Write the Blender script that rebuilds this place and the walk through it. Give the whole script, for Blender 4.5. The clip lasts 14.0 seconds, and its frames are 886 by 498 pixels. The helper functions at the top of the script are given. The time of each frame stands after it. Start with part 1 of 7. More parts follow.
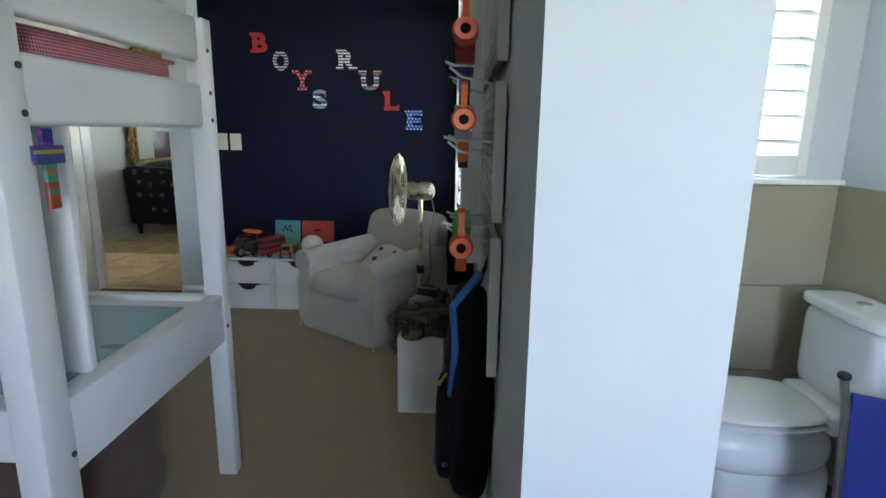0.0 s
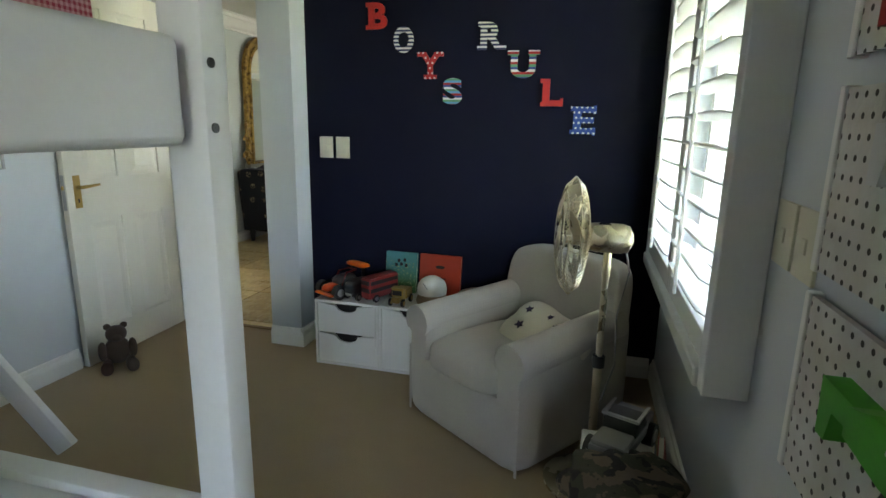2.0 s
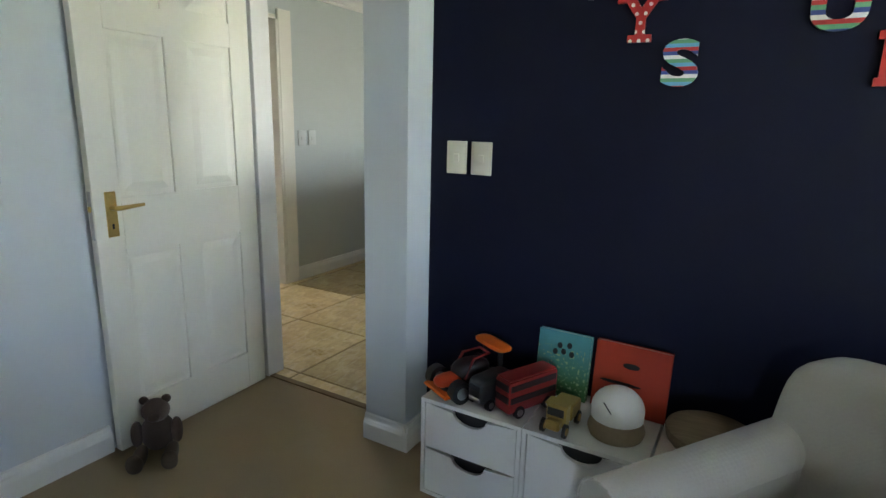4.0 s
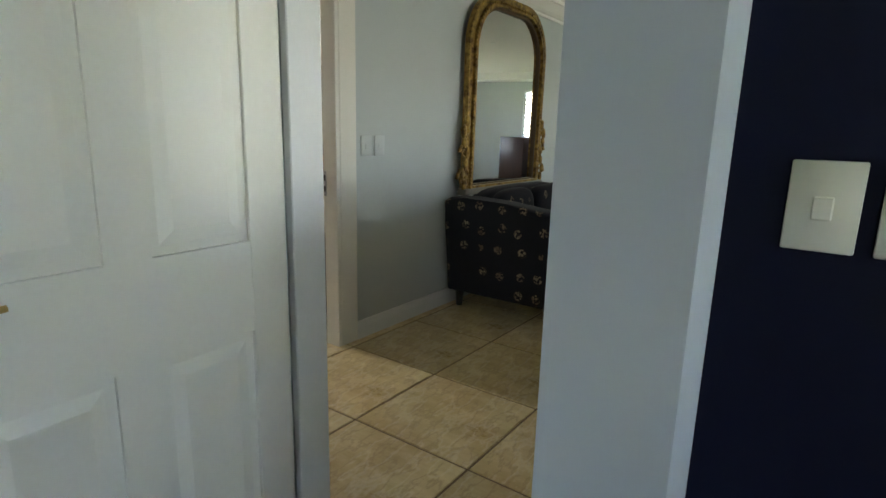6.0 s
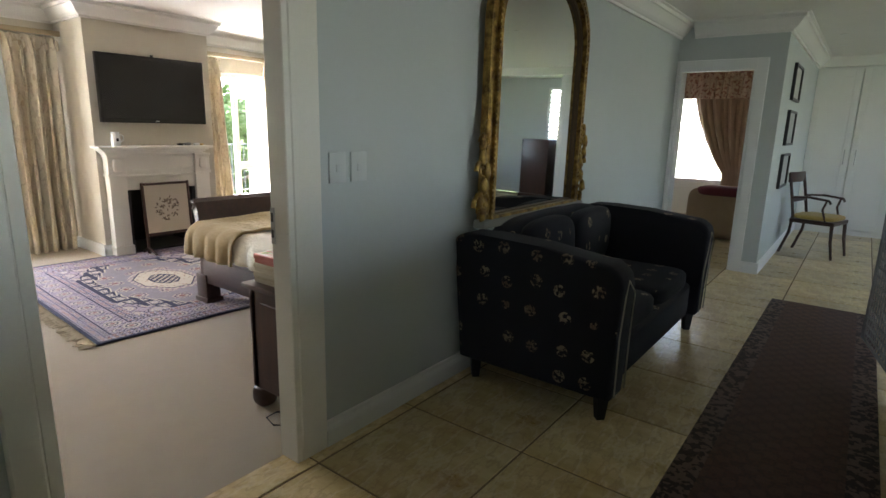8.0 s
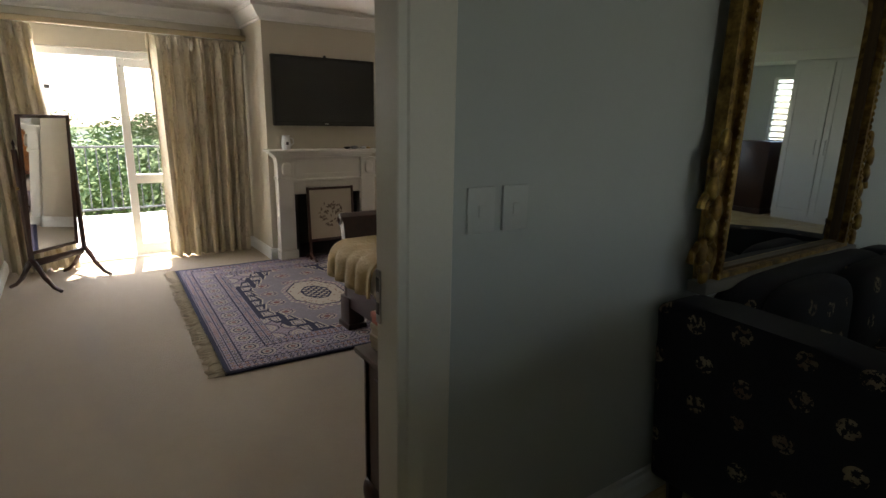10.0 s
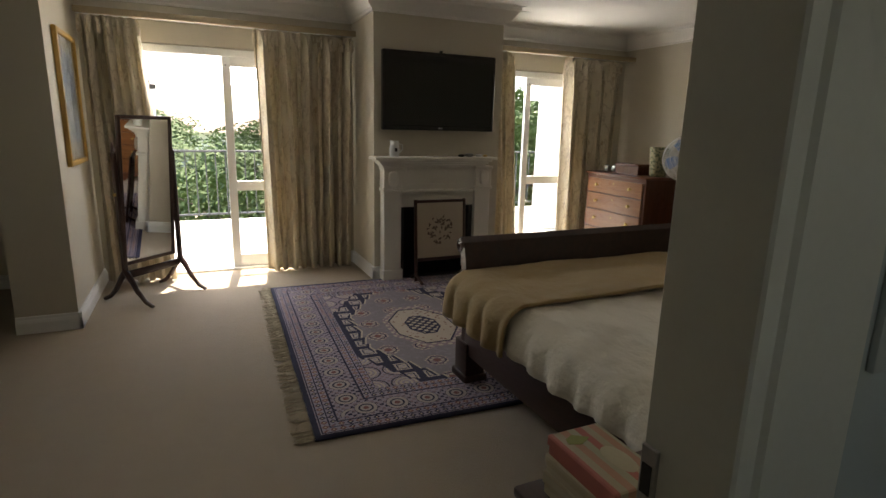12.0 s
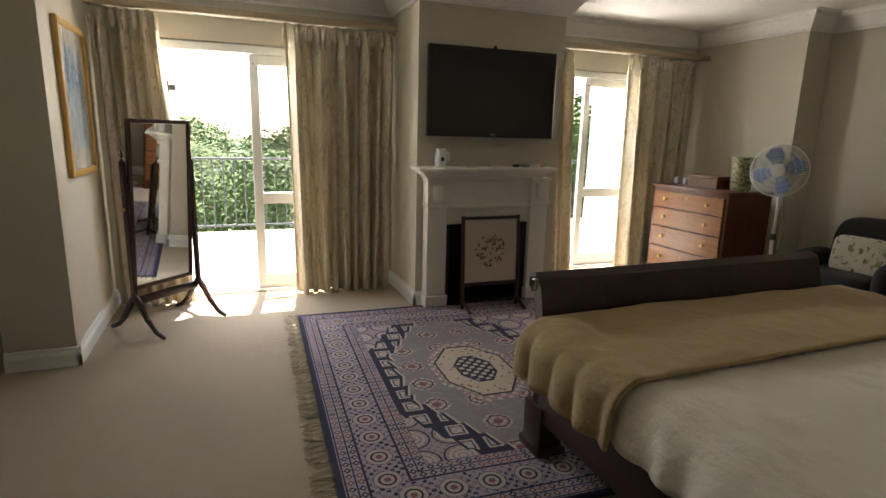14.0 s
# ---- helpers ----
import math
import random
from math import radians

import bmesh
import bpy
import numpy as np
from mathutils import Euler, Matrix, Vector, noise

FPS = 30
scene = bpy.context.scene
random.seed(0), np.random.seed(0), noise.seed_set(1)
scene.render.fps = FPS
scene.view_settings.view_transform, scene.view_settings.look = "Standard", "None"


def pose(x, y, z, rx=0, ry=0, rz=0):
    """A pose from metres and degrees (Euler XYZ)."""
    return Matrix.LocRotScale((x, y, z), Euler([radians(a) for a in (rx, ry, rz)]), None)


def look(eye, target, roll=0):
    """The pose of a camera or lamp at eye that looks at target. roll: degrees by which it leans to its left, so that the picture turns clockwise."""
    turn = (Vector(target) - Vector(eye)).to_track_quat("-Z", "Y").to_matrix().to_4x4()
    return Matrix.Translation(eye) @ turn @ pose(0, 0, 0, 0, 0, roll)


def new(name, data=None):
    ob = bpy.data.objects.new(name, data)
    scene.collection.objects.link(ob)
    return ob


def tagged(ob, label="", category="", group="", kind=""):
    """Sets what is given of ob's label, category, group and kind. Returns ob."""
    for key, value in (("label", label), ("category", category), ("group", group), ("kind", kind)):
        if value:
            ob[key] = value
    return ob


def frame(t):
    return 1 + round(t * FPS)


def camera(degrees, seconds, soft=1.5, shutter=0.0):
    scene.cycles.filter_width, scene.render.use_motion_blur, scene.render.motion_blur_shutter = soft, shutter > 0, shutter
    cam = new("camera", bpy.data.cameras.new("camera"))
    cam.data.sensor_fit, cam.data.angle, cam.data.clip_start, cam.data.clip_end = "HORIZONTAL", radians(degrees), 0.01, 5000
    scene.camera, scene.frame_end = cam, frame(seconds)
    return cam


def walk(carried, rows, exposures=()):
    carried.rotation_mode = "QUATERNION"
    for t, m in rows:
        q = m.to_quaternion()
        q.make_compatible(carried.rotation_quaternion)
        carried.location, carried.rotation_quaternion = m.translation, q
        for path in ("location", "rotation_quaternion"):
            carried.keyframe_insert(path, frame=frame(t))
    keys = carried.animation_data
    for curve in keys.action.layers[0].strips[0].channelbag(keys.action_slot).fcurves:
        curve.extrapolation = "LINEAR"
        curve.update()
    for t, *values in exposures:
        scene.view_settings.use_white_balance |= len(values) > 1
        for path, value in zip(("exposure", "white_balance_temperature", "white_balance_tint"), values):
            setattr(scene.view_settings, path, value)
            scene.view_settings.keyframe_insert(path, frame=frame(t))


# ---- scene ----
cam = camera(78.2, 14.0)
PATH = [
    (0, (0.137, 0.265, 1.303), (0.071, 2.218, 0.877), 0.8),
    (0.5, (0.034, 0.551, 1.314), (-0.169, 2.494, 0.886), 1.2),
    (1, (-0.031, 0.855, 1.332), (-0.35, 2.781, 0.896), 0.8),
    (1.5, (-0.104, 1.152, 1.331), (-0.501, 3.063, 0.893), 1.0),
    (2, (-0.188, 1.426, 1.334), (-0.681, 3.313, 0.891), 1.1),
    (2.2, (-0.223, 1.535, 1.32), (-0.757, 3.418, 0.908), 1.6),
    (2.5, (-0.324, 1.697, 1.328), (-0.885, 3.564, 0.885), 1.3),
    (3, (-0.416, 1.993, 1.329), (-1.087, 3.823, 0.88), 1.2),
    (3.5, (-0.516, 2.286, 1.332), (-1.357, 4.044, 0.879), 1.3),
    (4, (-0.677, 2.551, 1.316), (-1.646, 4.243, 0.871), 1.4),
    (4.2, (-0.758, 2.658, 1.315), (-1.772, 4.324, 0.874), 1.6),
    (6.5, (-1.892, 3.751, 1.279), (-3.025, 5.343, 0.855), 1.5),
    (7, (-2.057, 3.998, 1.283), (-3.186, 5.595, 0.866), 1.6),
    (7.2, (-2.112, 4.085, 1.295), (-3.243, 5.68, 0.874), 1.5),
    (9.3, (-2.619, 4.92, 1.373), (-4.046, 6.249, 0.928), 1.0),
    (9.5, (-2.688, 4.977, 1.367), (-4.17, 6.244, 0.92), 0.8),
    (10, (-2.862, 5.047, 1.405), (-4.469, 6.144, 0.945), 1.1),
    (10.5, (-3.066, 5.097, 1.382), (-4.76, 6.059, 0.93), 1.1),
    (11, (-3.271, 5.124, 1.393), (-4.994, 6.033, 0.941), 1.2),
    (11.5, (-3.478, 5.182, 1.377), (-5.223, 6.053, 0.933), 1.3),
    (12, (-3.653, 5.233, 1.364), (-5.429, 6.04, 0.925), 1.4),
    (12.5, (-3.837, 5.257, 1.381), (-5.629, 6.027, 0.941), 1.4),
    (13, (-3.992, 5.282, 1.38), (-5.794, 6.029, 0.941), 1.5),
    (13.5, (-4.148, 5.304, 1.367), (-5.959, 6.039, 0.941), 1.5),
    (14, (-4.291, 5.332, 1.353), (-6.113, 6.042, 0.935), 1.5),
]
walk(cam, [(t, look(eye, target, lean)) for t, eye, target, lean in PATH],
     exposures=[(0.0, 5.15, 6600, 14), (0.6, 5.2, 7300, 12), (2.2, 5.1, 7300, 12), (3.0, 5.05, 7100, 13), (4.0, 5.1, 6900, 14), (6.3, 4.6, 6700, 13), (7.2, 4.5, 6400, 13), (9.4, 3.2, 6850, 12), (10.6, 2.4, 7050, 12), (11.5, 2.2, 7150, 11), (12.5, 2.05, 7200, 11), (13.0, 1.95, 7200, 11), (14.0, 2.6, 7150, 11)])

# ---- world, sun, large lights ----
world = bpy.data.worlds.new("world")
scene.world = world
world.use_nodes = True
wn = world.node_tree
sky = wn.nodes.new("ShaderNodeTexSky")
sky.sky_type = "NISHITA"
sky.sun_disc = False
sky.sun_elevation, sky.sun_rotation = radians(66), radians(270)
wn.links.new(sky.outputs[0], wn.nodes["Background"].inputs[0])
wn.nodes["Background"].inputs[1].default_value = 0.15

sun_data = bpy.data.lights.new("sun", "SUN")
sun_data.energy, sun_data.angle, sun_data.color = 4.5, radians(0.6), (1.0, 0.95, 0.88)
sun = new("sun", sun_data)
sun.matrix_basis = look((-3.6, 0.5, 10.0), (0, 0, 0))


def window_light(name, eye, target, width, height, watts, colour=(0.92, 0.96, 1.0)):
    """Daylight standing in a window's opening."""
    data = bpy.data.lights.new(name, "AREA")
    data.shape, data.size, data.size_y = "RECTANGLE", width, height
    data.energy, data.color = watts, colour
    ob = new(name, data)
    ob.matrix_basis = look(eye, target)
    return ob


window_light("daylight_boys_window", (0.62, 3.45, 1.4), (-2, 3.45, 1.2), 1.5, 1.5, 0.3, (1.0, 0.98, 0.90))
window_light("daylight_bathroom_window", (1.1, 2.82, 1.72), (1.1, 0, 1.2), 0.65, 1.1, 0.26, (0.8, 0.9, 1.0))
window_light("daylight_bathroom_south", (0.85, -1.28, 1.5), (0.8, 2, 1.2), 0.7, 1.1, 0.55, (0.80, 0.85, 1.0))
# the next two lamps stand in assumed windows on the unseen stair side
window_light("daylight_stair_window", (1.52, 6.4, 1.6), (-3.9, 6.6, 1.1), 1.5, 1.2, 3.6, (0.94, 0.99, 0.99))
window_light("daylight_landing_window", (1.52, 11.8, 1.5), (-3, 12, 1.0), 1.5, 1.3, 1.3, (0.94, 1.0, 0.98))
window_light("daylight_far_room", (-4.6, 14.57, 1.35), (-3.9, 10, 0.9), 1.3, 1.6, 1.6, (1.0, 0.98, 0.94))
# fill strips added under the door heads to brighten the bedroom beyond the sky's light
window_light("fill_strip_bedroom_door", (-9.045, 5.31, 1.78), (-5.0, 6.0, 0.6), 1.05, 0.22, 4.5, (1.0, 0.98, 0.95))
window_light("fill_strip_bedroom_door_beyond", (-9.045, 8.62, 1.78), (-5.0, 8.0, 0.6), 0.9, 0.22, 3.5, (1.0, 0.98, 0.95))

# ---- materials ----


class V:
    """A value in a node tree, with arithmetic."""

    def __init__(self, nt, s):
        self.nt, self.s = nt, s

    def op(self, kind, *others, clamp=False):
        n = self.nt.nodes.new("ShaderNodeMath")
        n.operation, n.use_clamp = kind, clamp
        for slot, o in zip(n.inputs, (self, *others)):
            if isinstance(o, V):
                self.nt.links.new(o.s, slot)
            else:
                slot.default_value = o
        return V(self.nt, n.outputs[0])

    def __add__(self, o): return self.op("ADD", o)
    def __sub__(self, o): return self.op("SUBTRACT", o)
    def __mul__(self, o): return self.op("MULTIPLY", o)
    def __truediv__(self, o): return self.op("DIVIDE", o)
    def lt(self, o): return self.op("LESS_THAN", o)
    def gt(self, o): return self.op("GREATER_THAN", o)
    def abs(self): return self.op("ABSOLUTE")
    def sin(self): return self.op("SINE")
    def frac(self): return self.op("FRACT")
    def min(self, o): return self.op("MINIMUM", o)
    def max(self, o): return self.op("MAXIMUM", o)
    def between(self, a, b): return self.gt(a) * self.lt(b)


class Shade:
    """A principled material under construction."""

    def __init__(self, name, rough=0.6, metal=0.0):
        self.m = bpy.data.materials.new(name)
        self.m.use_nodes = True
        self.nt = self.m.node_tree
        self.b = self.nt.nodes["Principled BSDF"]
        self.b.inputs["Roughness"].default_value = rough
        self.b.inputs["Metallic"].default_value = metal
        self.tc = self.nt.nodes.new("ShaderNodeTexCoord")

    def xyz(self):
        n = self.nt.nodes.new("ShaderNodeSeparateXYZ")
        self.nt.links.new(self.tc.outputs["Object"], n.inputs[0])
        return [V(self.nt, s) for s in n.outputs]

    def noise(self, scale, detail=3.0, stretch=None, rough=0.55):
        n = self.nt.nodes.new("ShaderNodeTexNoise")
        n.inputs["Scale"].default_value, n.inputs["Detail"].default_value = scale, detail
        n.inputs["Roughness"].default_value = rough
        self.nt.links.new(self.mapped(stretch), n.inputs["Vector"])
        return V(self.nt, n.outputs["Fac"])

    def cells(self, scale, feature="F1", stretch=None, jitter=1.0):
        n = self.nt.nodes.new("ShaderNodeTexVoronoi")
        n.feature = feature
        n.inputs["Scale"].default_value, n.inputs["Randomness"].default_value = scale, jitter
        self.nt.links.new(self.mapped(stretch), n.inputs["Vector"])
        return V(self.nt, n.outputs["Distance"])

    def mapped(self, stretch):
        if stretch is None:
            return self.tc.outputs["Object"]
        n = self.nt.nodes.new("ShaderNodeMapping")
        n.inputs["Scale"].default_value = stretch
        self.nt.links.new(self.tc.outputs["Object"], n.inputs[0])
        return n.outputs[0]

    def random(self):
        return V(self.nt, self.nt.nodes.new("ShaderNodeObjectInfo").outputs["Random"])

    def island(self):
        return V(self.nt, self.nt.nodes.new("ShaderNodeNewGeometry").outputs["Random Per Island"])

    def mix(self, fac, a, b):
        n = self.nt.nodes.new("ShaderNodeMix")
        n.data_type = "RGBA"
        for slot, o in ((n.inputs[0], fac), (n.inputs[6], a), (n.inputs[7], b)):
            if isinstance(o, V):
                self.nt.links.new(o.s, slot)
            elif isinstance(o, (tuple, list)):
                slot.default_value = (*o[:3], 1)
            else:
                slot.default_value = o
        return V(self.nt, n.outputs[2])

    def tint(self, colour, amount, by):
        """colour made lighter and darker by up to amount, as by runs from 0 to 1."""
        n = self.nt.nodes.new("ShaderNodeHueSaturation")
        if isinstance(colour, V):
            self.nt.links.new(colour.s, n.inputs["Color"])
        else:
            n.inputs["Color"].default_value = (*colour, 1)
        self.nt.links.new((by * (2 * amount) + (1 - amount)).s, n.inputs["Value"])
        return V(self.nt, n.outputs[0])

    def base(self, colour):
        if isinstance(colour, V):
            self.nt.links.new(colour.s, self.b.inputs["Base Color"])
        else:
            self.b.inputs["Base Color"].default_value = (*colour, 1)
        return self

    def rough(self, v):
        self.nt.links.new(v.s, self.b.inputs["Roughness"])
        return self

    def bump(self, height, strength=0.2, distance=0.01):
        n = self.nt.nodes.new("ShaderNodeBump")
        n.inputs["Strength"].default_value, n.inputs["Distance"].default_value = strength, distance
        self.nt.links.new(height.s, n.inputs["Height"])
        self.nt.links.new(n.outputs[0], self.b.inputs["Normal"])
        return self


def plain(name, colour, rough=0.55, metal=0.0, coarse=3.0, fine=90.0, vary=0.08, grain=0.12):
    s = Shade(name, rough, metal)
    a, f = s.noise(coarse), s.noise(fine, 2.0)
    s.base(s.tint(s.tint(colour, vary, a), vary * 0.6, f))
    s.rough(a * 0.14 + (rough - 0.07))
    s.bump(f + a * 0.4, grain, 0.003)
    return s.m


def fabric(name, colour, vary=0.12, weave=420.0, rough=0.9, fold=9.0):
    s = Shade(name, rough)
    dark = max(colour) < 0.05
    x, y, z = s.xyz()
    thread = (x * weave).sin() * (z * weave).sin() + (y * weave).sin() * 0.5
    a, f = s.noise(fold, 4.0), s.noise(160, 2.0)
    s.base(s.tint(s.tint(colour, vary, a), vary * 0.8, f))
    s.bump(thread * 0.2 + f * 0.8 + a * 0.8, 0.3, 0.003)
    s.b.inputs["Sheen Weight"].default_value = 0.01 if dark else 0.12
    s.b.inputs["Specular IOR Level"].default_value = 0.2 if dark else 0.4
    return s.m


def timber(name, dark, light, rough=0.35, along="x", scale=1.0):
    s = Shade(name, rough)
    stretch = {"x": (1.2, 14, 14), "y": (14, 1.2, 14), "z": (14, 14, 1.2)}[along]
    g = s.noise(2.2 * scale, 6.0, stretch, 0.62)
    f = s.noise(16 * scale, 3.0, stretch)
    s.base(s.tint(s.mix((g * 1.6 - 0.3).op("MAXIMUM", 0.0, clamp=True), dark, light), 0.14, f))
    s.rough(f * 0.2 + (rough - 0.1))
    s.bump(f, 0.12, 0.002)
    s.b.inputs["Coat Weight"].default_value = 0.05
    return s.m


def glow(name, colour, strength):
    s = Shade(name)
    s.base((0.8, 0.8, 0.8))
    s.b.inputs["Emission Color"].default_value = (*colour, 1)
    s.b.inputs["Emission Strength"].default_value = strength
    return s.m


def clear(name, colour=(1, 1, 1), rough=0.0, ior=1.45):
    s = Shade(name, rough)
    s.base(colour)
    s.b.inputs["Transmission Weight"].default_value = 1.0
    s.b.inputs["IOR"].default_value = ior
    return s.m


def painted_wall(name, colour, rough=0.75, gloss=0.5):
    s = Shade(name, rough)
    s.b.inputs["Specular IOR Level"].default_value = gloss
    a, b, f = s.noise(0.7, 3.0), s.noise(6.0, 4.0), s.noise(140, 2.0)
    s.base(s.tint(s.tint(colour, 0.05, a), 0.03, b))
    s.rough(b * 0.2 + (rough - 0.1))
    s.bump(f * 0.7 + b, 0.12, 0.003)
    return s.m


WALL_BLUE = painted_wall("pale_blue_grey_paint", (0.56, 0.60, 0.63))
WALL_HALL = painted_wall("pale_green_grey_paint", (0.51, 0.55, 0.54))
WALL_BED = painted_wall("warm_stone_paint", (0.53, 0.49, 0.40))
WALL_NAVY = painted_wall("navy_paint", (0.0027, 0.0041, 0.0165), 0.65, 0.2)
CEILING = painted_wall("white_ceiling_paint", (0.80, 0.79, 0.76))
WHITE = plain("white_gloss_paint", (0.78, 0.78, 0.76), 0.32, coarse=2.0, vary=0.04, grain=0.05)
TRIM = plain("white_trim_paint", (0.76, 0.77, 0.76), 0.35, vary=0.05, grain=0.06)
BED_WHITE = plain("white_satin_bed_paint", (0.74, 0.75, 0.76), 0.3, coarse=1.5, vary=0.05, grain=0.05)
CREAM = plain("cream_paint", (0.76, 0.74, 0.67), 0.4, vary=0.05, grain=0.06)
DOOR_CREAM = plain("ivory_door_paint", (0.72, 0.70, 0.62), 0.4, coarse=1.5, vary=0.05, grain=0.05)
BRASS = plain("aged_brass", (0.55, 0.38, 0.14), 0.32, 1.0, coarse=20, vary=0.2)
CHROME = plain("brushed_chrome", (0.72, 0.70, 0.66), 0.22, 1.0, coarse=12, vary=0.1)
STEEL = plain("dull_steel", (0.42, 0.42, 0.42), 0.38, 1.0, coarse=30, vary=0.2)
NICKEL = plain("champagne_metal", (0.62, 0.56, 0.42), 0.28, 1.0, coarse=10, vary=0.12)
BLACK = plain("black_plastic", (0.012, 0.012, 0.014), 0.45, vary=0.2)
IRON = plain("dark_grey_painted_steel", (0.045, 0.048, 0.05), 0.5, vary=0.2)
SWITCH = plain("ivory_switch_plastic", (0.66, 0.64, 0.52), 0.35, vary=0.04, grain=0.03)
SWITCH_W = plain("pale_grey_switch_plastic", (0.55, 0.58, 0.57), 0.35, vary=0.04, grain=0.03)
GLASS = clear("window_glass")
MIRROR = Shade("mirror_silver", 0.02, 1.0).base((0.86, 0.87, 0.86)).m
MAHOGANY = timber("dark_mahogany", (0.018, 0.006, 0.004), (0.055, 0.018, 0.011), 0.38, "x")
MAHOGANY_Z = timber("dark_mahogany_upright", (0.022, 0.008, 0.005), (0.065, 0.022, 0.013), 0.38, "z")
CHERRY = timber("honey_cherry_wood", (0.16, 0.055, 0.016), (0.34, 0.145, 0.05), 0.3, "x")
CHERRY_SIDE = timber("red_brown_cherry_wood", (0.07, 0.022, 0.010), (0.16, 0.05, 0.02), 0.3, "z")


def carpet(name, colour, patch):
    s = Shade(name, 0.95)
    a, b, f, g = s.noise(0.9, 3.0), s.noise(9.0, 4.0), s.noise(230, 3.0), s.cells(330)
    s.base(s.tint(s.tint(s.tint(colour, patch, a), 0.08, b), 0.22, f))
    s.bump(f + g * 0.8 + b * 0.3, 0.55, 0.006)
    s.b.inputs["Sheen Weight"].default_value = 0.2
    return s.m


CARPET_BOYS = carpet("tan_loop_carpet", (0.31, 0.225, 0.125), 0.06)
CARPET_BED = carpet("beige_loop_carpet", (0.40, 0.33, 0.245), 0.07)


def sandstone():
    s = Shade("honed_sandstone", 0.42)
    r = s.random()
    w = s.noise(2.4, 5.0, (1.0, 2.6, 1.0), 0.62)
    v = s.noise(5.5, 6.0, (2.2, 0.8, 1.0))
    f = s.noise(110, 2.0)
    c = s.mix((w * 3.0 - 1.05).op("MAXIMUM", 0.0, clamp=True), (0.47, 0.335, 0.145), (0.71, 0.585, 0.335))
    vein = ((v - 0.5).abs() * -30 + 1).max(0.0)
    c = s.mix(vein * 0.5, c, (0.36, 0.23, 0.12))
    pale = ((s.noise(3.1, 4.0, (2.6, 1.0, 1.0)) - 0.52).abs() * -26 + 1).max(0.0)
    c = s.mix(pale * 0.35, c, (0.80, 0.72, 0.54))
    s.base(s.tint(s.tint(c, 0.18, r), 0.06, f))
    s.rough(w * 0.26 + 0.18)
    s.bump(w + f * 0.3, 0.1, 0.004)
    return s.m


SANDSTONE = sandstone()
GROUT = plain("brown_grout", (0.22, 0.155, 0.095), 0.9, vary=0.2, grain=0.4)


def gingham():
    s = Shade("red_gingham_cotton", 0.9)
    x, y, z = s.xyz()
    a = (y * 130).frac().lt(0.5)
    b = (z * 130).frac().lt(0.5)
    c = s.mix((a + b) * 0.5, (0.62, 0.34, 0.36), (0.34, 0.03, 0.06))
    s.base(s.tint(c, 0.14, s.noise(8)))
    s.bump(s.noise(300), 0.3, 0.002)
    return s.m


def floral_dark():
    s = Shade("black_woven_upholstery_with_gold_sprigs", 0.85)
    d = s.cells(6.6, "F1", None, 0.30)
    petals = s.noise(58, 2.0)
    veins = s.noise(120, 1.0)
    sprig = d.lt(0.215) * (petals - 0.50).gt(0.0) * veins.gt(0.36)
    tone = s.noise(14, 2.0)
    bright = s.mix((tone * 3 - 1).op("MAXIMUM", 0.0, clamp=True), (0.13, 0.085, 0.06), (0.32, 0.27, 0.18))
    s.base(s.mix(sprig, s.tint((0.006, 0.006, 0.013), 0.3, s.noise(7)), bright))
    s.bump(s.noise(260) + sprig * 0.6, 0.3, 0.003)
    s.b.inputs["Sheen Weight"].default_value = 0.02
    return s.m


def curtain_cloth():
    s = Shade("ivory_damask_curtain_cloth", 0.8)
    x, y, z = s.xyz()
    m = s.noise(6.0, 4.0, (1, 1, 0.55))
    twig = (s.noise(9.0, 5.0, (1.0, 1.0, 0.45)) - 0.52).abs().lt(0.02)
    dot = s.cells(5.0, "F1", (1, 1, 0.6)).lt(0.10)
    c = s.mix((m * 2.4 - 0.7).op("MAXIMUM", 0.0, clamp=True), (0.60, 0.53, 0.39), (0.74, 0.68, 0.55))
    c = s.mix(twig * 0.35, c, (0.30, 0.22, 0.14))
    c = s.mix(dot * 0.5, c, (0.36, 0.24, 0.14))
    s.base(s.tint(c, 0.06, s.noise(150)))
    s.bump(s.noise(320) * 0.5 + m, 0.2, 0.003)
    t = s.nt.nodes.new("ShaderNodeBsdfTranslucent")
    s.nt.links.new(c.s, t.inputs[0])
    mx = s.nt.nodes.new("ShaderNodeMixShader")
    mx.inputs[0].default_value = 0.16
    s.nt.links.new(s.b.outputs[0], mx.inputs[1])
    s.nt.links.new(t.outputs[0], mx.inputs[2])
    s.nt.links.new(mx.outputs[0], s.nt.nodes["Material Output"].inputs[0])
    return s.m


GINGHAM, FLORAL, CURTAIN = gingham(), floral_dark(), curtain_cloth()


def stripes(name, colours, period, axis=2):
    s = Shade(name, 0.5)
    v = (s.xyz()[axis] / period).frac()
    c = colours[0]
    for i in range(1, len(colours)):
        c = s.mix(v.gt(i / len(colours)), c, colours[i])
    s.base(s.tint(c, 0.06, s.noise(60)))
    return s.m


def dots(name, ground, spot, size, radius):
    s = Shade(name, 0.5)
    x, y, z = s.xyz()
    row = (z / size).op("FLOOR")
    u = ((x / size) + row * 0.5).frac() - 0.5
    w = (z / size).frac() - 0.5
    s.base(s.mix((u * u + w * w).lt(radius * radius), s.tint(ground, 0.06, s.noise(50)), spot))
    return s.m


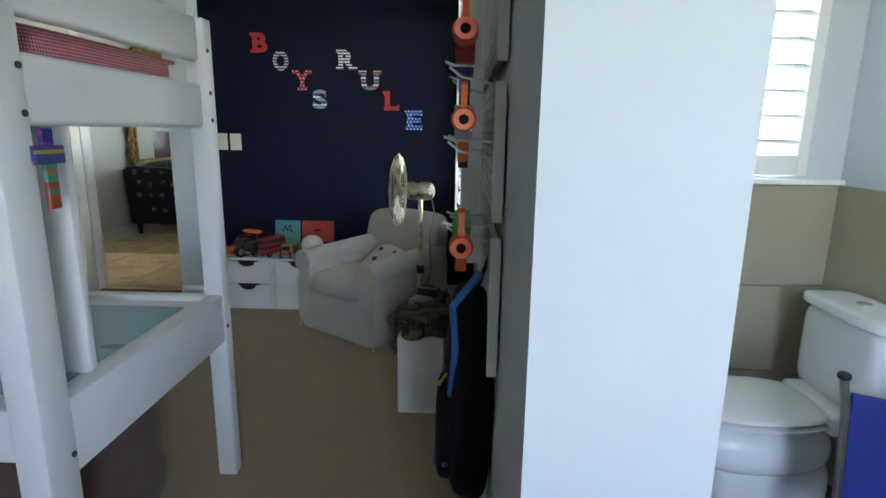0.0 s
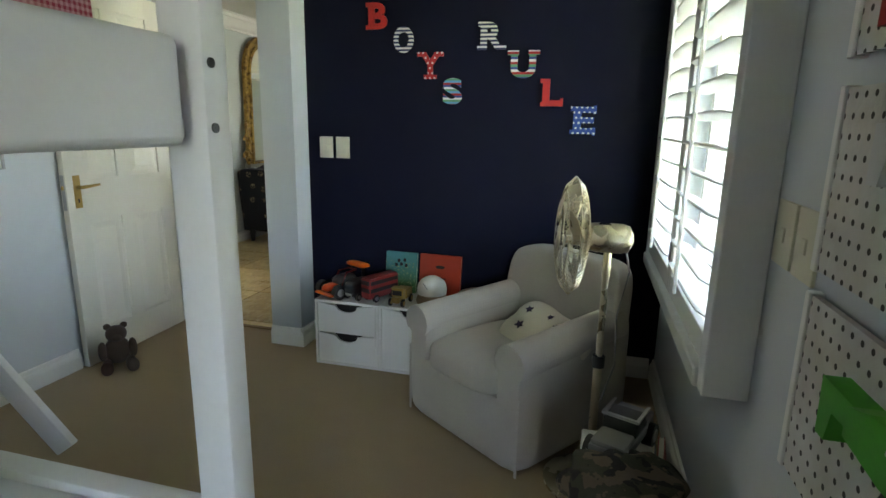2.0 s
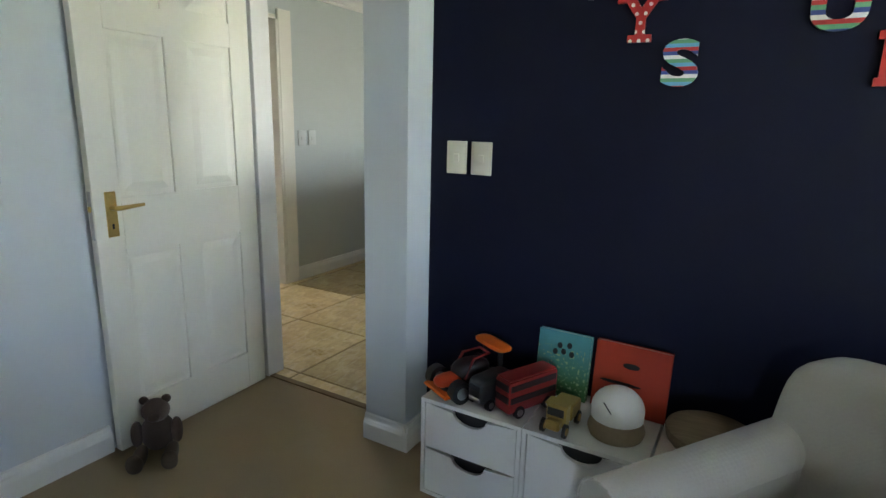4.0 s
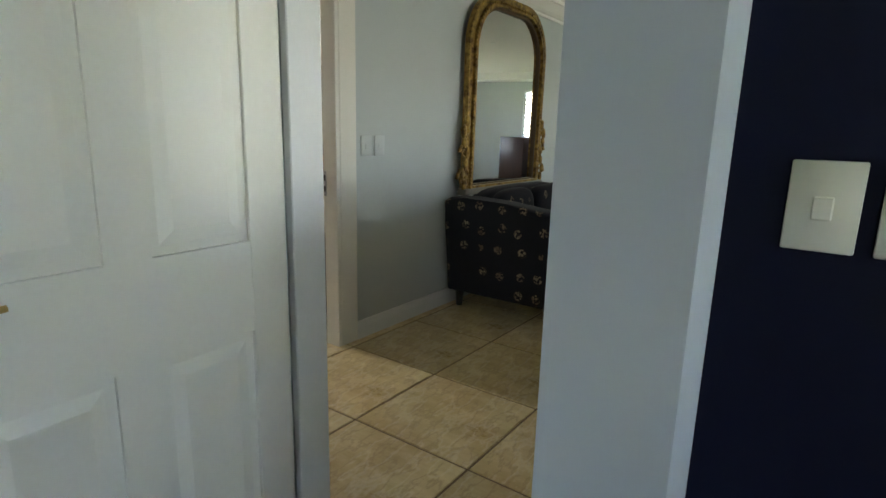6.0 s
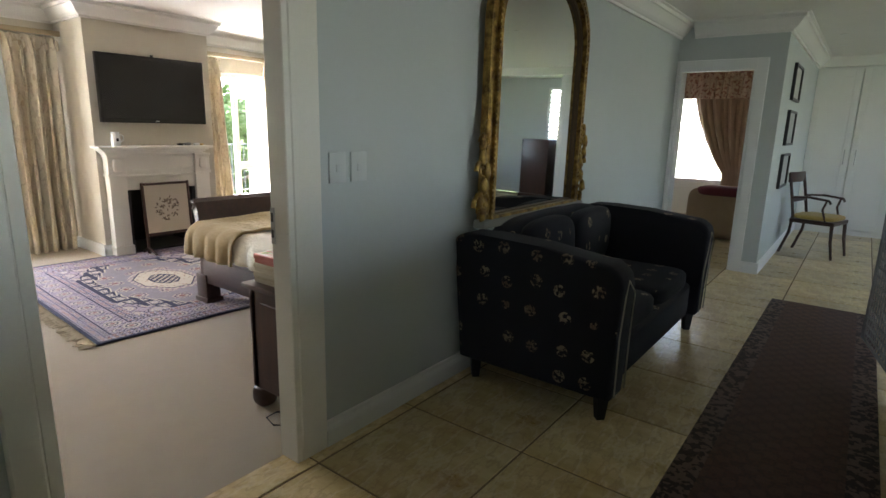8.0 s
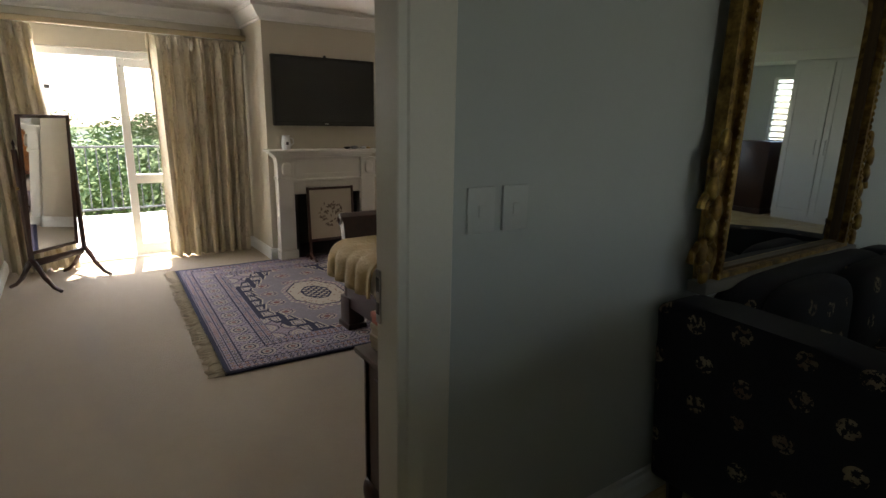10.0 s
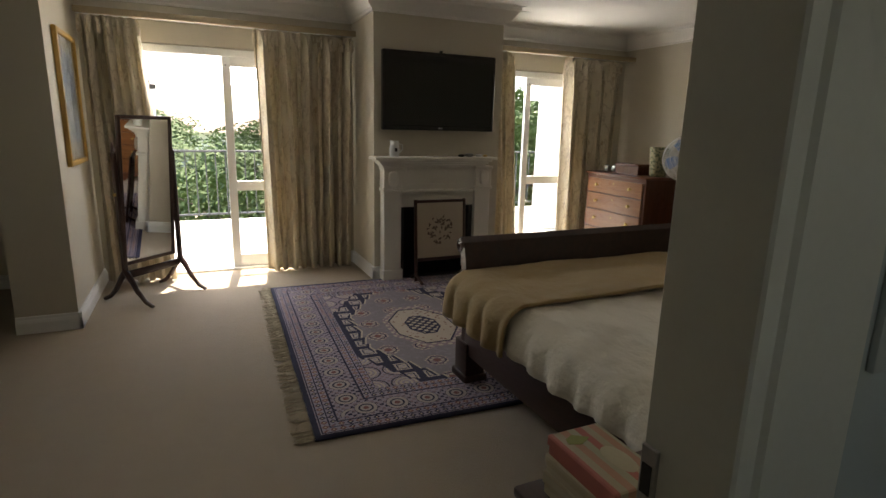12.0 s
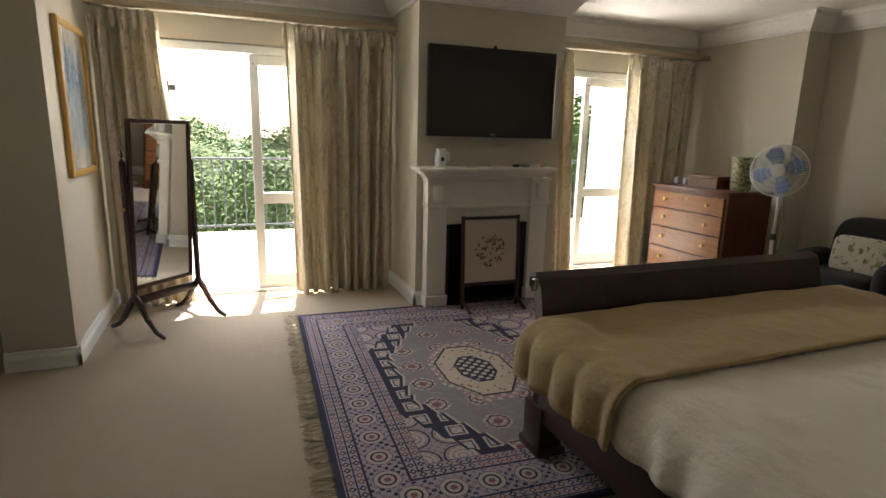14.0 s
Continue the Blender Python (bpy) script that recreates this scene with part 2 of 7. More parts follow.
RED = (0.42, 0.022, 0.018)
NAVY = (0.02, 0.035, 0.10)
PALE = (0.72, 0.72, 0.68)
LETTER_MATS = {
    "B": dots("red_letter_paper", RED, (0.20, 0.01, 0.01), 0.02, 0.12),
    "O": stripes("navy_white_stripe_paper", [NAVY, PALE], 0.020),
    "Y": dots("red_paper_white_dots", RED, PALE, 0.026, 0.22),
    "S": stripes("multi_stripe_paper", [(0.10, 0.32, 0.16), PALE, (0.03, 0.06, 0.25), RED, (0.10, 0.35, 0.55)], 0.055),
    "R": stripes("white_navy_stripe_paper", [PALE, NAVY], 0.020),
    "U": stripes("candy_stripe_paper", [RED, PALE, (0.03, 0.06, 0.25), (0.10, 0.32, 0.16)], 0.05),
    "L": plain("red_card", RED, 0.5),
    "E": dots("blue_paper_white_dots", (0.02, 0.07, 0.30), PALE, 0.026, 0.22),
}


def pegboard_shade():
    s = Shade("whitewashed_perforated_board", 0.7)
    x, y, z = s.xyz()
    u, w = (y / 0.032).frac() - 0.5, (z / 0.032).frac() - 0.5
    hole = (u * u + w * w).lt(0.028)
    patch = s.noise(7, 4.0)
    c = s.mix((patch * 3 - 1.2).op("MAXIMUM", 0.0, clamp=True), (0.58, 0.56, 0.52), (0.74, 0.74, 0.72))
    s.base(s.mix(hole, c, (0.05, 0.045, 0.04)))
    s.bump(s.noise(90) - hole, 0.4, 0.004)
    return s.m


def camo_shade():
    s = Shade("camouflage_cotton", 0.9)
    n = s.noise(16, 3.0)
    c = s.mix(n.gt(0.52), (0.05, 0.05, 0.03), (0.13, 0.10, 0.065))
    c = s.mix(s.noise(22, 2.0).gt(0.58), c, (0.02, 0.018, 0.014))
    s.base(c)
    s.bump(s.noise(200) + n, 0.4, 0.006)
    return s.m


PEGBOARD, CAMO = pegboard_shade(), camo_shade()


def persian():
    """A hand-knotted rug: banded borders round a grey field that a dark chain of boxes encloses, with an eight-sided medallion."""
    s = Shade("hand_knotted_wool", 0.95)
    x, y, z = s.xyz()          # x across 2.41 m, y along 2.7 m
    yc = y + 0.07
    ax, ay = x.abs(), yc.abs()
    navy, cream, grey, rust = (0.020, 0.021, 0.055), (0.47, 0.40, 0.33), (0.215, 0.195, 0.215), (0.20, 0.085, 0.08)
    lilac, mauve = (0.32, 0.275, 0.34), (0.27, 0.20, 0.23)
    wob = s.noise(60, 2.0) * 0.012 - 0.006

    def grid(u, v, size):
        return (u / size).frac() - 0.5, (v / size).frac() - 0.5

    def ring(u, v, a, b):
        return u.abs().max(v.abs()).between(a, b)

    # field with scattered square and eight-sided motifs
    fu, fv = grid(x + wob, yc + wob, 0.235)
    oct_f = fu.abs().max(fv.abs()).max((fu.abs() + fv.abs()) * 0.72)
    spark = ((x * 150).sin() * (y * 150).sin()).gt(0.1)
    c = s.mix(s.noise(30, 2.0).gt(0.56) * 0.3, grey, lilac)
    c = s.mix(oct_f.lt(0.30), c, s.mix(spark, mauve, cream))
    c = s.mix(oct_f.between(0.20, 0.235), c, navy)
    c = s.mix(oct_f.lt(0.10), c, rust)
    # chain of boxes round the field, then the corners
    hexa = ay + ((ax - 0.28).max(0.0) - ((ax * 9).frac() * 0.05)) * 0.56
    bu, bv = grid(x, yc, 0.135)
    box_c = s.mix(ring(bu, bv, 0.0, 0.34), navy, s.mix(((bu * 22).sin() * (bv * 22).sin()).gt(-0.1), lilac, cream))
    box_c = s.mix(ring(bu, bv, 0.20, 0.25), box_c, navy)
    c = s.mix(hexa.gt(0.425), c, cream)
    c = s.mix(hexa.gt(0.437), c, navy)
    c = s.mix(hexa.between(0.455, 0.585), c, box_c)
    cu, cv = grid(x, y, 0.18)
    petal = (cu * cu + cv * cv).op("SQRT")
    corner = s.mix(((petal * 46).sin()).gt(0.0) * petal.lt(0.42), s.mix(spark, lilac, mauve), cream)
    corner = s.mix(petal.between(0.42, 0.47), corner, navy)
    c = s.mix(hexa.gt(0.60), c, corner)
    # medallion
    med = (ax * 0.80).max(ay * 1.25).max((ax * 0.8 + ay * 1.25) * 0.72)
    tooth = ((x * 95).sin() * (y * 95).sin()).gt(0.15)
    c = s.mix(med.lt(0.315), c, s.mix(tooth, mauve, cream))
    c = s.mix(med.lt(0.265), c, s.mix(s.cells(24).lt(0.24), cream, rust))
    c = s.mix(med.between(0.255, 0.268), c, navy)
    c = s.mix(med.lt(0.14), c, s.mix(tooth, navy, cream))
    c = s.mix(med.between(0.125, 0.14), c, navy)
    # borders: narrow bands of small figures on either side of a broad band of rosettes
    ex, ey = ax * -1 + 1.205, y + 1.0
    edge = ex.min(ey)
    m = ey.lt(ex)
    along = x * m + y * (m * -1 + 1)
    nu, nv = grid(along, edge, 0.042)
    dia = nu.abs() + nv.abs()
    narrow = s.mix(dia.lt(0.42), lilac, s.mix(s.noise(9, 2.0).gt(0.5), navy, rust))
    narrow = s.mix(dia.lt(0.17), narrow, cream)
    narrow = s.mix(nv.abs().gt(0.42), narrow, navy)
    ru, rv = (along / 0.16).frac() - 0.5, (edge - 0.205) / 0.16
    rr = (ru * ru + rv * rv).op("SQRT")
    broad = s.mix(spark, lilac, s.mix(s.noise(45, 1.0).gt(0.5), navy, mauve))
    broad = s.mix(rr.lt(0.36), broad, (0.40, 0.345, 0.33))
    broad = s.mix(((rr * 38).sin()).gt(0.45) * rr.lt(0.36), broad, navy)
    broad = s.mix(rr.lt(0.09), broad, rust)
    c = s.mix(edge.lt(0.378), c, narrow)
    c = s.mix(edge.between(0.126, 0.290), c, broad)
    c = s.mix(edge.between(0.120, 0.130), c, navy)
    c = s.mix(edge.between(0.286, 0.296), c, navy)
    c = s.mix(edge.lt(0.034), c, navy)
    s.base(s.tint(s.tint(c, 0.18, s.noise(260, 2.0)), 0.14, s.noise(3.0)))
    s.bump(s.noise(320) + s.noise(5.0) * 0.5, 0.5, 0.004)
    return s.m


RUG = persian()

# ---- mesh helpers ----


def put_in(bm, m, fn):
    """Runs fn(bm) and moves what it added by m."""
    before = set(bm.verts)
    fn(bm)
    bmesh.ops.transform(bm, matrix=m, verts=[v for v in bm.verts if v not in before])


def bx(bm, x0, x1, y0, y1, z0, z1, bev=0.0, seg=1):
    m = Matrix.Translation(((x0 + x1) / 2, (y0 + y1) / 2, (z0 + z1) / 2)) @ Matrix.Diagonal((x1 - x0, y1 - y0, z1 - z0, 1))
    vs = bmesh.ops.create_cube(bm, size=1, matrix=m)["verts"]
    if bev:
        es = list({e for v in vs for e in v.link_edges})
        bmesh.ops.bevel(bm, geom=es, offset=bev, segments=seg, affect="EDGES", profile=0.5)
    return bm


def box(x0, x1, y0, y1, z0, z1, bev=0.0, seg=1):
    return bx(bmesh.new(), x0, x1, y0, y1, z0, z1, bev, seg)


def rod(bm, p, q, r, r2=None, n=12):
    p, q = Vector(p), Vector(q)
    m = Matrix.Translation((p + q) / 2) @ (q - p).to_track_quat("Z", "Y").to_matrix().to_4x4()
    bmesh.ops.create_cone(bm, cap_ends=True, segments=n, radius1=r, radius2=r if r2 is None else r2, depth=(q - p).length, matrix=m)
    return bm


def sweep(bm, pts, r, n=8, closed=False):
    """A tube of radius r (a number, or one for each point) along pts."""
    pts = [Vector(p) for p in pts]
    rings = []
    for i, p in enumerate(pts):
        a = pts[i - 1] if i or closed else p
        b = pts[(i + 1) % len(pts)] if i < len(pts) - 1 or closed else p
        q = (b - a).to_track_quat("Z", "Y")
        rr = r[i] if isinstance(r, (list, tuple)) else r
        rings.append([bm.verts.new(p + q @ Vector((rr * math.cos(t), rr * math.sin(t), 0))) for t in (2 * math.pi * k / n for k in range(n))])
    for i in range(len(rings) - (not closed)):
        u, w = rings[i], rings[(i + 1) % len(rings)]
        # keep the rings in step
        shift = min(range(n), key=lambda s: (u[0].co - w[s].co).length)
        for k in range(n):
            bm.faces.new((u[k], u[(k + 1) % n], w[(k + 1 + shift) % n], w[(k + shift) % n]))
    if not closed:
        bm.faces.new(rings[0][::-1])
        bm.faces.new(rings[-1])
    return bm


def lathe(bm, prof, n=24, m=None):
    rings = []
    for r, z in prof:
        rings.append([bm.verts.new(((m or Matrix()) @ Vector((max(r, 1e-4) * math.cos(2 * math.pi * k / n), max(r, 1e-4) * math.sin(2 * math.pi * k / n), z)))) for k in range(n)])
    for u, w in zip(rings, rings[1:]):
        for k in range(n):
            bm.faces.new((u[k], u[(k + 1) % n], w[(k + 1) % n], w[k]))
    bm.faces.new(rings[0][::-1])
    bm.faces.new(rings[-1])
    return bm


def blob(bm, c, s, p=2.6, n=8, m=None, lump=0.0, freq=4.0):
    """A rounded block, from nearly a ball (p = 2) to nearly a box."""
    c = Vector(c)
    made = {}

    def vert(d):
        key = tuple(round(v, 5) for v in d)
        if key not in made:
            k = sum(abs(v) ** p for v in d) ** (-1 / p)
            co = Vector((d[0] * k * s[0], d[1] * k * s[1], d[2] * k * s[2]))
            if lump:
                co *= 1 + lump * noise.noise(Vector(co) * freq + c * 3)
            co += c
            made[key] = bm.verts.new((m @ co) if m else co)
        return made[key]

    for ax in range(3):
        for sg in (-1, 1):
            for i in range(n):
                for j in range(n):
                    quad = []
                    for a, b in ((i, j), (i + 1, j), (i + 1, j + 1), (i, j + 1)):
                        d = [0, 0, 0]
                        d[ax], d[(ax + 1) % 3], d[(ax + 2) % 3] = sg, 2 * a / n - 1, 2 * b / n - 1
                        quad.append(vert(d))
                    bm.faces.new(quad if sg > 0 else quad[::-1])
    return bm


def prism(bm, pts, depth, m=None):
    """The outline pts, in x and y, as a slab of that depth along z."""
    m = m or Matrix()
    lo = [bm.verts.new(m @ Vector((x, y, 0))) for x, y in pts]
    hi = [bm.verts.new(m @ Vector((x, y, depth))) for x, y in pts]
    k = len(pts)
    bm.faces.new(lo[::-1])
    bm.faces.new(hi)
    for i in range(k):
        bm.faces.new((lo[i], lo[(i + 1) % k], hi[(i + 1) % k], hi[i]))
    return bm


def finish(name, bm, material, smooth):
    bmesh.ops.recalc_face_normals(bm, faces=bm.faces[:])
    me = bpy.data.meshes.new(name)
    bm.to_mesh(me)
    bm.free()
    me.materials.append(material)
    if smooth:
        me.polygons.foreach_set("use_smooth", [True] * len(me.polygons))
        me.update()
        if smooth != "all":
            me.set_sharp_from_angle(angle=radians(35))
    return me


def part(name, bm, material, parent, label="", smooth=True):
    ob = new(name, finish(name, bm, material, smooth))
    ob.parent = parent
    return tagged(ob, label)


def solo(name, bm, material, label, category, group="", kind="", m=None, smooth=True):
    ob = new(name, finish(name, bm, material, smooth))
    if m is not None:
        ob.matrix_basis = m
    return tagged(ob, label, category, group, kind)


def thing(name, label, category, m=None, group="", kind=""):
    ob = new(name)
    ob.empty_display_size = 0.1
    if m is not None:
        ob.matrix_basis = m
    return tagged(ob, label, category, group, kind)


def setting(name, bm, material, label, category, smooth=False):
    return solo(name, bm, material, label, category, kind="structure", smooth=smooth)


def wall_x(x0, x1, y0, y1, z0, z1, holes=()):
    """A wall that runs along y, with holes (y0, y1, z0, z1) right through it."""
    bm = bmesh.new()
    at = y0
    for a, b, lo, hi in sorted(holes):
        if a > at:
            bx(bm, x0, x1, at, a, z0, z1)
        if lo > z0:
            bx(bm, x0, x1, a, b, z0, lo)
        if hi < z1:
            bx(bm, x0, x1, a, b, hi, z1)
        at = b
    if at < y1:
        bx(bm, x0, x1, at, y1, z0, z1)
    return bm


def wall_y(y0, y1, x0, x1, z0, z1, holes=()):
    bm = wall_x(y0, y1, x0, x1, z0, z1, holes)
    for v in bm.verts:
        v.co.x, v.co.y = v.co.y, v.co.x
    bmesh.ops.reverse_faces(bm, faces=bm.faces[:])
    return bm


def strip(p, q, side, prof, mitre=(0, 0)):
    """A moulding from p to q; prof gives (out, up), out towards side; mitre lengthens its face at either end to turn a corner."""
    p, q = Vector(p), Vector(q)
    along, out = (q - p).normalized(), Vector(side)
    m = Matrix((( *out, 0), (0, 0, 1, 0), (*along, 0), (0, 0, 0, 1))).transposed()
    m.translation = p
    bm = prism(bmesh.new(), prof, (q - p).length, m)
    for v in bm.verts:
        d = v.co - p
        if d.dot(along) < 0.001:
            v.co -= along * d.dot(out) * mitre[0]
        else:
            v.co += along * d.dot(out) * mitre[1]
    return bm


SKIRT = [(0, 0), (0.022, 0), (0.022, 0.07), (0.017, 0.085), (0.012, 0.092), (0.010, 0.108), (0, 0.112)]
CORNICE = [(0, -0.15), (0.020, -0.15), (0.022, -0.130), (0.034, -0.124), (0.055, -0.104), (0.085, -0.062), (0.100, -0.044), (0.112, -0.040), (0.116, -0.010), (0.140, -0.006), (0.140, -0.001), (0, -0.001)]
H = 2.42   # ceiling height

# ---- structure ----
setting("floor_boys_room", box(-3.0, 0.52, -1.4, 4.425, -0.12, 0.0), CARPET_BOYS, "tan loop-pile carpet in the boys' room", "carpet")
setting("floor_bathroom", box(0.52, 1.7, -1.4, 2.5, -0.12, 0.0), plain("slate_tile", (0.06, 0.065, 0.075), 0.4), "dark slate bathroom floor", "floor")
setting("floor_bedroom", box(-9.05, -4.035, 2.4, 10.45, -0.12, 0.0), CARPET_BED, "beige loop-pile carpet in the main bedroom", "carpet")
setting("floor_far_room", box(-6.2, -2.95, 10.65, 14.6, -0.12, -0.001), carpet("fawn_carpet", (0.36, 0.26, 0.17), 0.05), "fawn carpet in the room beyond the landing", "carpet")
setting("ceiling", box(-9.2, 1.7, -1.5, 14.8, H, H + 0.15), CEILING, "smooth white plaster ceiling", "ceiling")

# boys' room
setting("wall_navy", box(-1.80, 0.40, 4.40, 4.50, 0, H), WALL_NAVY, "navy blue painted feature wall", "wall")
setting("wall_boys_pier", box(-2.00, -1.80, 4.235, 4.50, 0, H), WALL_BLUE, "pale blue-grey wall pier beside the doorway", "wall")
setting("wall_over_boys_door", box(-3.02, -2.00, 4.40, 4.50, 2.06, H), WALL_BLUE, "pale blue-grey wall over the doorway", "wall")
setting("wall_boys_west", bx(box(-3.02, -2.80, -1.4, 4.375, 0, H), -3.10, -3.02, 4.30, 4.43, 0, H), WALL_BLUE, "pale blue-grey bedroom wall", "wall")
setting("wall_boys_south", box(-2.80, 0.45, -1.5, -1.4, 0, H), WALL_BLUE, "pale blue-grey bedroom wall", "wall")
setting("wall_boys_east", wall_x(0.236, 0.52, 1.0, 4.40, 0, H, [(2.86, 4.30, 0.72, 2.12)]), WALL_BLUE, "pale blue-grey wall with a shuttered window", "wall")
setting("skirting_boys_west", strip((-2.80, -1.4, 0), (-2.80, 3.60, 0), (1, 0, 0), SKIRT), TRIM, "white painted skirting board", "skirting")
setting("skirting_boys_east", strip((0.236, 1.01, 0), (0.236, 4.40, 0), (-1, 0, 0), SKIRT), TRIM, "white painted skirting board", "skirting")
setting("skirting_navy", strip((-1.80, 4.40, 0), (0.21, 4.40, 0), (0, -1, 0), SKIRT), TRIM, "white painted skirting board", "skirting")
setting("skirting_pier", strip((-2.0, 4.235, 0), (-1.78, 4.235, 0), (0, -1, 0), SKIRT), TRIM, "white painted skirting board round the pier", "skirting")
setting("skirting_pier_side", strip((-1.80, 4.213, 0), (-1.80, 4.378, 0), (1, 0, 0), SKIRT), TRIM, "white painted skirting board round the pier", "skirting")
setting("door_lining_boys", bx(bx(bx(box(-2.80, -2.772, 4.398, 4.505, 0, 2.03, 0.003), -2.872, -2.80, 4.47, 4.503, 0, 2.03), -2.003, -1.985, 4.40, 4.503, 0.0, 2.03, 0.002), -2.868, -2.003, 4.395, 4.505, 2.03, 2.06, 0.003), TRIM, "white painted door lining", "door frame")
setting("threshold_boys", box(-2.772, -2.003, 4.405, 4.44, -0.01, 0.006, 0.003), timber("oak_threshold", (0.12, 0.07, 0.03), (0.24, 0.15, 0.07), 0.5), "brown wooden threshold strip between carpet and tiles", "threshold")

# bathroom
setting("wall_bathroom_north", wall_y(2.4, 2.5, 0.52, 1.7, 0, H, [(0.78, 1.40, 1.15, 2.24)]), WALL_BLUE, "pale blue bathroom wall with a shuttered window", "wall")
setting("wall_bathroom_east", box(1.575, 1.7, -1.4, 2.4, 0, H), WALL_BLUE, "pale blue bathroom wall", "wall")
setting("wall_bathroom_south", wall_y(-1.5, -1.4, 0.45, 1.7, 0, H, [(0.5, 1.2, 0.95, 2.05)]), WALL_BLUE, "pale blue bathroom wall", "wall")

# landing
setting("wall_landing_west", wall_x(-4.035, -3.955, 2.4, 10.50, 0, H, [(4.86, 5.68, 0, 2.05)]), WALL_HALL, "pale green-grey landing wall", "wall")
setting("wall_landing_south", box(-3.955, -2.868, 4.43, 4.50, 0, H), WALL_HALL, "pale green-grey landing wall", "wall")
setting("wall_landing_south_east", box(0.40, 1.6, 4.401, 4.50, 0, H), WALL_HALL, "pale green-grey landing wall", "wall")
setting("wall_landing_north", wall_y(10.50, 10.64, -4.11, -3.0, 0, H, [(-3.90, -3.25, 0, 1.96)]), WALL_HALL, "pale green-grey wall with a door to a further room", "wall")
setting("wall_landing_nib", box(-3.14, -3.0, 10.64, 14.0, 0, H), WALL_HALL, "pale grey wall hung with pictures", "wall")
setting("wall_landing_end", wall_y(14.45, 14.6, -3.14, 1.6, 0, H, [(-0.84, -0.40, 1.10, 2.10)]), WALL_HALL, "pale grey landing wall", "wall")
setting("wall_landing_east", wall_x(1.45, 1.6, 4.50, 14.45, 0, H, [(5.7, 7.1, 1.0, 2.1), (11.0, 12.6, 0.9, 2.1)]), WALL_HALL, "pale green-grey stairwell wall with windows", "wall")
setting("skirting_landing_west", strip((-3.955, 5.808, 0), (-3.955, 10.50, 0), (1, 0, 0), SKIRT), TRIM, "white painted skirting board", "skirting")
setting("skirting_landing_north", strip((-3.135, 10.50, 0), (-2.978, 10.50, 0), (0, -1, 0), SKIRT), TRIM, "white painted skirting board", "skirting")
setting("skirting_landing_nib", strip((-3.0, 10.48, 0), (-3.0, 13.9, 0), (1, 0, 0), SKIRT), TRIM, "white painted skirting board", "skirting")
setting("cornice_landing_west", strip((-3.955, 4.50, H), (-3.955, 10.50, H), (1, 0, 0), CORNICE), CEILING, "white moulded plaster cornice", "cornice")
setting("cornice_landing_north", strip((-3.815, 10.50, H), (-3.0, 10.50, H), (0, -1, 0), CORNICE, (0, 1)), CEILING, "white moulded plaster cornice", "cornice")
setting("cornice_landing_nib", strip((-3.0, 10.50, H), (-3.0, 13.9, H), (1, 0, 0), CORNICE, (1, 0)), CEILING, "white moulded plaster cornice", "cornice")
setting("cornice_landing_south", strip((-3.815, 4.50, H), (1.4, 4.50, H), (0, 1, 0), CORNICE), CEILING, "white moulded plaster cornice", "cornice")

# main bedroom
setting("wall_bedroom_west", wall_x(-9.10, -8.95, 2.4, 10.45, 0, H, [(4.72, 6.22, 0, 1.98), (8.08, 9.42, 0, 1.98)]), WALL_BED, "warm stone-coloured wall with two glazed doors", "wall")
setting("wall_bedroom_pier", box(-8.95, -7.75, 4.12, 4.46, 0, H), WALL_BED, "warm stone-coloured projecting wall", "wall")
setting("wall_bedroom_south", box(-8.95, -4.11, 2.3, 2.4, 0, H), WALL_BED, "warm stone-coloured wall", "wall")
setting("wall_bedroom_north_recess", box(-8.95, -7.75, 9.95, 10.45, 0, H), WALL_BED, "warm stone-coloured wall", "wall")
setting("wall_bedroom_north", box(-7.75, -4.00, 10.25, 10.45, 0, H), WALL_BED, "warm stone-coloured wall", "wall")
setting("wall_bedroom_lining", wall_x(-4.040, -4.035, 2.4, 10.25, 0, H, [(4.86, 5.68, 0, 2.05)]), WALL_BED, "warm stone-coloured wall", "wall")
setting("chimney_breast", bx(bx(box(-8.95, -8.25, 6.645, 6.86, 0, H), -8.95, -8.25, 7.60, 7.875, 0, H), -8.95, -8.25, 6.86, 7.60, 0.68, H), WALL_BED, "warm stone-coloured chimney breast", "chimney breast")
for nm, p, q, sd in (("pier_front", (-7.75, 4.12, 0), (-7.75, 4.482, 0), (1, 0, 0)), ("pier_side", (-8.95, 4.46, 0), (-7.728, 4.46, 0), (0, 1, 0)),
                     ("west_a", (-8.95, 6.22, 0), (-8.95, 6.645, 0), (1, 0, 0)), ("breast_side", (-8.95, 6.645, 0), (-8.228, 6.645, 0), (0, -1, 0)),
                     ("breast_front", (-8.25, 6.623, 0), (-8.25, 6.70, 0), (1, 0, 0)), ("north_recess", (-8.95, 9.95, 0), (-7.728, 9.95, 0), (0, -1, 0)),
                     ("nib_side", (-7.75, 9.928, 0), (-7.75, 10.25, 0), (1, 0, 0)), ("north", (-7.75, 10.25, 0), (-4.125, 10.25, 0), (0, -1, 0)), ("west_b", (-8.95, 2.4, 0), (-8.95, 4.12, 0), (1, 0, 0))):
    setting("skirting_" + nm, strip(p, q, sd, SKIRT), TRIM, "white painted skirting board", "skirting")
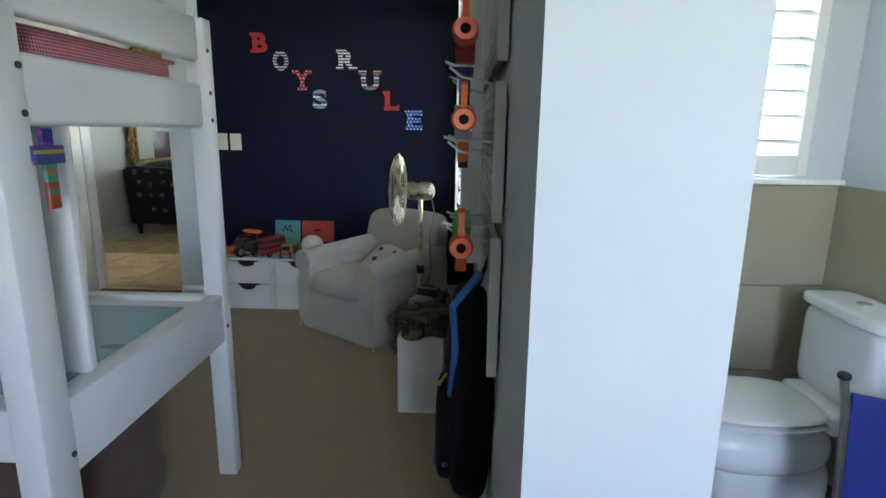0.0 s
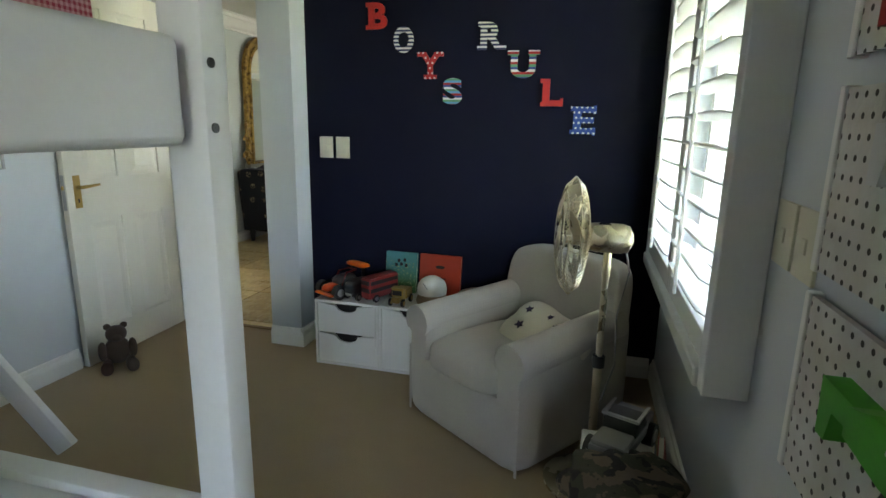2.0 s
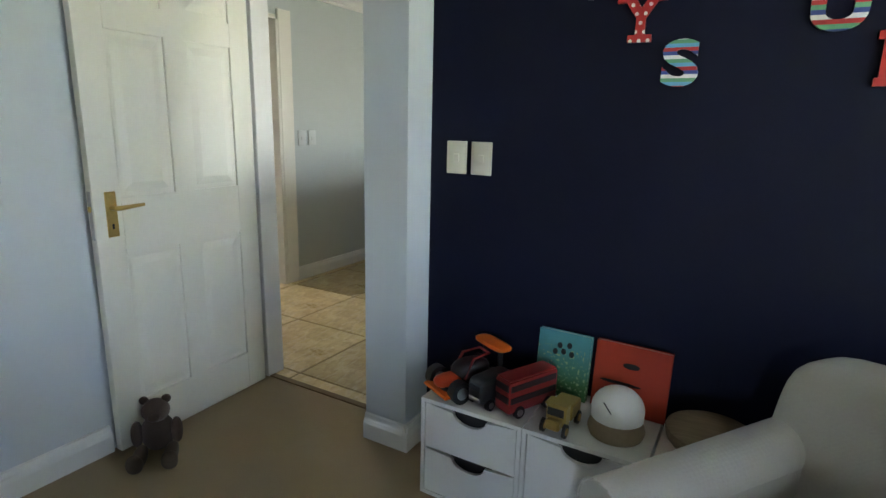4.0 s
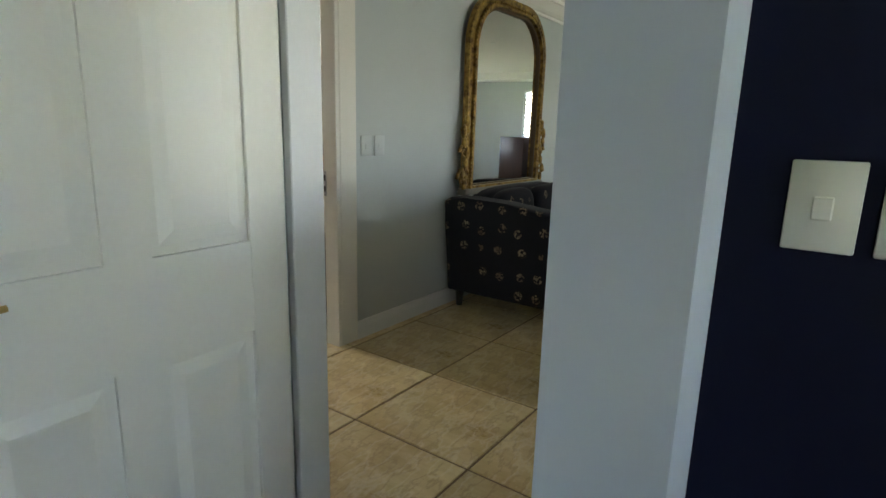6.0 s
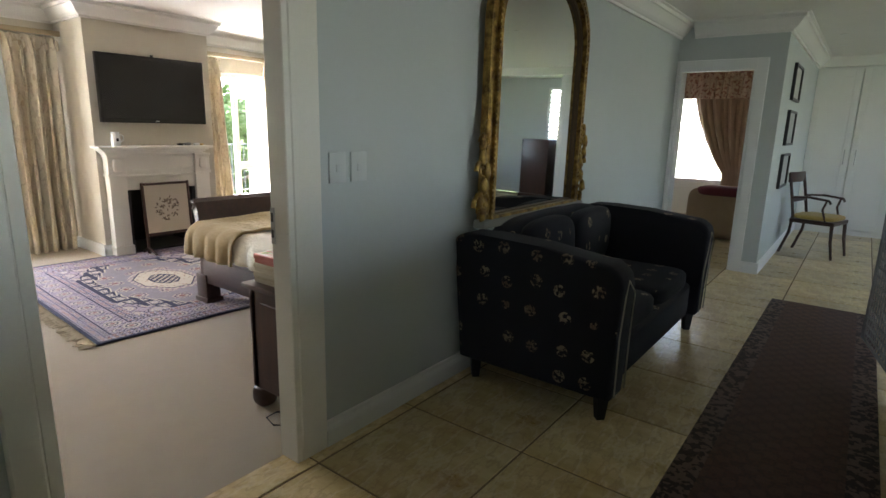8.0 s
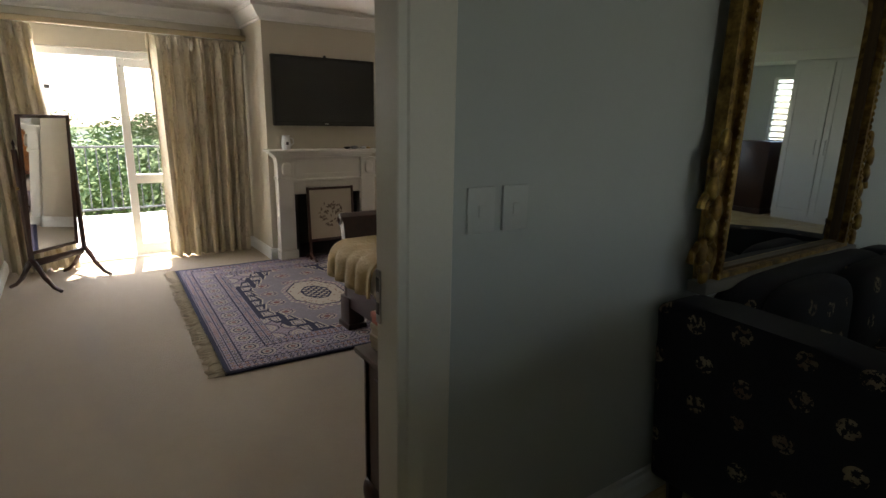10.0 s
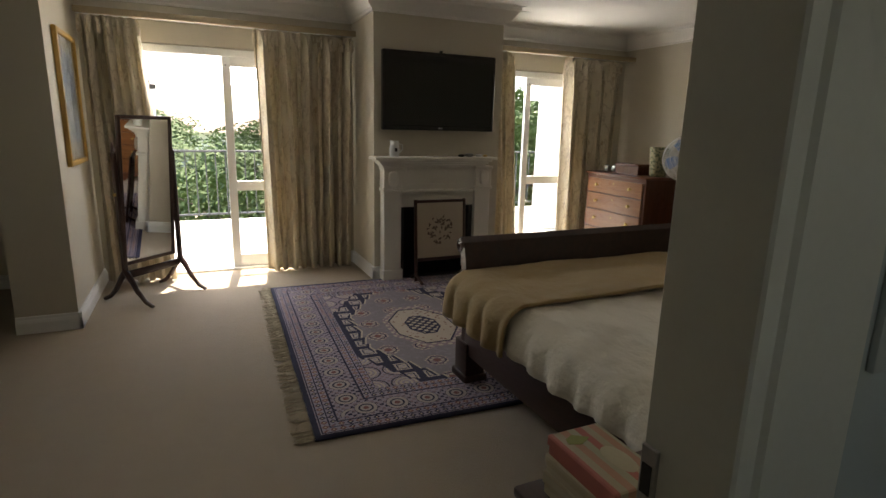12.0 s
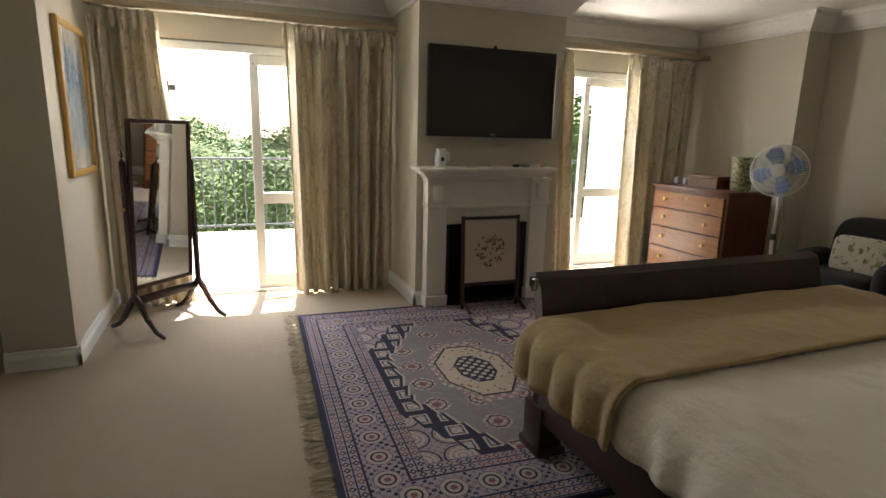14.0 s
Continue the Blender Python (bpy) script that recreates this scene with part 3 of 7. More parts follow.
for nm, p, q, sd, mt in (("pier_front", (-7.75, 4.12, H), (-7.75, 4.46, H), (1, 0, 0), (0, 1)), ("pier_side", (-8.95, 4.46, H), (-7.75, 4.46, H), (0, 1, 0), (0, 1)),
                         ("west_a", (-8.95, 4.46, H), (-8.95, 6.645, H), (1, 0, 0), (0, 0)), ("breast_side", (-8.95, 6.645, H), (-8.25, 6.645, H), (0, -1, 0), (0, 1)),
                         ("breast_front", (-8.25, 6.645, H), (-8.25, 7.875, H), (1, 0, 0), (1, 1)), ("breast_side_b", (-8.25, 7.875, H), (-8.95, 7.875, H), (0, 1, 0), (1, 0)),
                         ("west_b", (-8.95, 7.875, H), (-8.95, 9.95, H), (1, 0, 0), (0, 0)), ("north_recess", (-8.95, 9.95, H), (-7.75, 9.95, H), (0, -1, 0), (0, 1)),
                         ("nib_side", (-7.75, 9.95, H), (-7.75, 10.25, H), (1, 0, 0), (1, 0)), ("north", (-7.75, 10.25, H), (-4.125, 10.25, H), (0, -1, 0), (0, 0))):
    setting("cornice_" + nm, strip(p, q, sd, CORNICE, mt), CEILING, "white moulded plaster cornice", "cornice")

# far room
setting("wall_far_north", wall_y(14.45, 14.6, -6.2, -3.14, 0, H, [(-5.25, -3.95, 0.55, 2.10)]), CREAM, "cream wall with a window", "wall")
setting("wall_far_west", box(-6.3, -6.2, 10.64, 14.6, 0, H), CREAM, "cream wall", "wall")
setting("wall_far_south", box(-6.2, -4.11, 10.50, 10.64, 0, H), CREAM, "cream wall", "wall")

# door frames round the bedroom and far-room openings
bm = box(-4.042, -3.935, 5.652, 5.682, 0, 2.05, 0.003)
bx(bm, -3.957, -3.93, 5.675, 5.808, 0, 2.13, 0.006)
setting("door_frame_bedroom", bm, CREAM, "cream painted door frame and architrave", "door frame")
bm = box(-4.055, -3.935, 4.83, 4.865, 0, 2.05, 0.003)
bx(bm, -3.957, -3.93, 4.75, 4.83, 0, 2.13, 0.006)
bx(bm, -4.055, -3.93, 4.865, 5.652, 2.05, 2.08, 0.003)
setting("door_frame_bedroom_far_side", bm, CREAM, "cream painted door frame and architrave", "door frame")
bm = box(-3.922, -3.895, 10.485, 10.65, 0, 1.96, 0.003)
bx(bm, -3.255, -3.23, 10.485, 10.65, 0, 1.96, 0.003)
bx(bm, -3.23, -3.135, 10.475, 10.50, 0, 2.06, 0.005)
bx(bm, -3.952, -3.922, 10.475, 10.50, 0, 2.06, 0.005)
bx(bm, -3.922, -3.23, 10.475, 10.50, 1.95, 2.06, 0.005)
setting("door_frame_far_room", bm, TRIM, "white painted door frame", "door frame")
keep = thing("strike_plate", "steel strike plate let into a cream door frame", "latch plate")
part("plate", box(-4.040, -4.018, 5.648, 5.653, 0.90, 1.04, 0.001), STEEL, keep)
# the plate is uncut: black blocks on it give the shade of its holes
part("latch_hole", box(-4.036, -4.023, 5.6465, 5.6485, 0.985, 1.02), BLACK, keep, "black block standing for the shade in the latch hole")
part("bolt_hole", box(-4.036, -4.023, 5.6465, 5.6485, 0.925, 0.955), BLACK, keep, "black block standing for the shade in the bolt hole")

# ---- boys' room ----


def light_switch(label, m, face, wide=0.075, tall=0.115):
    t = thing("light_switch", label, "light switch", m, "wall switches")
    part("plate", box(-wide / 2, wide / 2, -0.009, 0, -tall / 2, tall / 2, 0.003, 2), face, t)
    part("rocker", box(-0.012, 0.012, -0.013, -0.008, -0.018, 0.014, 0.002), face, t)
    return t


for x in (-1.682, -1.578):
    light_switch("ivory light switch on the navy wall", pose(x, 4.40, 1.196), SWITCH, 0.084, 0.122)
for y in (5.905, 6.02):
    light_switch("pale grey light switch on the landing wall", pose(-3.955, y, 1.182, 0, 0, 90), SWITCH_W, 0.088, 0.12)
for y in (2.60, 2.725):
    light_switch("ivory light switch on the pale wall", pose(0.236, y, 1.12, 0, 0, -90), SWITCH, 0.11, 0.14)


def letter(ch, x, z, w, h):
    """A slab-serif card letter on the navy wall."""
    cu = bpy.data.curves.new("letter_text", "FONT")
    cu.body, cu.size, cu.extrude, cu.offset, cu.resolution_u = ch, 0.16, 0.006, 0.006, 6
    tmp = new("letter_text", cu)
    bpy.context.view_layer.update()
    me = bpy.data.meshes.new_from_object(tmp.evaluated_get(bpy.context.evaluated_depsgraph_get()))
    bpy.data.objects.remove(tmp)
    bm = bmesh.new()
    bm.from_mesh(me)
    xs, ys = [v.co.x for v in bm.verts], [v.co.y for v in bm.verts]
    x0, x1, y0, y1 = min(xs), max(xs), min(ys), max(ys)
    for v in bm.verts:
        v.co = Vector(((v.co.x - (x0 + x1) / 2) / (x1 - x0) * w * 0.86, v.co.z, (v.co.y - (y0 + y1) / 2) / (y1 - y0) * h))
    feet = {"B": [(-.40, -.5, .3), (-.40, .5, .3)], "Y": [(-.34, .5, .36), (.34, .5, .36), (0, -.5, .5)], "R": [(-.38, -.5, .34), (-.38, .5, .3), (.38, -.5, .3)],
            "U": [(-.36, .5, .38), (.36, .5, .38)], "L": [(-.34, .5, .42), (-.36, -.5, .3), (.42, -.36, .12)], "E": [(-.40, -.5, .3), (-.40, .5, .3), (.42, .40, .12), (.42, -.40, .12)]}
    for fx, fz, fw in feet.get(ch, []):
        zc = fz * h - math.copysign(0.010, fz) if abs(fz) > 0.45 else fz * h
        hh = 0.0105 if abs(fz) > 0.45 else 0.02
        bx(bm, (fx - fw / 2) * w, (fx + fw / 2) * w, -0.0066, 0.0066, zc - hh, zc + hh)
    solo("wall_letter", bm, LETTER_MATS[ch], LETTER_LABEL[ch], "wall letter", "letters on the navy wall", m=pose(x, 4.392, z), smooth=False)


LETTER_LABEL = {"B": "red card letter B on the navy wall", "O": "navy and white striped card letter O", "Y": "red card letter Y with white dots", "S": "multi-striped card letter S",
                "R": "white and navy striped card letter R", "U": "red, white and green striped card letter U", "L": "plain red card letter L", "E": "blue card letter E with white dots"}
for ch, x, z, w in (("B", -1.353, 1.905, 0.125), ("O", -1.206, 1.781, 0.13), ("Y", -1.053, 1.646, 0.14), ("S", -0.927, 1.513, 0.12),
                    ("R", -0.721, 1.791, 0.14), ("U", -0.553, 1.648, 0.15), ("L", -0.396, 1.508, 0.115), ("E", -0.228, 1.371, 0.125)):
    letter(ch, x, z, w, 0.136)


# loft bed with a desk below
bed = thing("loft_bed", "white painted wooden loft bed with a desk underneath", "loft bed")
for x, y in ((-0.7375, 2.119), (-0.735, 1.275)):
    pb = part("post", box(x - 0.035, x + 0.035, y - (0.028 if y > 2 else 0.045), y + (0.028 if y > 2 else 0.045), 0, 1.645, 0.008, 2), BED_WHITE, bed)
    for z in (1.324, 1.412, 1.545, 0.60):
        bm = bmesh.new()
        if y > 2:
            rod(bm, (x + 0.0345, y - 0.013, z), (x + 0.038, y - 0.013, z), 0.007, n=14)
            rod(bm, (x + 0.0375, y - 0.013, z), (x + 0.0385, y - 0.013, z), 0.003, n=6)
        else:
            rod(bm, (x + 0.0345, y + 0.03, z), (x + 0.038, y + 0.03, z), 0.007, n=14)
            rod(bm, (x + 0.0375, y + 0.03, z), (x + 0.0385, y + 0.03, z), 0.003, n=6)
        part("bolt", bm, IRON, pb, "steel bolt head")
for x, y in ((-2.66, 2.135), (-2.66, 1.255)):
    part("post", box(x - 0.035, x + 0.035, y - 0.045, y + 0.045, 0, 1.645, 0.008, 2), BED_WHITE, bed)
part("end_rail", box(-0.740, -0.705, 1.27, 2.055, 1.30, 1.44, 0.014, 3), BED_WHITE, bed)
part("guard_rail", box(-0.740, -0.705, 1.27, 2.055, 1.505, 1.64, 0.014, 3), BED_WHITE, bed)
part("side_rail", box(-2.63, -0.77, 2.10, 2.13, 1.30, 1.44, 0.012, 2), BED_WHITE, bed)
part("side_rail", box(-2.63, -0.77, 1.245, 1.275, 1.30, 1.44, 0.012, 2), BED_WHITE, bed)
part("guard_rail", box(-2.63, -0.77, 1.245, 1.275, 1.505, 1.64, 0.012, 2), BED_WHITE, bed)
part("slat_base", box(-2.62, -0.74, 1.28, 2.10, 1.31, 1.335), BED_WHITE, bed)
part("desk_top", box(-1.62, -0.745, 1.30, 2.06, 0.685, 0.706, 0.004), BED_WHITE, bed)
part("desk_apron", box(-0.755, -0.705, 1.29, 2.092, 0.545, 0.722, 0.008, 2), BED_WHITE, bed)
part("desk_rim", box(-1.62, -0.772, 2.06, 2.105, 0.60, 0.722, 0.006, 2), BED_WHITE, bed)
part("desk_rim", box(-1.62, -0.745, 1.262, 1.30, 0.60, 0.722, 0.006, 2), BED_WHITE, bed)
part("upright_board", box(-0.86, -0.76, 1.475, 1.50, 0.706, 1.31, 0.005, 2), BED_WHITE, bed)
ladder = thing("ladder", "white painted wooden ladder leaning at the loft bed", "ladder")
bm = bmesh.new()
put_in(bm, pose(-2.13, 2.96, 0) @ pose(0, 0, 0, 0, 0, 12) @ pose(0, 0, 0, 0, -36, 0), lambda b: bx(b, -0.045, 0.045, -0.018, 0.018, 0.03, 1.02, 0.006, 2))
part("ladder_side", bm, BED_WHITE, ladder)
bm = bmesh.new()
put_in(bm, pose(-2.20, 2.60, 0) @ pose(0, 0, 0, 0, 0, 12) @ pose(0, 0, 0, 0, -36, 0), lambda b: bx(b, -0.045, 0.045, -0.018, 0.018, 0.03, 0.95, 0.006, 2))
part("ladder_side", bm, BED_WHITE, ladder)
mattress = thing("mattress", "mattress in red gingham cotton on the loft bed", "mattress", pose(-1.70, 1.68, 1.43))
part("mattress_cover", blob(bmesh.new(), (0, 0, 0), (0.935, 0.395, 0.095), 9, 10, lump=0.02), GINGHAM, mattress)
for z in (-0.07, 0.07):
    part("piping", sweep(bmesh.new(), [(-0.91, -0.375, z), (0.91, -0.375, z), (0.925, 0.0, z), (0.91, 0.375, z), (-0.91, 0.375, z)], 0.006, 6, True), GINGHAM, mattress)

mat_ob = thing("desk_mat", "pale blue desk mat with black writing", "desk mat")
part("sheet", box(-1.50, -0.79, 1.36, 1.985, 0.706, 0.709), plain("pale_blue_vinyl", (0.21, 0.42, 0.50), 0.3, vary=0.06), mat_ob)
bm = bmesh.new()
for i in range(9):
    bx(bm, -1.30 + i * 0.042, -1.27 + i * 0.042 + 0.006 * (i % 3), 1.62 + 0.012 * (i % 4), 1.665 + 0.02 * ((i * 5) % 3), 0.7088, 0.7096)
part("writing", bm, BLACK, mat_ob, "unreadable black writing")
bm = bmesh.new()
sweep(bm, [(-0.98 + 0.05 * math.cos(t * 0.7) * (1 + 0.3 * math.sin(t * 2.1)), 1.60 + 0.085 * math.sin(t * 0.7), 0.7105) for t in range(10)], 0.0022, 5, True)
part("drawing", bm, BLACK, mat_ob, "black line drawing")

cross = thing("hanging_cross", "small cross painted in blue, green and red", "cross")
part("lower_arm", box(-0.702, -0.692, 1.330, 1.362, 1.135, 1.188, 0.002), dots("red_orange_patch", (0.45, 0.07, 0.03), (0.05, 0.20, 0.12), 0.02, 0.3), cross)
part("middle", box(-0.702, -0.692, 1.330, 1.362, 1.188, 1.226, 0.002), dots("green_patch", (0.03, 0.28, 0.20), (0.5, 0.10, 0.04), 0.02, 0.25), cross)
part("upper_arm", box(-0.702, -0.692, 1.330, 1.362, 1.262, 1.296, 0.002), dots("blue_patch", (0.02, 0.03, 0.22), (0.30, 0.05, 0.25), 0.025, 0.3), cross)
part("cross_bar", box(-0.703, -0.691, 1.305, 1.388, 1.226, 1.262, 0.002), dots("violet_patch", (0.03, 0.03, 0.20), (0.35, 0.30, 0.03), 0.02, 0.2), cross)

solo("pouf", blob(bmesh.new(), (-1.03, 1.74, 0.235), (0.20, 0.22, 0.235), 3.2, 12, lump=0.05, freq=9), fabric("brown_crinkled_fabric", (0.115, 0.075, 0.062), 0.2, fold=22), "brown crinkled fabric pouf under the desk", "pouf")


# drawer units and what stands on them
def cube_unit(x0, label, drawers):
    t = thing("drawer_unit", label, "drawer unit", pose(x0, 4.045, 0), "white cube units")
    w, d, h = 0.378, 0.330, 0.378
    bm = box(0, 0.014, 0.0, d, 0, h, 0.001)
    bx(bm, w - 0.014, w, 0.0, d, 0, h, 0.001)
    bx(bm, 0.014, w - 0.014, 0.0, d, 0, 0.014)
    bx(bm, 0.014, w - 0.014, 0.0, d, h - 0.014, h)
    bx(bm, 0.014, w - 0.014, d - 0.01, d, 0.014, h - 0.014)
    part("carcass", bm, WHITE, t)
    step = (h - 0.028) / drawers
    for i in range(drawers):
        z0, z1 = 0.016 + i * step, 0.012 + (i + 1) * step
        cut = 0.062
        pts = [(0.018, z0), (w - 0.018, z0), (w - 0.018, z1)]
        pts += [(w / 2 + cut * math.cos(a), z1 - 0.012 - 0.036 * math.sin(a)) for a in (math.pi * k / 10 for k in range(11))]
        pts += [(0.018, z1)]
        fr = part("drawer_front" if drawers > 1 else "door", prism(bmesh.new(), pts, 0.014, pose(0, 0.017, 0, 90)), WHITE, t, smooth=False)
        # black sheet behind the cut-out gives the grip its shade
        part("grip_shade_sheet", box(w / 2 - 0.08, w / 2 + 0.08, 0.03, 0.034, z1 - 0.07, z1 + 0.001), BLACK, fr, "black sheet standing for the shade behind the cut-out grip")
    return t


cube_unit(-1.606, "white drawer unit with two drawers and half-round grips", 2)
cube_unit(-1.225, "white cube unit with one door and half-round grip", 1)


def wheels(t, spots, r, w, tyre, rim):
    for x, y in spots:
        wh = part("wheel", rod(bmesh.new(), (x, y - w / 2, r), (x, y + w / 2, r), r, n=18), tyre, t)
        part("rim", rod(bmesh.new(), (x, y - w / 2 - 0.003, r), (x, y + w / 2 + 0.003, r), r * 0.55, n=12), rim, wh)


ORANGE = plain("orange_plastic", (0.72, 0.13, 0.010), 0.35, vary=0.06)
ORANGE_RED = plain("red_orange_plastic", (0.66, 0.065, 0.008), 0.35, vary=0.06)
RED_TOY = plain("dark_red_toy_enamel", (0.22, 0.018, 0.014), 0.3, vary=0.15)
GOLD_TOY = plain("gold_toy_paint", (0.36, 0.24, 0.07), 0.35, 0.4, vary=0.15)
GREY_PLASTIC = plain("grey_plastic", (0.20, 0.20, 0.21), 0.45, vary=0.12)
TZ = 0.378

car = thing("toy_racing_car", "orange and black toy racing car on the drawer unit", "toy car", pose(-1.495, 4.20, TZ, 0, 0, 62))
part("chassis", box(-0.13, 0.13, -0.035, 0.035, 0.02, 0.045, 0.006), BLACK, car)
bm = blob(bmesh.new(), (0.0, 0, 0.075), (0.075, 0.045, 0.042), 2.6, 8)
part("body", bm, plain("black_orange_shell", (0.03, 0.02, 0.02), 0.3), car)
part("nose", blob(bmesh.new(), (-0.09, 0, 0.055), (0.06, 0.035, 0.022), 2.6, 6), ORANGE_RED, car)
part("front_bumper", box(-0.155, -0.12, -0.075, 0.075, 0.018, 0.032, 0.006), ORANGE, car)
part("roll_cage", sweep(bmesh.new(), [(-0.05, -0.04, 0.06), (-0.01, -0.035, 0.13), (0.06, -0.03, 0.135), (0.06, 0.03, 0.135), (-0.01, 0.035, 0.13), (-0.05, 0.04, 0.06)], 0.005), RED_TOY, car)
part("rear_wing", blob(bmesh.new(), (0.10, 0, 0.155), (0.035, 0.085, 0.010), 4, 6), ORANGE, car)
part("wing_strut", box(0.09, 0.11, -0.05, -0.042, 0.04, 0.15), BLACK, car)
part("wing_strut", box(0.09, 0.11, 0.042, 0.05, 0.04, 0.15), BLACK, car)
wheels(car, [(-0.095, -0.075), (-0.095, 0.075), (0.095, -0.08), (0.095, 0.08)], 0.04, 0.035, BLACK, STEEL)

van = thing("toy_van", "small black toy delivery van on the drawer unit", "toy car", pose(-1.385, 4.15, TZ, 0, 0, 72))
part("body", blob(bmesh.new(), (0, 0, 0.062), (0.085, 0.042, 0.046), 5, 8), BLACK, van)
part("windscreen", box(-0.086, -0.07, -0.032, 0.032, 0.065, 0.095, 0.006), plain("smoked_glass", (0.05, 0.06, 0.07), 0.1), van)
part("grille", box(-0.089, -0.08, -0.025, 0.025, 0.03, 0.045, 0.003), STEEL, van)
wheels(van, [(-0.05, -0.04), (-0.05, 0.04), (0.05, -0.04), (0.05, 0.04)], 0.020, 0.014, BLACK, STEEL)

bus = thing("toy_bus", "red double-decker toy bus with black windows", "toy bus", pose(-1.265, 4.17, TZ, 0, 0, 65))
part("body", box(-0.11, 0.11, -0.038, 0.038, 0.02, 0.135, 0.010, 2), RED_TOY, bus)
part("roof", box(-0.105, 0.105, -0.034, 0.034, 0.134, 0.140, 0.003), RED_TOY, bus)
for k, z in enumerate((0.058, 0.100)):
    part("window_band", box(-0.104, 0.1, -0.0395, 0.0395, z, z + 0.022, 0.001), BLACK, bus, "dark row of windows")
    part("front_window", box(-0.1115, -0.1, -0.032, 0.032, z, z + 0.024, 0.001), BLACK, bus, "dark front window")
wheels(bus, [(-0.065, -0.036), (-0.065, 0.036), (0.065, -0.036), (0.065, 0.036)], 0.022, 0.012, BLACK, STEEL)

lorry = thing("toy_truck", "old gold-coloured toy truck on the white cube", "toy truck", pose(-1.125, 4.125, TZ, 0, 0, 86))
part("cab", box(-0.055, -0.01, -0.033, 0.033, 0.022, 0.095, 0.006), GOLD_TOY, lorry)
part("load_bed", box(-0.008, 0.075, -0.036, 0.036, 0.03, 0.08, 0.004), GOLD_TOY, lorry)
part("canopy", box(-0.06, -0.005, -0.037, 0.037, 0.095, 0.10, 0.003), GOLD_TOY, lorry)
part("windscreen", box(-0.0565, -0.05, -0.027, 0.027, 0.06, 0.086), BLACK, lorry, "dark windscreen")
part("bonnet", box(-0.085, -0.055, -0.024, 0.024, 0.022, 0.055, 0.006), GOLD_TOY, lorry)
wheels(lorry, [(-0.06, -0.036), (-0.06, 0.036), (0.05, -0.036), (0.05, 0.036)], 0.022, 0.01, BLACK, BRASS)


def book(name, x, y, z, w, h, cover, label, lean, turn):
    t = thing(name, label, "book", pose(x, y, z, lean, 0, turn))
    part("cover", bx(box(-w / 2, w / 2, -0.011, -0.008, 0, h, 0.001), -w / 2, w / 2, 0.008, 0.011, 0, h, 0.001), cover, t)
    part("pages", box(-w / 2 + 0.002, w / 2 - 0.004, -0.008, 0.008, 0.003, h - 0.003), plain("paper_pages", (0.62, 0.58, 0.48), 0.8), t)
    return t


def meadow_cover():
    s = Shade("blue_green_printed_cover", 0.35)
    x, y, z = s.xyz()
    c = s.mix((z * 6.0 - 0.55 + s.noise(30) * 0.5).op("MAXIMUM", 0.0, clamp=True), (0.05, 0.16, 0.05), (0.08, 0.30, 0.34))
    s.base(s.mix(s.noise(90, 2.0).gt(0.60) * z.lt(0.18), c, (0.30, 0.40, 0.22)))
    return s.m


b1 = book("storybook", -1.195, 4.325, TZ, 0.19, 0.235, meadow_cover(), "blue-green illustrated book leaning on the wall", -6, -2)
for i, (dx, dz) in enumerate(((-0.03, 0.16), (0.0, 0.165), (0.03, 0.16), (-0.015, 0.185), (0.02, 0.19))):
    part("cover_figure", blob(bmesh.new(), (dx, -0.0115, dz), (0.009, 0.0012, 0.011), 2.2, 4), BLACK, b1, "dark printed shape")
b2 = book("storybook", -0.962, 4.325, TZ, 0.245, 0.235, plain("red_orange_cover", (0.42, 0.045, 0.02), 0.4, vary=0.05), "red-orange book with a black printed bird shape", -6, -3)
part("cover_figure", blob(bmesh.new(), (0.0, -0.0115, 0.165), (0.028, 0.0012, 0.010), 2.2, 5), BLACK, b2, "dark printed shape")
part("cover_figure", blob(bmesh.new(), (-0.03, -0.0115, 0.10), (0.07, 0.0012, 0.006), 2.2, 5), BLACK, b2, "dark printed shape")

dome = thing("dome_clock", "white domed desk clock on a tan base", "clock", pose(-0.965, 4.18, TZ))
part("base", lathe(bmesh.new(), [(0.082, 0), (0.088, 0.02), (0.078, 0.05), (0.074, 0.06)], 28), plain("tan_clay", (0.30, 0.22, 0.14), 0.6, vary=0.15), dome)
part("dome", lathe(bmesh.new(), [(0.08, 0.058), (0.081, 0.085)] + [(0.081 * math.cos(a), 0.085 + 0.07 * math.sin(a)) for a in (k * math.pi / 16 for k in range(1, 9))], 28), plain("matt_white_shell", (0.68, 0.67, 0.62), 0.5, vary=0.04), dome)
part("hand", sweep(bmesh.new(), [(-0.03, -0.07, 0.128), (-0.004, -0.078, 0.10)], 0.0018, 5), BLACK, dome)
basket = solo("round_basket", lathe(bmesh.new(), [(0.10, 0), (0.125, 0.03), (0.13, 0.05), (0.128, 0.062), (0.10, 0.068), (0.02, 0.07)], 28), timber("woven_cane", (0.12, 0.08, 0.05), (0.26, 0.19, 0.12), 0.7, scale=3), "shallow round basket in brown cane", "basket", m=pose(-0.70, 4.235, TZ))
solo("side_stool", box(-0.840, -0.575, 4.06, 4.37, 0.0, TZ, 0.006, 2), WHITE, "plain white cube behind the armchair", "cube unit")


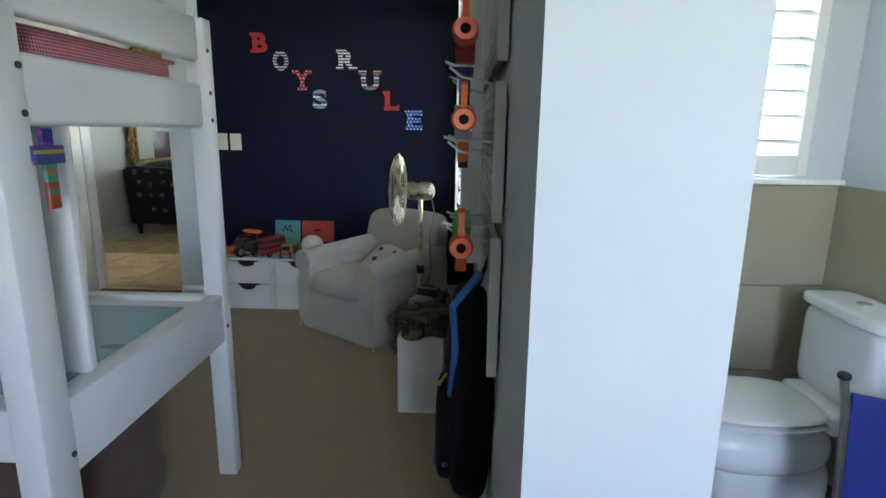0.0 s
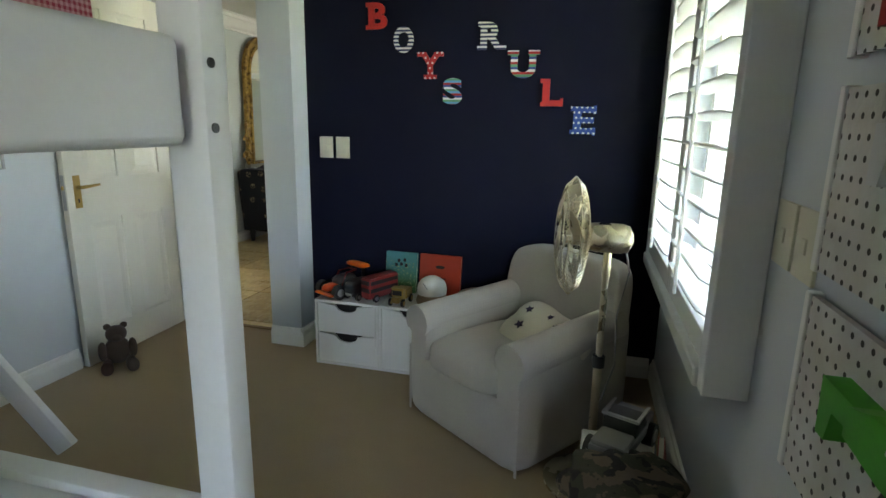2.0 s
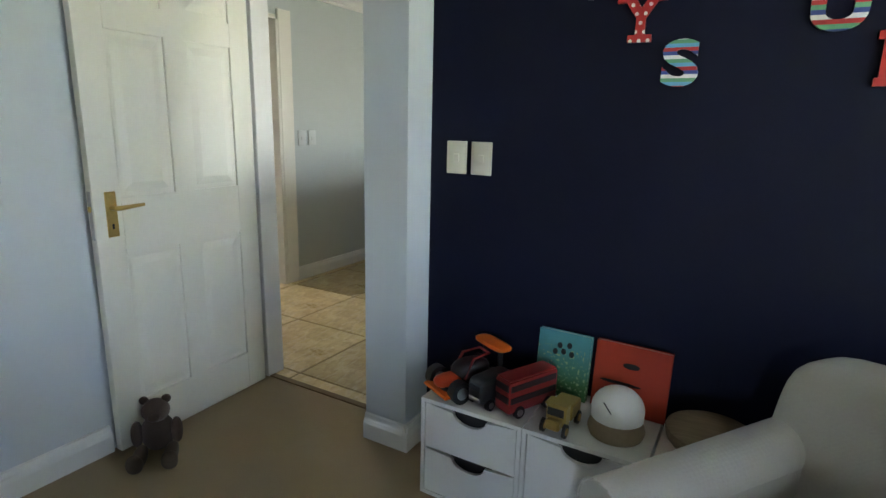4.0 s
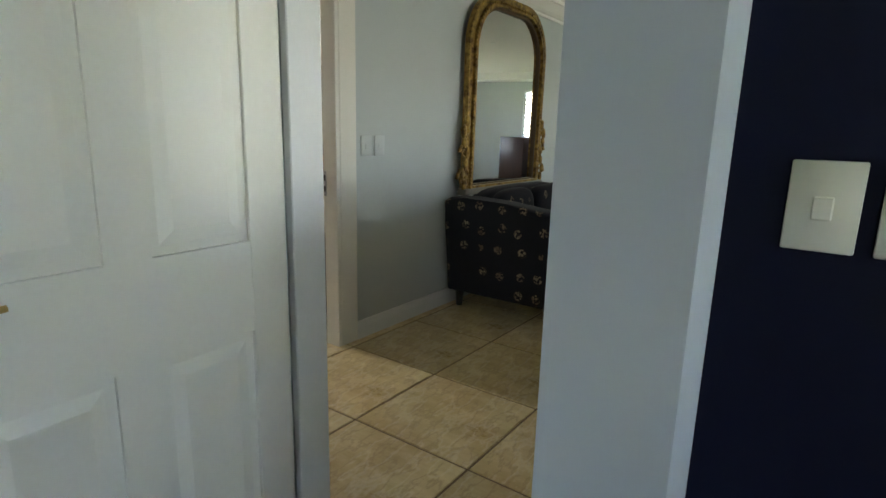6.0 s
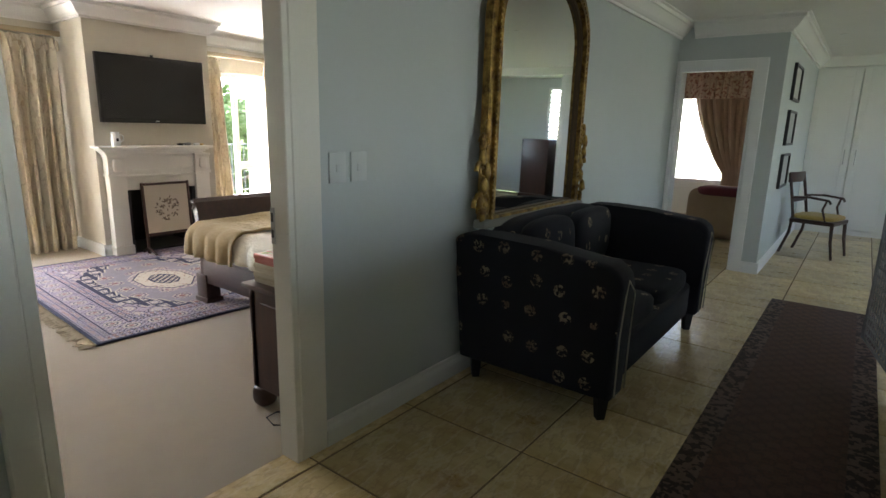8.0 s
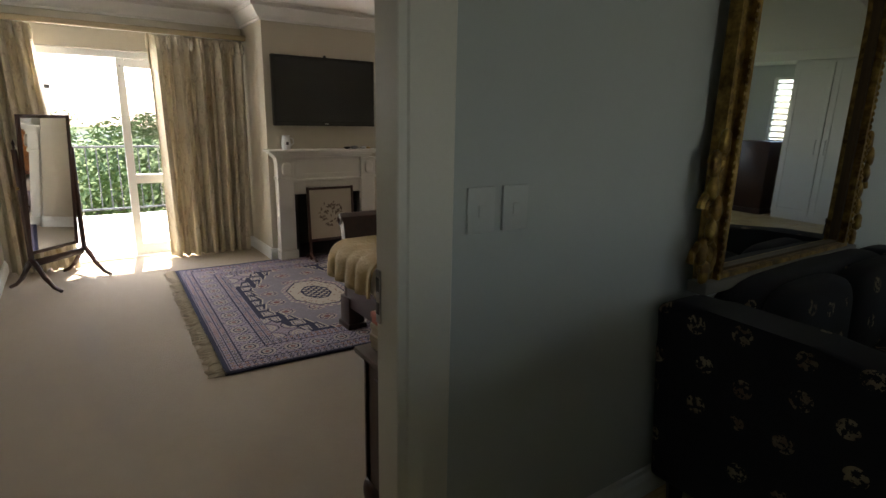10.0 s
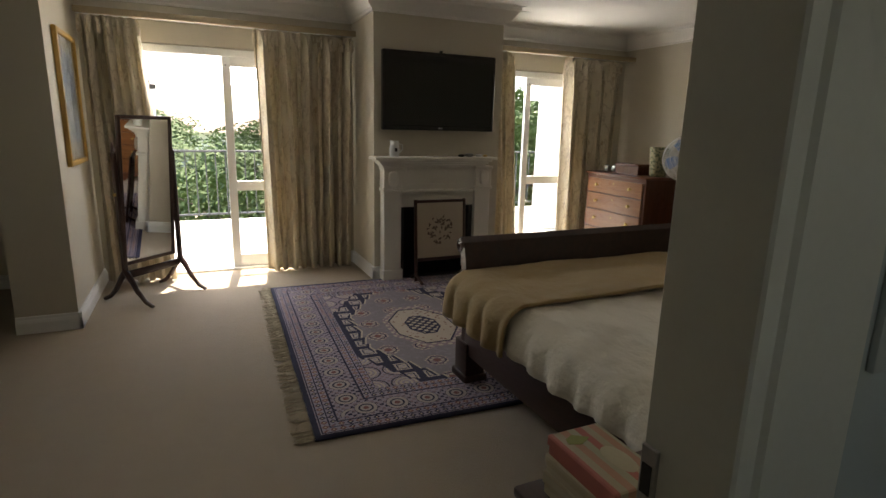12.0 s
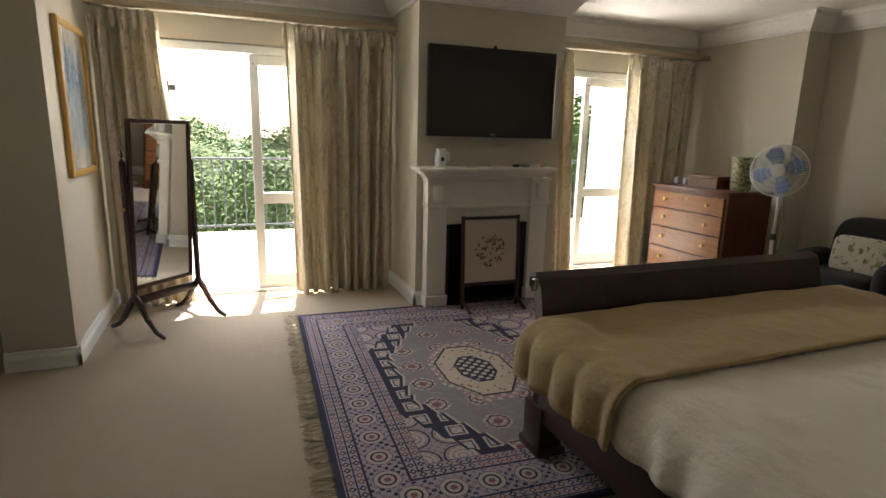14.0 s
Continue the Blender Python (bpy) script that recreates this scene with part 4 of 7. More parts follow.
# slip-covered armchair
SLIP = fabric("cream_linen_slipcover", (0.47, 0.44, 0.39), 0.07)
arm = thing("armchair", "cream slip-covered armchair with rolled arms", "armchair", pose(-0.435, 3.815, 0, 0, 0, -36))
part("base", blob(bmesh.new(), (0, 0.0, 0.148), (0.348, 0.385, 0.146), 16, 10), SLIP, arm)
part("seat_cushion", blob(bmesh.new(), (0, -0.105, 0.335), (0.232, 0.312, 0.072), 4.5, 12, lump=0.03), SLIP, arm)
for sx in (-1, 1):
    a = part("arm", blob(bmesh.new(), (sx * 0.285, -0.01, 0.25), (0.068, 0.365, 0.245), 12, 10), SLIP, arm)
    bm = bmesh.new()
    rod(bm, (sx * 0.292, -0.378, 0.455), (sx * 0.292, 0.30, 0.48), 0.076, n=20)
    part("arm_roll", bm, SLIP, a)
    part("piping", sweep(bmesh.new(), [(sx * 0.292 + 0.076 * math.cos(t), -0.380, 0.455 + 0.076 * math.sin(t)) for t in (k * math.pi / 10 for k in range(-2, 13))], 0.004, 6), SLIP, a)
bm = bmesh.new()
blob(bm, (0, 0.30, 0.47), (0.335, 0.085, 0.272), 7, 14)
for v in bm.verts:
    v.co.y += (v.co.z - 0.3) * 0.16 - 0.35 * v.co.x * v.co.x
    v.co.x *= 1 - 0.18 * max(0.0, v.co.z - 0.50)
part("backrest", bm, SLIP, arm)
part("skirt_pleat", box(-0.352, -0.338, -0.377, -0.370, 0.0, 0.33, 0.002), SLIP, arm)
part("skirt_pleat", box(0.338, 0.352, -0.377, -0.370, 0.0, 0.33, 0.002), SLIP, arm)

pil = thing("star_cushion", "cream cushion scattered with purple stars", "cushion", pose(-0.325, 3.73, 0.425, 34, 10, -46) @ Matrix.Diagonal((0.88, 0.88, 1, 1)))
bm = blob(bmesh.new(), (0, 0, 0), (0.235, 0.155, 0.055), 3.2, 12, lump=0.05)
for v in bm.verts:
    k = (abs(v.co.x) / 0.235) * (abs(v.co.y) / 0.155)
    v.co.x *= 1 + 0.16 * k
    v.co.y *= 1 + 0.16 * k
    v.co.z *= 1 - 0.5 * k
part("pad", bm, fabric("cream_cotton", (0.60, 0.55, 0.45), 0.06), pil)
STAR = fabric("purple_felt", (0.055, 0.04, 0.085), 0.2)
for sx, sy, sr in ((-0.16, 0.06, 0.023), (-0.12, -0.04, 0.026), (0.03, -0.075, 0.024), (0.15, -0.01, 0.026), (0.05, 0.06, 0.018), (-0.02, 0.09, 0.018)):
    pts = [((sr if k % 2 == 0 else sr * 0.45) * math.cos(k * math.pi / 5 + sx * 9), (sr if k % 2 == 0 else sr * 0.45) * math.sin(k * math.pi / 5 + sx * 9)) for k in range(10)]
    zz = 0.056 * max(0.2, 1 - abs(sx / 0.235) ** 3.2 - abs(sy / 0.155) ** 3.2) ** (1 / 3.2)
    part("star", prism(bmesh.new(), pts, 0.006, pose(sx, sy, zz - 0.004)), STAR, pil, "purple star", smooth=False)


# pedestal fans
def grille(bm, r, depth, rings, spokes, wire):
    for k in range(rings):
        f = (k + 1) / rings
        for sg in (-1, 1):
            rr = r * (0.16 + 0.84 * f)
            zz = sg * depth * math.sqrt(max(0.0, 1 - f * f)) if k < rings - 1 else 0.0
            sweep(bm, [(rr * math.cos(t), rr * math.sin(t), zz) for t in (2 * math.pi * j / 32 for j in range(32))], wire if k < rings - 1 else wire * 2.4, 5, True)
            if k == rings - 1:
                break
    for j in range(spokes):
        a = 2 * math.pi * j / spokes
        for sg in (-1, 1):
            sweep(bm, [(r * (0.16 + 0.84 * f) * math.cos(a), r * (0.16 + 0.84 * f) * math.sin(a), sg * depth * math.sqrt(max(0.0, 1 - f * f))) for f in (0, 0.3, 0.6, 0.85, 1.0)], wire, 4)


def pedestal_fan(label, x, y, z, aim, r, metal, blade_mat, pole_r=0.012, wire=0.0009):
    t = thing("pedestal_fan", label, "fan", pose(x, y, 0), "fans")
    ax = Vector(aim).normalized()
    hub = Vector((0, 0, z))
    m = Matrix.Translation(hub + ax * 0.13) @ ax.to_track_quat("Z", "Y").to_matrix().to_4x4()
    bm = bmesh.new()
    put_in(bm, m, lambda b: grille(b, r, r * 0.24, 4, 64, wire))
    cage = part("grille", bm, metal, t)
    bm = bmesh.new()
    put_in(bm, m, lambda b: lathe(b, [(0.045, 0.052), (0.05, 0.05), (0.05, 0.045), (0.01, 0.044)], 20))
    part("badge", bm, metal, cage)
    for k in range(4):
        bm = bmesh.new()
        pts = [(0.03, -0.02), (0.10, -0.06), (r * 0.86, -0.055), (r * 0.9, 0.02), (r * 0.7, 0.07), (0.09, 0.05), (0.03, 0.02)]
        put_in(bm, m @ pose(0, 0, 0, 0, 0, 90 * k + 20) @ pose(0, 0, 0, 22), lambda b: prism(b, pts, 0.003))
        part("blade", bm, blade_mat, t)
    bm = bmesh.new()
    put_in(bm, m, lambda b: lathe(b, [(0.03, 0.02), (0.035, 0.0), (0.03, -0.04), (0.02, -0.05)], 18))
    part("hub", bm, metal, t)
    bm = bmesh.new()
    put_in(bm, m, lambda b: lathe(b, [(0.028, -0.05), (0.048, -0.06), (0.052, -0.09), (0.052, -0.17), (0.046, -0.195), (0.02, -0.21)], 24))
    part("motor", bm, metal, t)
    part("neck", rod(bmesh.new(), (0, 0, z - 0.14), (0, 0, z - 0.03), 0.014), metal, t)
    bm = rod(bmesh.new(), (0, 0, z * 0.52), (0, 0, z - 0.12), pole_r)
    part("upper_pole", bm, metal, t)
    part("clamp", rod(bmesh.new(), (0, 0, z * 0.50), (0, 0, z * 0.545), pole_r * 1.9), BLACK, t)
    part("lower_pole", rod(bmesh.new(), (0, 0, 0.03), (0, 0, z * 0.51), pole_r * 1.3), metal, t)
    part("foot", lathe(bmesh.new(), [(0.17, 0), (0.172, 0.012), (0.15, 0.022), (0.03, 0.035)], 28), metal, t)
    part("cable", sweep(bmesh.new(), [tuple(hub - ax * 0.06 + Vector((0.0, 0, -0.03))), tuple(hub - ax * 0.08 + Vector((0, 0, -0.12))), (0.05, 0.02, z * 0.7), (0.06, 0.03, z * 0.5), (0.02, 0.02, z * 0.35)], 0.0035, 6), GREY_PLASTIC, t)
    return t


pedestal_fan("champagne metal pedestal fan beside the cream armchair", -0.10, 3.37, 0.962, (-0.985, -0.17, 0.03), 0.205, NICKEL, NICKEL)


# white box with a toy jeep and camouflage cloth
bin_ob = solo("storage_box", box(-0.145, 0.065, 2.60, 3.10, 0, 0.378, 0.004), WHITE, "plain white storage box by the window", "box")
solo("camouflage_cloth", blob(bmesh.new(), (-0.035, 2.755, 0.408), (0.145, 0.17, 0.05), 3, 14, lump=0.35, freq=14), CAMO, "rumpled camouflage cloth on the white box", "cloth")
jeep = thing("toy_jeep", "grey toy off-road truck on camouflage cloth", "toy truck", pose(-0.03, 3.00, 0.378, 0, 0, 68) @ Matrix.Diagonal((0.92, 0.92, 0.85, 1)))
part("chassis", box(-0.15, 0.15, -0.05, 0.05, 0.03, 0.05, 0.004), BLACK, jeep)
part("hull", box(-0.145, 0.145, -0.06, 0.06, 0.05, 0.085, 0.008, 2), GREY_PLASTIC, jeep)
part("bonnet", box(-0.145, -0.04, -0.055, 0.055, 0.083, 0.105, 0.010, 2), plain("silver_grey_plastic", (0.22, 0.22, 0.22), 0.4), jeep)
part("cab", box(-0.04, 0.06, -0.056, 0.056, 0.083, 0.145, 0.010, 2), BLACK, jeep)
part("roof_rack", bx(bx(box(-0.04, 0.08, -0.06, -0.05, 0.145, 0.155), -0.04, 0.08, 0.05, 0.06, 0.145, 0.155), -0.04, -0.03, -0.05, 0.05, 0.145, 0.155), STEEL, jeep)
part("load_bed", box(0.065, 0.145, -0.058, 0.058, 0.083, 0.11, 0.004), GREY_PLASTIC, jeep)
part("bumper", box(-0.165, -0.145, -0.065, 0.065, 0.045, 0.065, 0.004), STEEL, jeep)
wheels(jeep, [(-0.10, -0.062), (-0.10, 0.062), (0.10, -0.062), (0.10, 0.062)], 0.042, 0.034, BLACK, STEEL)
book("picture_book", 0.155, 3.16, 0.0, 0.20, 0.30, plain("red_board", (0.40, 0.02, 0.02), 0.4), "red-covered book leaning below the window", -8, 82)
book("picture_book", 0.125, 3.16, 0.0, 0.21, 0.27, plain("navy_board", (0.015, 0.03, 0.09), 0.4), "navy-covered book leaning below the window", -8, 84)
solo("toy_crate", box(0.09, 0.175, 3.22, 3.5, 0, 0.13, 0.004), timber("plywood", (0.20, 0.12, 0.06), (0.34, 0.22, 0.12), 0.5), "low brown wooden crate under the window", "crate")


# pegboards with toy blasters
for z0, z1 in ((1.455, 1.80), (1.10, 1.405), (0.72, 1.055)):
    pb = thing("pegboard", "whitewashed perforated board screwed to the wall", "pegboard", group="pegboards")
    part("board", box(0.210, 0.222, 1.52, 2.48, z0, z1), PEGBOARD, pb)
    part("edge_strip", box(0.205, 0.230, 1.500, 1.52, z0 - 0.004, z1 + 0.004, 0.002), WHITE, pb)
    part("edge_strip", box(0.205, 0.230, 2.48, 2.50, z0 - 0.004, z1 + 0.004, 0.002), WHITE, pb)
    part("batten", bx(box(0.222, 0.236, 1.56, 2.44, z0 + 0.03, z0 + 0.06), 0.222, 0.236, 1.56, 2.44, z1 - 0.06, z1 - 0.03), WHITE, pb)


def hook(y, z):
    t = thing("pegboard_hook", "white wire bracket hooked in the pegboard", "hook", group="pegboard brackets")
    bm = sweep(bmesh.new(), [(0.205, y, z), (0.11, y, z + 0.002), (0.09, y, z + 0.010)], 0.004, 6)
    part("upper_wire", bm, WHITE, t)
    part("lower_wire", sweep(bmesh.new(), [(0.205, y, z - 0.04), (0.13, y, z - 0.025), (0.10, y, z - 0.002)], 0.0035, 6), WHITE, t)


# near-black for the plug that fills each muzzle, as the shade inside it
BORE_SHADE = fabric("bore_shade_black", (0.004, 0.003, 0.003), 0.1)


def blaster(label, m, body, panel, tip, magazine):
    """A foam-dart toy, its muzzle along -y, its flat side towards -x."""
    t = thing("toy_blaster", label, "toy blaster", m, "toy blasters on the pegboard")

    def side(pts, w, dx=0.0):
        return prism(bmesh.new(), pts, w, Matrix(((0, 0, 1, dx - w / 2), (1, 0, 0, 0), (0, 1, 0, 0), (0, 0, 0, 1))))

    part("body", side([(-0.02, -0.028), (-0.02, 0.034), (0.05, 0.046), (0.26, 0.046), (0.36, 0.034), (0.40, 0.02), (0.40, -0.02), (0.33, -0.034), (0.16, -0.034), (0.10, -0.05), (0.03, -0.05)], 0.05), body, t, smooth=False)
    part("side_panel", side([(0.10, 0.020), (0.02, 0.020), (0.02, 0.036), (0.28, 0.036), (0.28, 0.012), (0.16, 0.012)], 0.056), panel, t, smooth=False)
    part("grip_panel", side([(0.20, -0.05), (0.20, -0.01), (0.29, -0.01), (0.29, -0.06)], 0.055), panel, t, smooth=False)
    for k in range(3):
        part("vent", box(-0.0265, 0.0265, 0.05 + 0.035 * k, 0.073 + 0.035 * k, -0.012, 0.0), BLACK, t, "dark slot")
    part("barrel", rod(bmesh.new(), (0, -0.10, 0.0), (0, 0.0, 0.0), 0.024, n=20), body, t)
    mz = part("muzzle", lathe(bmesh.new(), [(0.012, -0.03), (0.026, -0.03), (0.031, -0.015), (0.031, 0.012), (0.025, 0.028), (0.010, 0.028), (0.010, -0.028)], 24, Matrix.Translation((0, -0.10, 0)) @ pose(0, 0, 0, 90)), tip, t)
    part("bore", rod(bmesh.new(), (0, -0.1285, 0), (0, -0.10, 0), 0.0125, n=16), BORE_SHADE, mz, "black plug standing for the shade in the bore")
    part("front_sight", side([(-0.12, 0.03), (-0.075, 0.03), (-0.08, 0.075), (-0.095, 0.095), (-0.11, 0.085)], 0.016), tip, t, smooth=False)
    part("grip", side([(0.27, -0.03), (0.33, -0.03), (0.375, -0.15), (0.325, -0.165)], 0.036), BLACK, t, smooth=False)
    part("magazine", side([(0.11, -0.04), (0.17, -0.04), (0.165, -0.125), (0.115, -0.125)], 0.034), magazine, t, smooth=False)
    part("trigger", side([(0.235, -0.045), (0.25, -0.045), (0.245, -0.085), (0.232, -0.08)], 0.012), tip, t, smooth=False)
    part("stock", side([(0.40, 0.02), (0.47, 0.025), (0.47, -0.06), (0.45, -0.06), (0.44, -0.015), (0.40, -0.015)], 0.034), body, t, smooth=False)
    return t


BW = plain("white_toy_plastic", (0.62, 0.62, 0.63), 0.35, vary=0.05)
BB = plain("royal_blue_plastic", (0.018, 0.028, 0.26), 0.35, vary=0.06)
BG = plain("lime_green_plastic", (0.06, 0.42, 0.03), 0.4, vary=0.08)
BR = plain("crimson_plastic", (0.34, 0.012, 0.014), 0.35, vary=0.06)
BK = plain("brown_black_plastic", (0.045, 0.022, 0.016), 0.4, vary=0.15)
blaster("white and blue toy dart blaster with an orange muzzle", pose(0.137, 1.56, 1.325) @ Matrix.Diagonal((0.85, 1.28, 0.82, 1)), BW, BB, ORANGE, ORANGE)
blaster("red toy dart blaster with an orange muzzle", pose(0.137, 1.60, 1.505) @ Matrix.Diagonal((0.9, 1.28, 0.85, 1)), BR, plain("dark_grey_plastic", (0.05, 0.05, 0.055), 0.4), ORANGE_RED, BB)
blaster("green toy dart blaster with an orange muzzle", pose(0.137, 1.60, 1.04, -3) @ Matrix.Diagonal((0.9, 1.22, 0.9, 1)), BG, BK, ORANGE_RED, ORANGE)
for y, z in ((1.60, 1.278), (1.98, 1.278), (1.65, 1.455), (2.02, 1.455), (1.62, 1.068), (1.95, 1.045)):
    hook(y, z)

bag = thing("backpack", "black backpack with blue straps hanging on the wall", "backpack", pose(0.028, 0.05, 0.0))
part("bag_body", blob(bmesh.new(), (0.14, 1.70, 0.56), (0.065, 0.15, 0.31), 4, 12, lump=0.12, freq=7), fabric("black_nylon", (0.006, 0.006, 0.009), 0.3), bag)
part("pocket", blob(bmesh.new(), (0.075, 1.68, 0.45), (0.03, 0.11, 0.14), 4, 8, lump=0.1, freq=9), fabric("black_nylon_pocket", (0.007, 0.007, 0.010), 0.3), bag)
part("strap", sweep(bmesh.new(), [(0.16, 1.56, 0.95), (0.09, 1.55, 0.86), (0.10, 1.56, 0.72), (0.09, 1.58, 0.6)], 0.011, 6), plain("blue_webbing", (0.02, 0.14, 0.42), 0.7), bag, "bright blue strap")
part("zip", sweep(bmesh.new(), [(0.075, 1.58, 0.66), (0.055, 1.64, 0.60), (0.052, 1.70, 0.58)], 0.005, 5), plain("yellow_blue_zip", (0.35, 0.42, 0.06), 0.6), bag, "lime zip")
part("trim", sweep(bmesh.new(), [(0.08, 1.56, 0.40), (0.047, 1.62, 0.36), (0.047, 1.74, 0.37)], 0.007, 5), BB, bag, "blue trim")
part("loop", sweep(bmesh.new(), [(0.15, 1.66, 0.86), (0.19, 1.67, 0.98), (0.205, 1.70, 1.0)], 0.006, 6), BLACK, bag)


# window with louvred shutters
def shutter(label, m, w, z0, z1, count, tilt, hinge=True):
    t = thing("shutter", label, "shutter", m, "louvred shutters")
    st = 0.042
    for x0 in (0, w - st):
        part("stile", box(x0, x0 + st, -0.014, 0.014, z0, z1, 0.003), WHITE, t)
    for a, b in ((z0, z0 + 0.075), (z1 - 0.075, z1)):
        part("rail", box(st, w - st, -0.0135, 0.0135, a, b, 0.003), WHITE, t)
    step = (z1 - z0 - 0.15) / count
    slat = None
    for k in range(count):
        z = z0 + 0.075 + step * (k + 0.5)
        if slat is None:
            slat = part("slat", blob(bmesh.new(), (0, 0, 0), ((w - 2 * st) / 2 - 0.001, 0.037, 0.0055), 6, 3), WHITE, t)
            ob = slat
        else:
            ob = slat.copy()
            scene.collection.objects.link(ob)
        ob.matrix_basis = pose(w / 2, 0, z, tilt)
    part("tilt_rod", box(w / 2 - 0.006, w / 2 + 0.006, -0.052, -0.040, z0 + 0.09, z1 - 0.10, 0.002), WHITE, t)
    if hinge:
        for z in (z0 + 0.12, z1 - 0.16):
            part("hinge", rod(bmesh.new(), (0, -0.016, z), (0, -0.016, z + 0.07), 0.006, n=8), STEEL, t)
    return t


SH = 0.705
shutter("white louvred shutter with open slats at the window", pose(0.150, 4.285, 0, 0, 0, -90), SH, 0.735, 2.10, 14, -14)
shutter("white louvred shutter with open slats at the window", pose(0.150, 4.285 - SH - 0.005, 0, 0, 0, -90), SH, 0.735, 2.10, 14, -14)
bm = box(0.13, 0.236, 4.288, 4.34, 0.68, 2.16, 0.003)
bx(bm, 0.128, 0.236, 2.81, 2.874, 0.68, 2.16, 0.003)
bx(bm, 0.13, 0.236, 2.865, 4.288, 2.105, 2.16, 0.003)
bx(bm, 0.115, 0.236, 2.865, 4.288, 0.68, 0.73, 0.004)
setting("window_frame_boys", bm, TRIM, "white painted frame round the shuttered window", "window frame")
win = thing("window_1", "white timber window behind the shutters", "window", kind="structure")
bm = box(0.35, 0.40, 2.86, 2.91, 0.72, 2.12)
bx(bm, 0.35, 0.40, 4.25, 4.30, 0.72, 2.12)
bx(bm, 0.35, 0.40, 2.91, 4.25, 0.72, 0.77)
bx(bm, 0.35, 0.40, 2.91, 4.25, 2.07, 2.12)
bx(bm, 0.35, 0.40, 3.555, 3.605, 0.77, 2.07)
part("window_frame", bm, WHITE, win)
for a, b in ((2.91, 3.555), (3.605, 4.25)):
    pn = part("pane", box(0.372, 0.376, a, b, 0.77, 2.07), GLASS, win)
    pn.visible_shadow = False
part("window_sill", box(0.236, 0.35, 2.865, 4.295, 0.715, 0.73), TRIM, win)


# teddy bear by the door: one plain soft shape
bm = blob(bmesh.new(), (0, 0, 0.085), (0.062, 0.052, 0.075), 2.2, 8)
blob(bm, (0, -0.01, 0.185), (0.052, 0.048, 0.046), 2.1, 8)
for sx in (-1, 1):
    blob(bm, (sx * 0.04, 0.0, 0.226), (0.018, 0.010, 0.018), 2, 4)
    blob(bm, (sx * 0.072, -0.02, 0.095), (0.022, 0.024, 0.055), 2.2, 6)
    blob(bm, (sx * 0.055, -0.085, 0.032), (0.026, 0.075, 0.028), 2.2, 6)
    blob(bm, (sx * 0.06, -0.155, 0.045), (0.030, 0.018, 0.038), 2.2, 6)
blob(bm, (0, -0.052, 0.175), (0.024, 0.018, 0.019), 2, 5)
solo("teddy_bear", bm, fabric("brown_plush", (0.075, 0.052, 0.042), 0.25, fold=30), "brown plush teddy bear sitting against the door", "soft toy", m=pose(-2.635, 3.70, 0, 0, 0, 48))


# panelled doors
def door_leaf(name, label, m, w, h, paint, panels):
    t = thing(name, label, "door", m, kind="structure")
    d = 0.036
    bm = bmesh.new()
    st, rl = 0.105, 0.20
    xs = [st, (w - 0.09) / 2, (w + 0.09) / 2, w - st]
    # stiles, mullion and rails, with the panels set back between them
    bx(bm, 0, st, -d / 2, d / 2, 0.008, h, 0.002)
    bx(bm, w - st, w, -d / 2, d / 2, 0.008, h, 0.002)
    edges = [0.008] + [v for p in panels for v in p] + [h]
    for a, b in zip(edges[::2], edges[1::2]):
        bx(bm, st, w - st, -d / 2, d / 2, a, b)
    for a, b in panels:
        bx(bm, xs[1], xs[2], -d / 2, d / 2, a, b)
    part("leaf_frame", bm, paint, t, smooth=False)
    for a, b in panels:
        for x0, x1 in ((xs[0], xs[1]), (xs[2], xs[3])):
            bm = box(x0, x1, -0.008, 0.008, a, b)
            for sg in (-1, 1):
                lo = [bm.verts.new((x, sg * 0.0082, z)) for x, z in ((x0 + 0.02, a + 0.02), (x1 - 0.02, a + 0.02), (x1 - 0.02, b - 0.02), (x0 + 0.02, b - 0.02))]
                hi = [bm.verts.new((x, sg * 0.0155, z)) for x, z in ((x0 + 0.05, a + 0.05), (x1 - 0.05, a + 0.05), (x1 - 0.05, b - 0.05), (x0 + 0.05, b - 0.05))]
                bm.faces.new(hi)
                for k in range(4):
                    bm.faces.new((lo[k], lo[(k + 1) % 4], hi[(k + 1) % 4], hi[k]))
            part("panel", bm, paint, t, smooth=False)
    for sg in (-1, 1):
        hd = part("handle_plate", box(w - 0.085, w - 0.043, sg * d / 2 - 0.003, sg * d / 2 + 0.003, 0.875, 1.045, 0.002), BRASS, t, "aged brass lock plate")
        part("lever", sweep(bmesh.new(), [(w - 0.064, sg * 0.02, 0.985), (w - 0.064, sg * 0.052, 0.985), (w - 0.08, sg * 0.058, 0.986), (w - 0.17, sg * 0.055, 0.99)], [0.009, 0.009, 0.009, 0.006], 8), BRASS, hd)
        part("keyhole", box(w - 0.068, w - 0.060, sg * d / 2 - 0.0036, sg * d / 2 + 0.0036, 0.905, 0.925), BLACK, hd)
    part("lock_edge", box(w - 0.001, w + 0.0015, -0.010, 0.010, 0.87, 1.05), STEEL, t, "steel lock face plate")
    part("latch", box(w + 0.001, w + 0.007, -0.006, 0.006, 0.975, 0.995), BRASS, t)
    return t


door_leaf("door_1", "ivory panelled door standing open against the wall", pose(-2.778, 4.366, 0, 0, 0, -88.6), 0.758, 2.015, DOOR_CREAM, [(0.19, 0.80), (1.02, 1.62), (1.72, 1.90)])

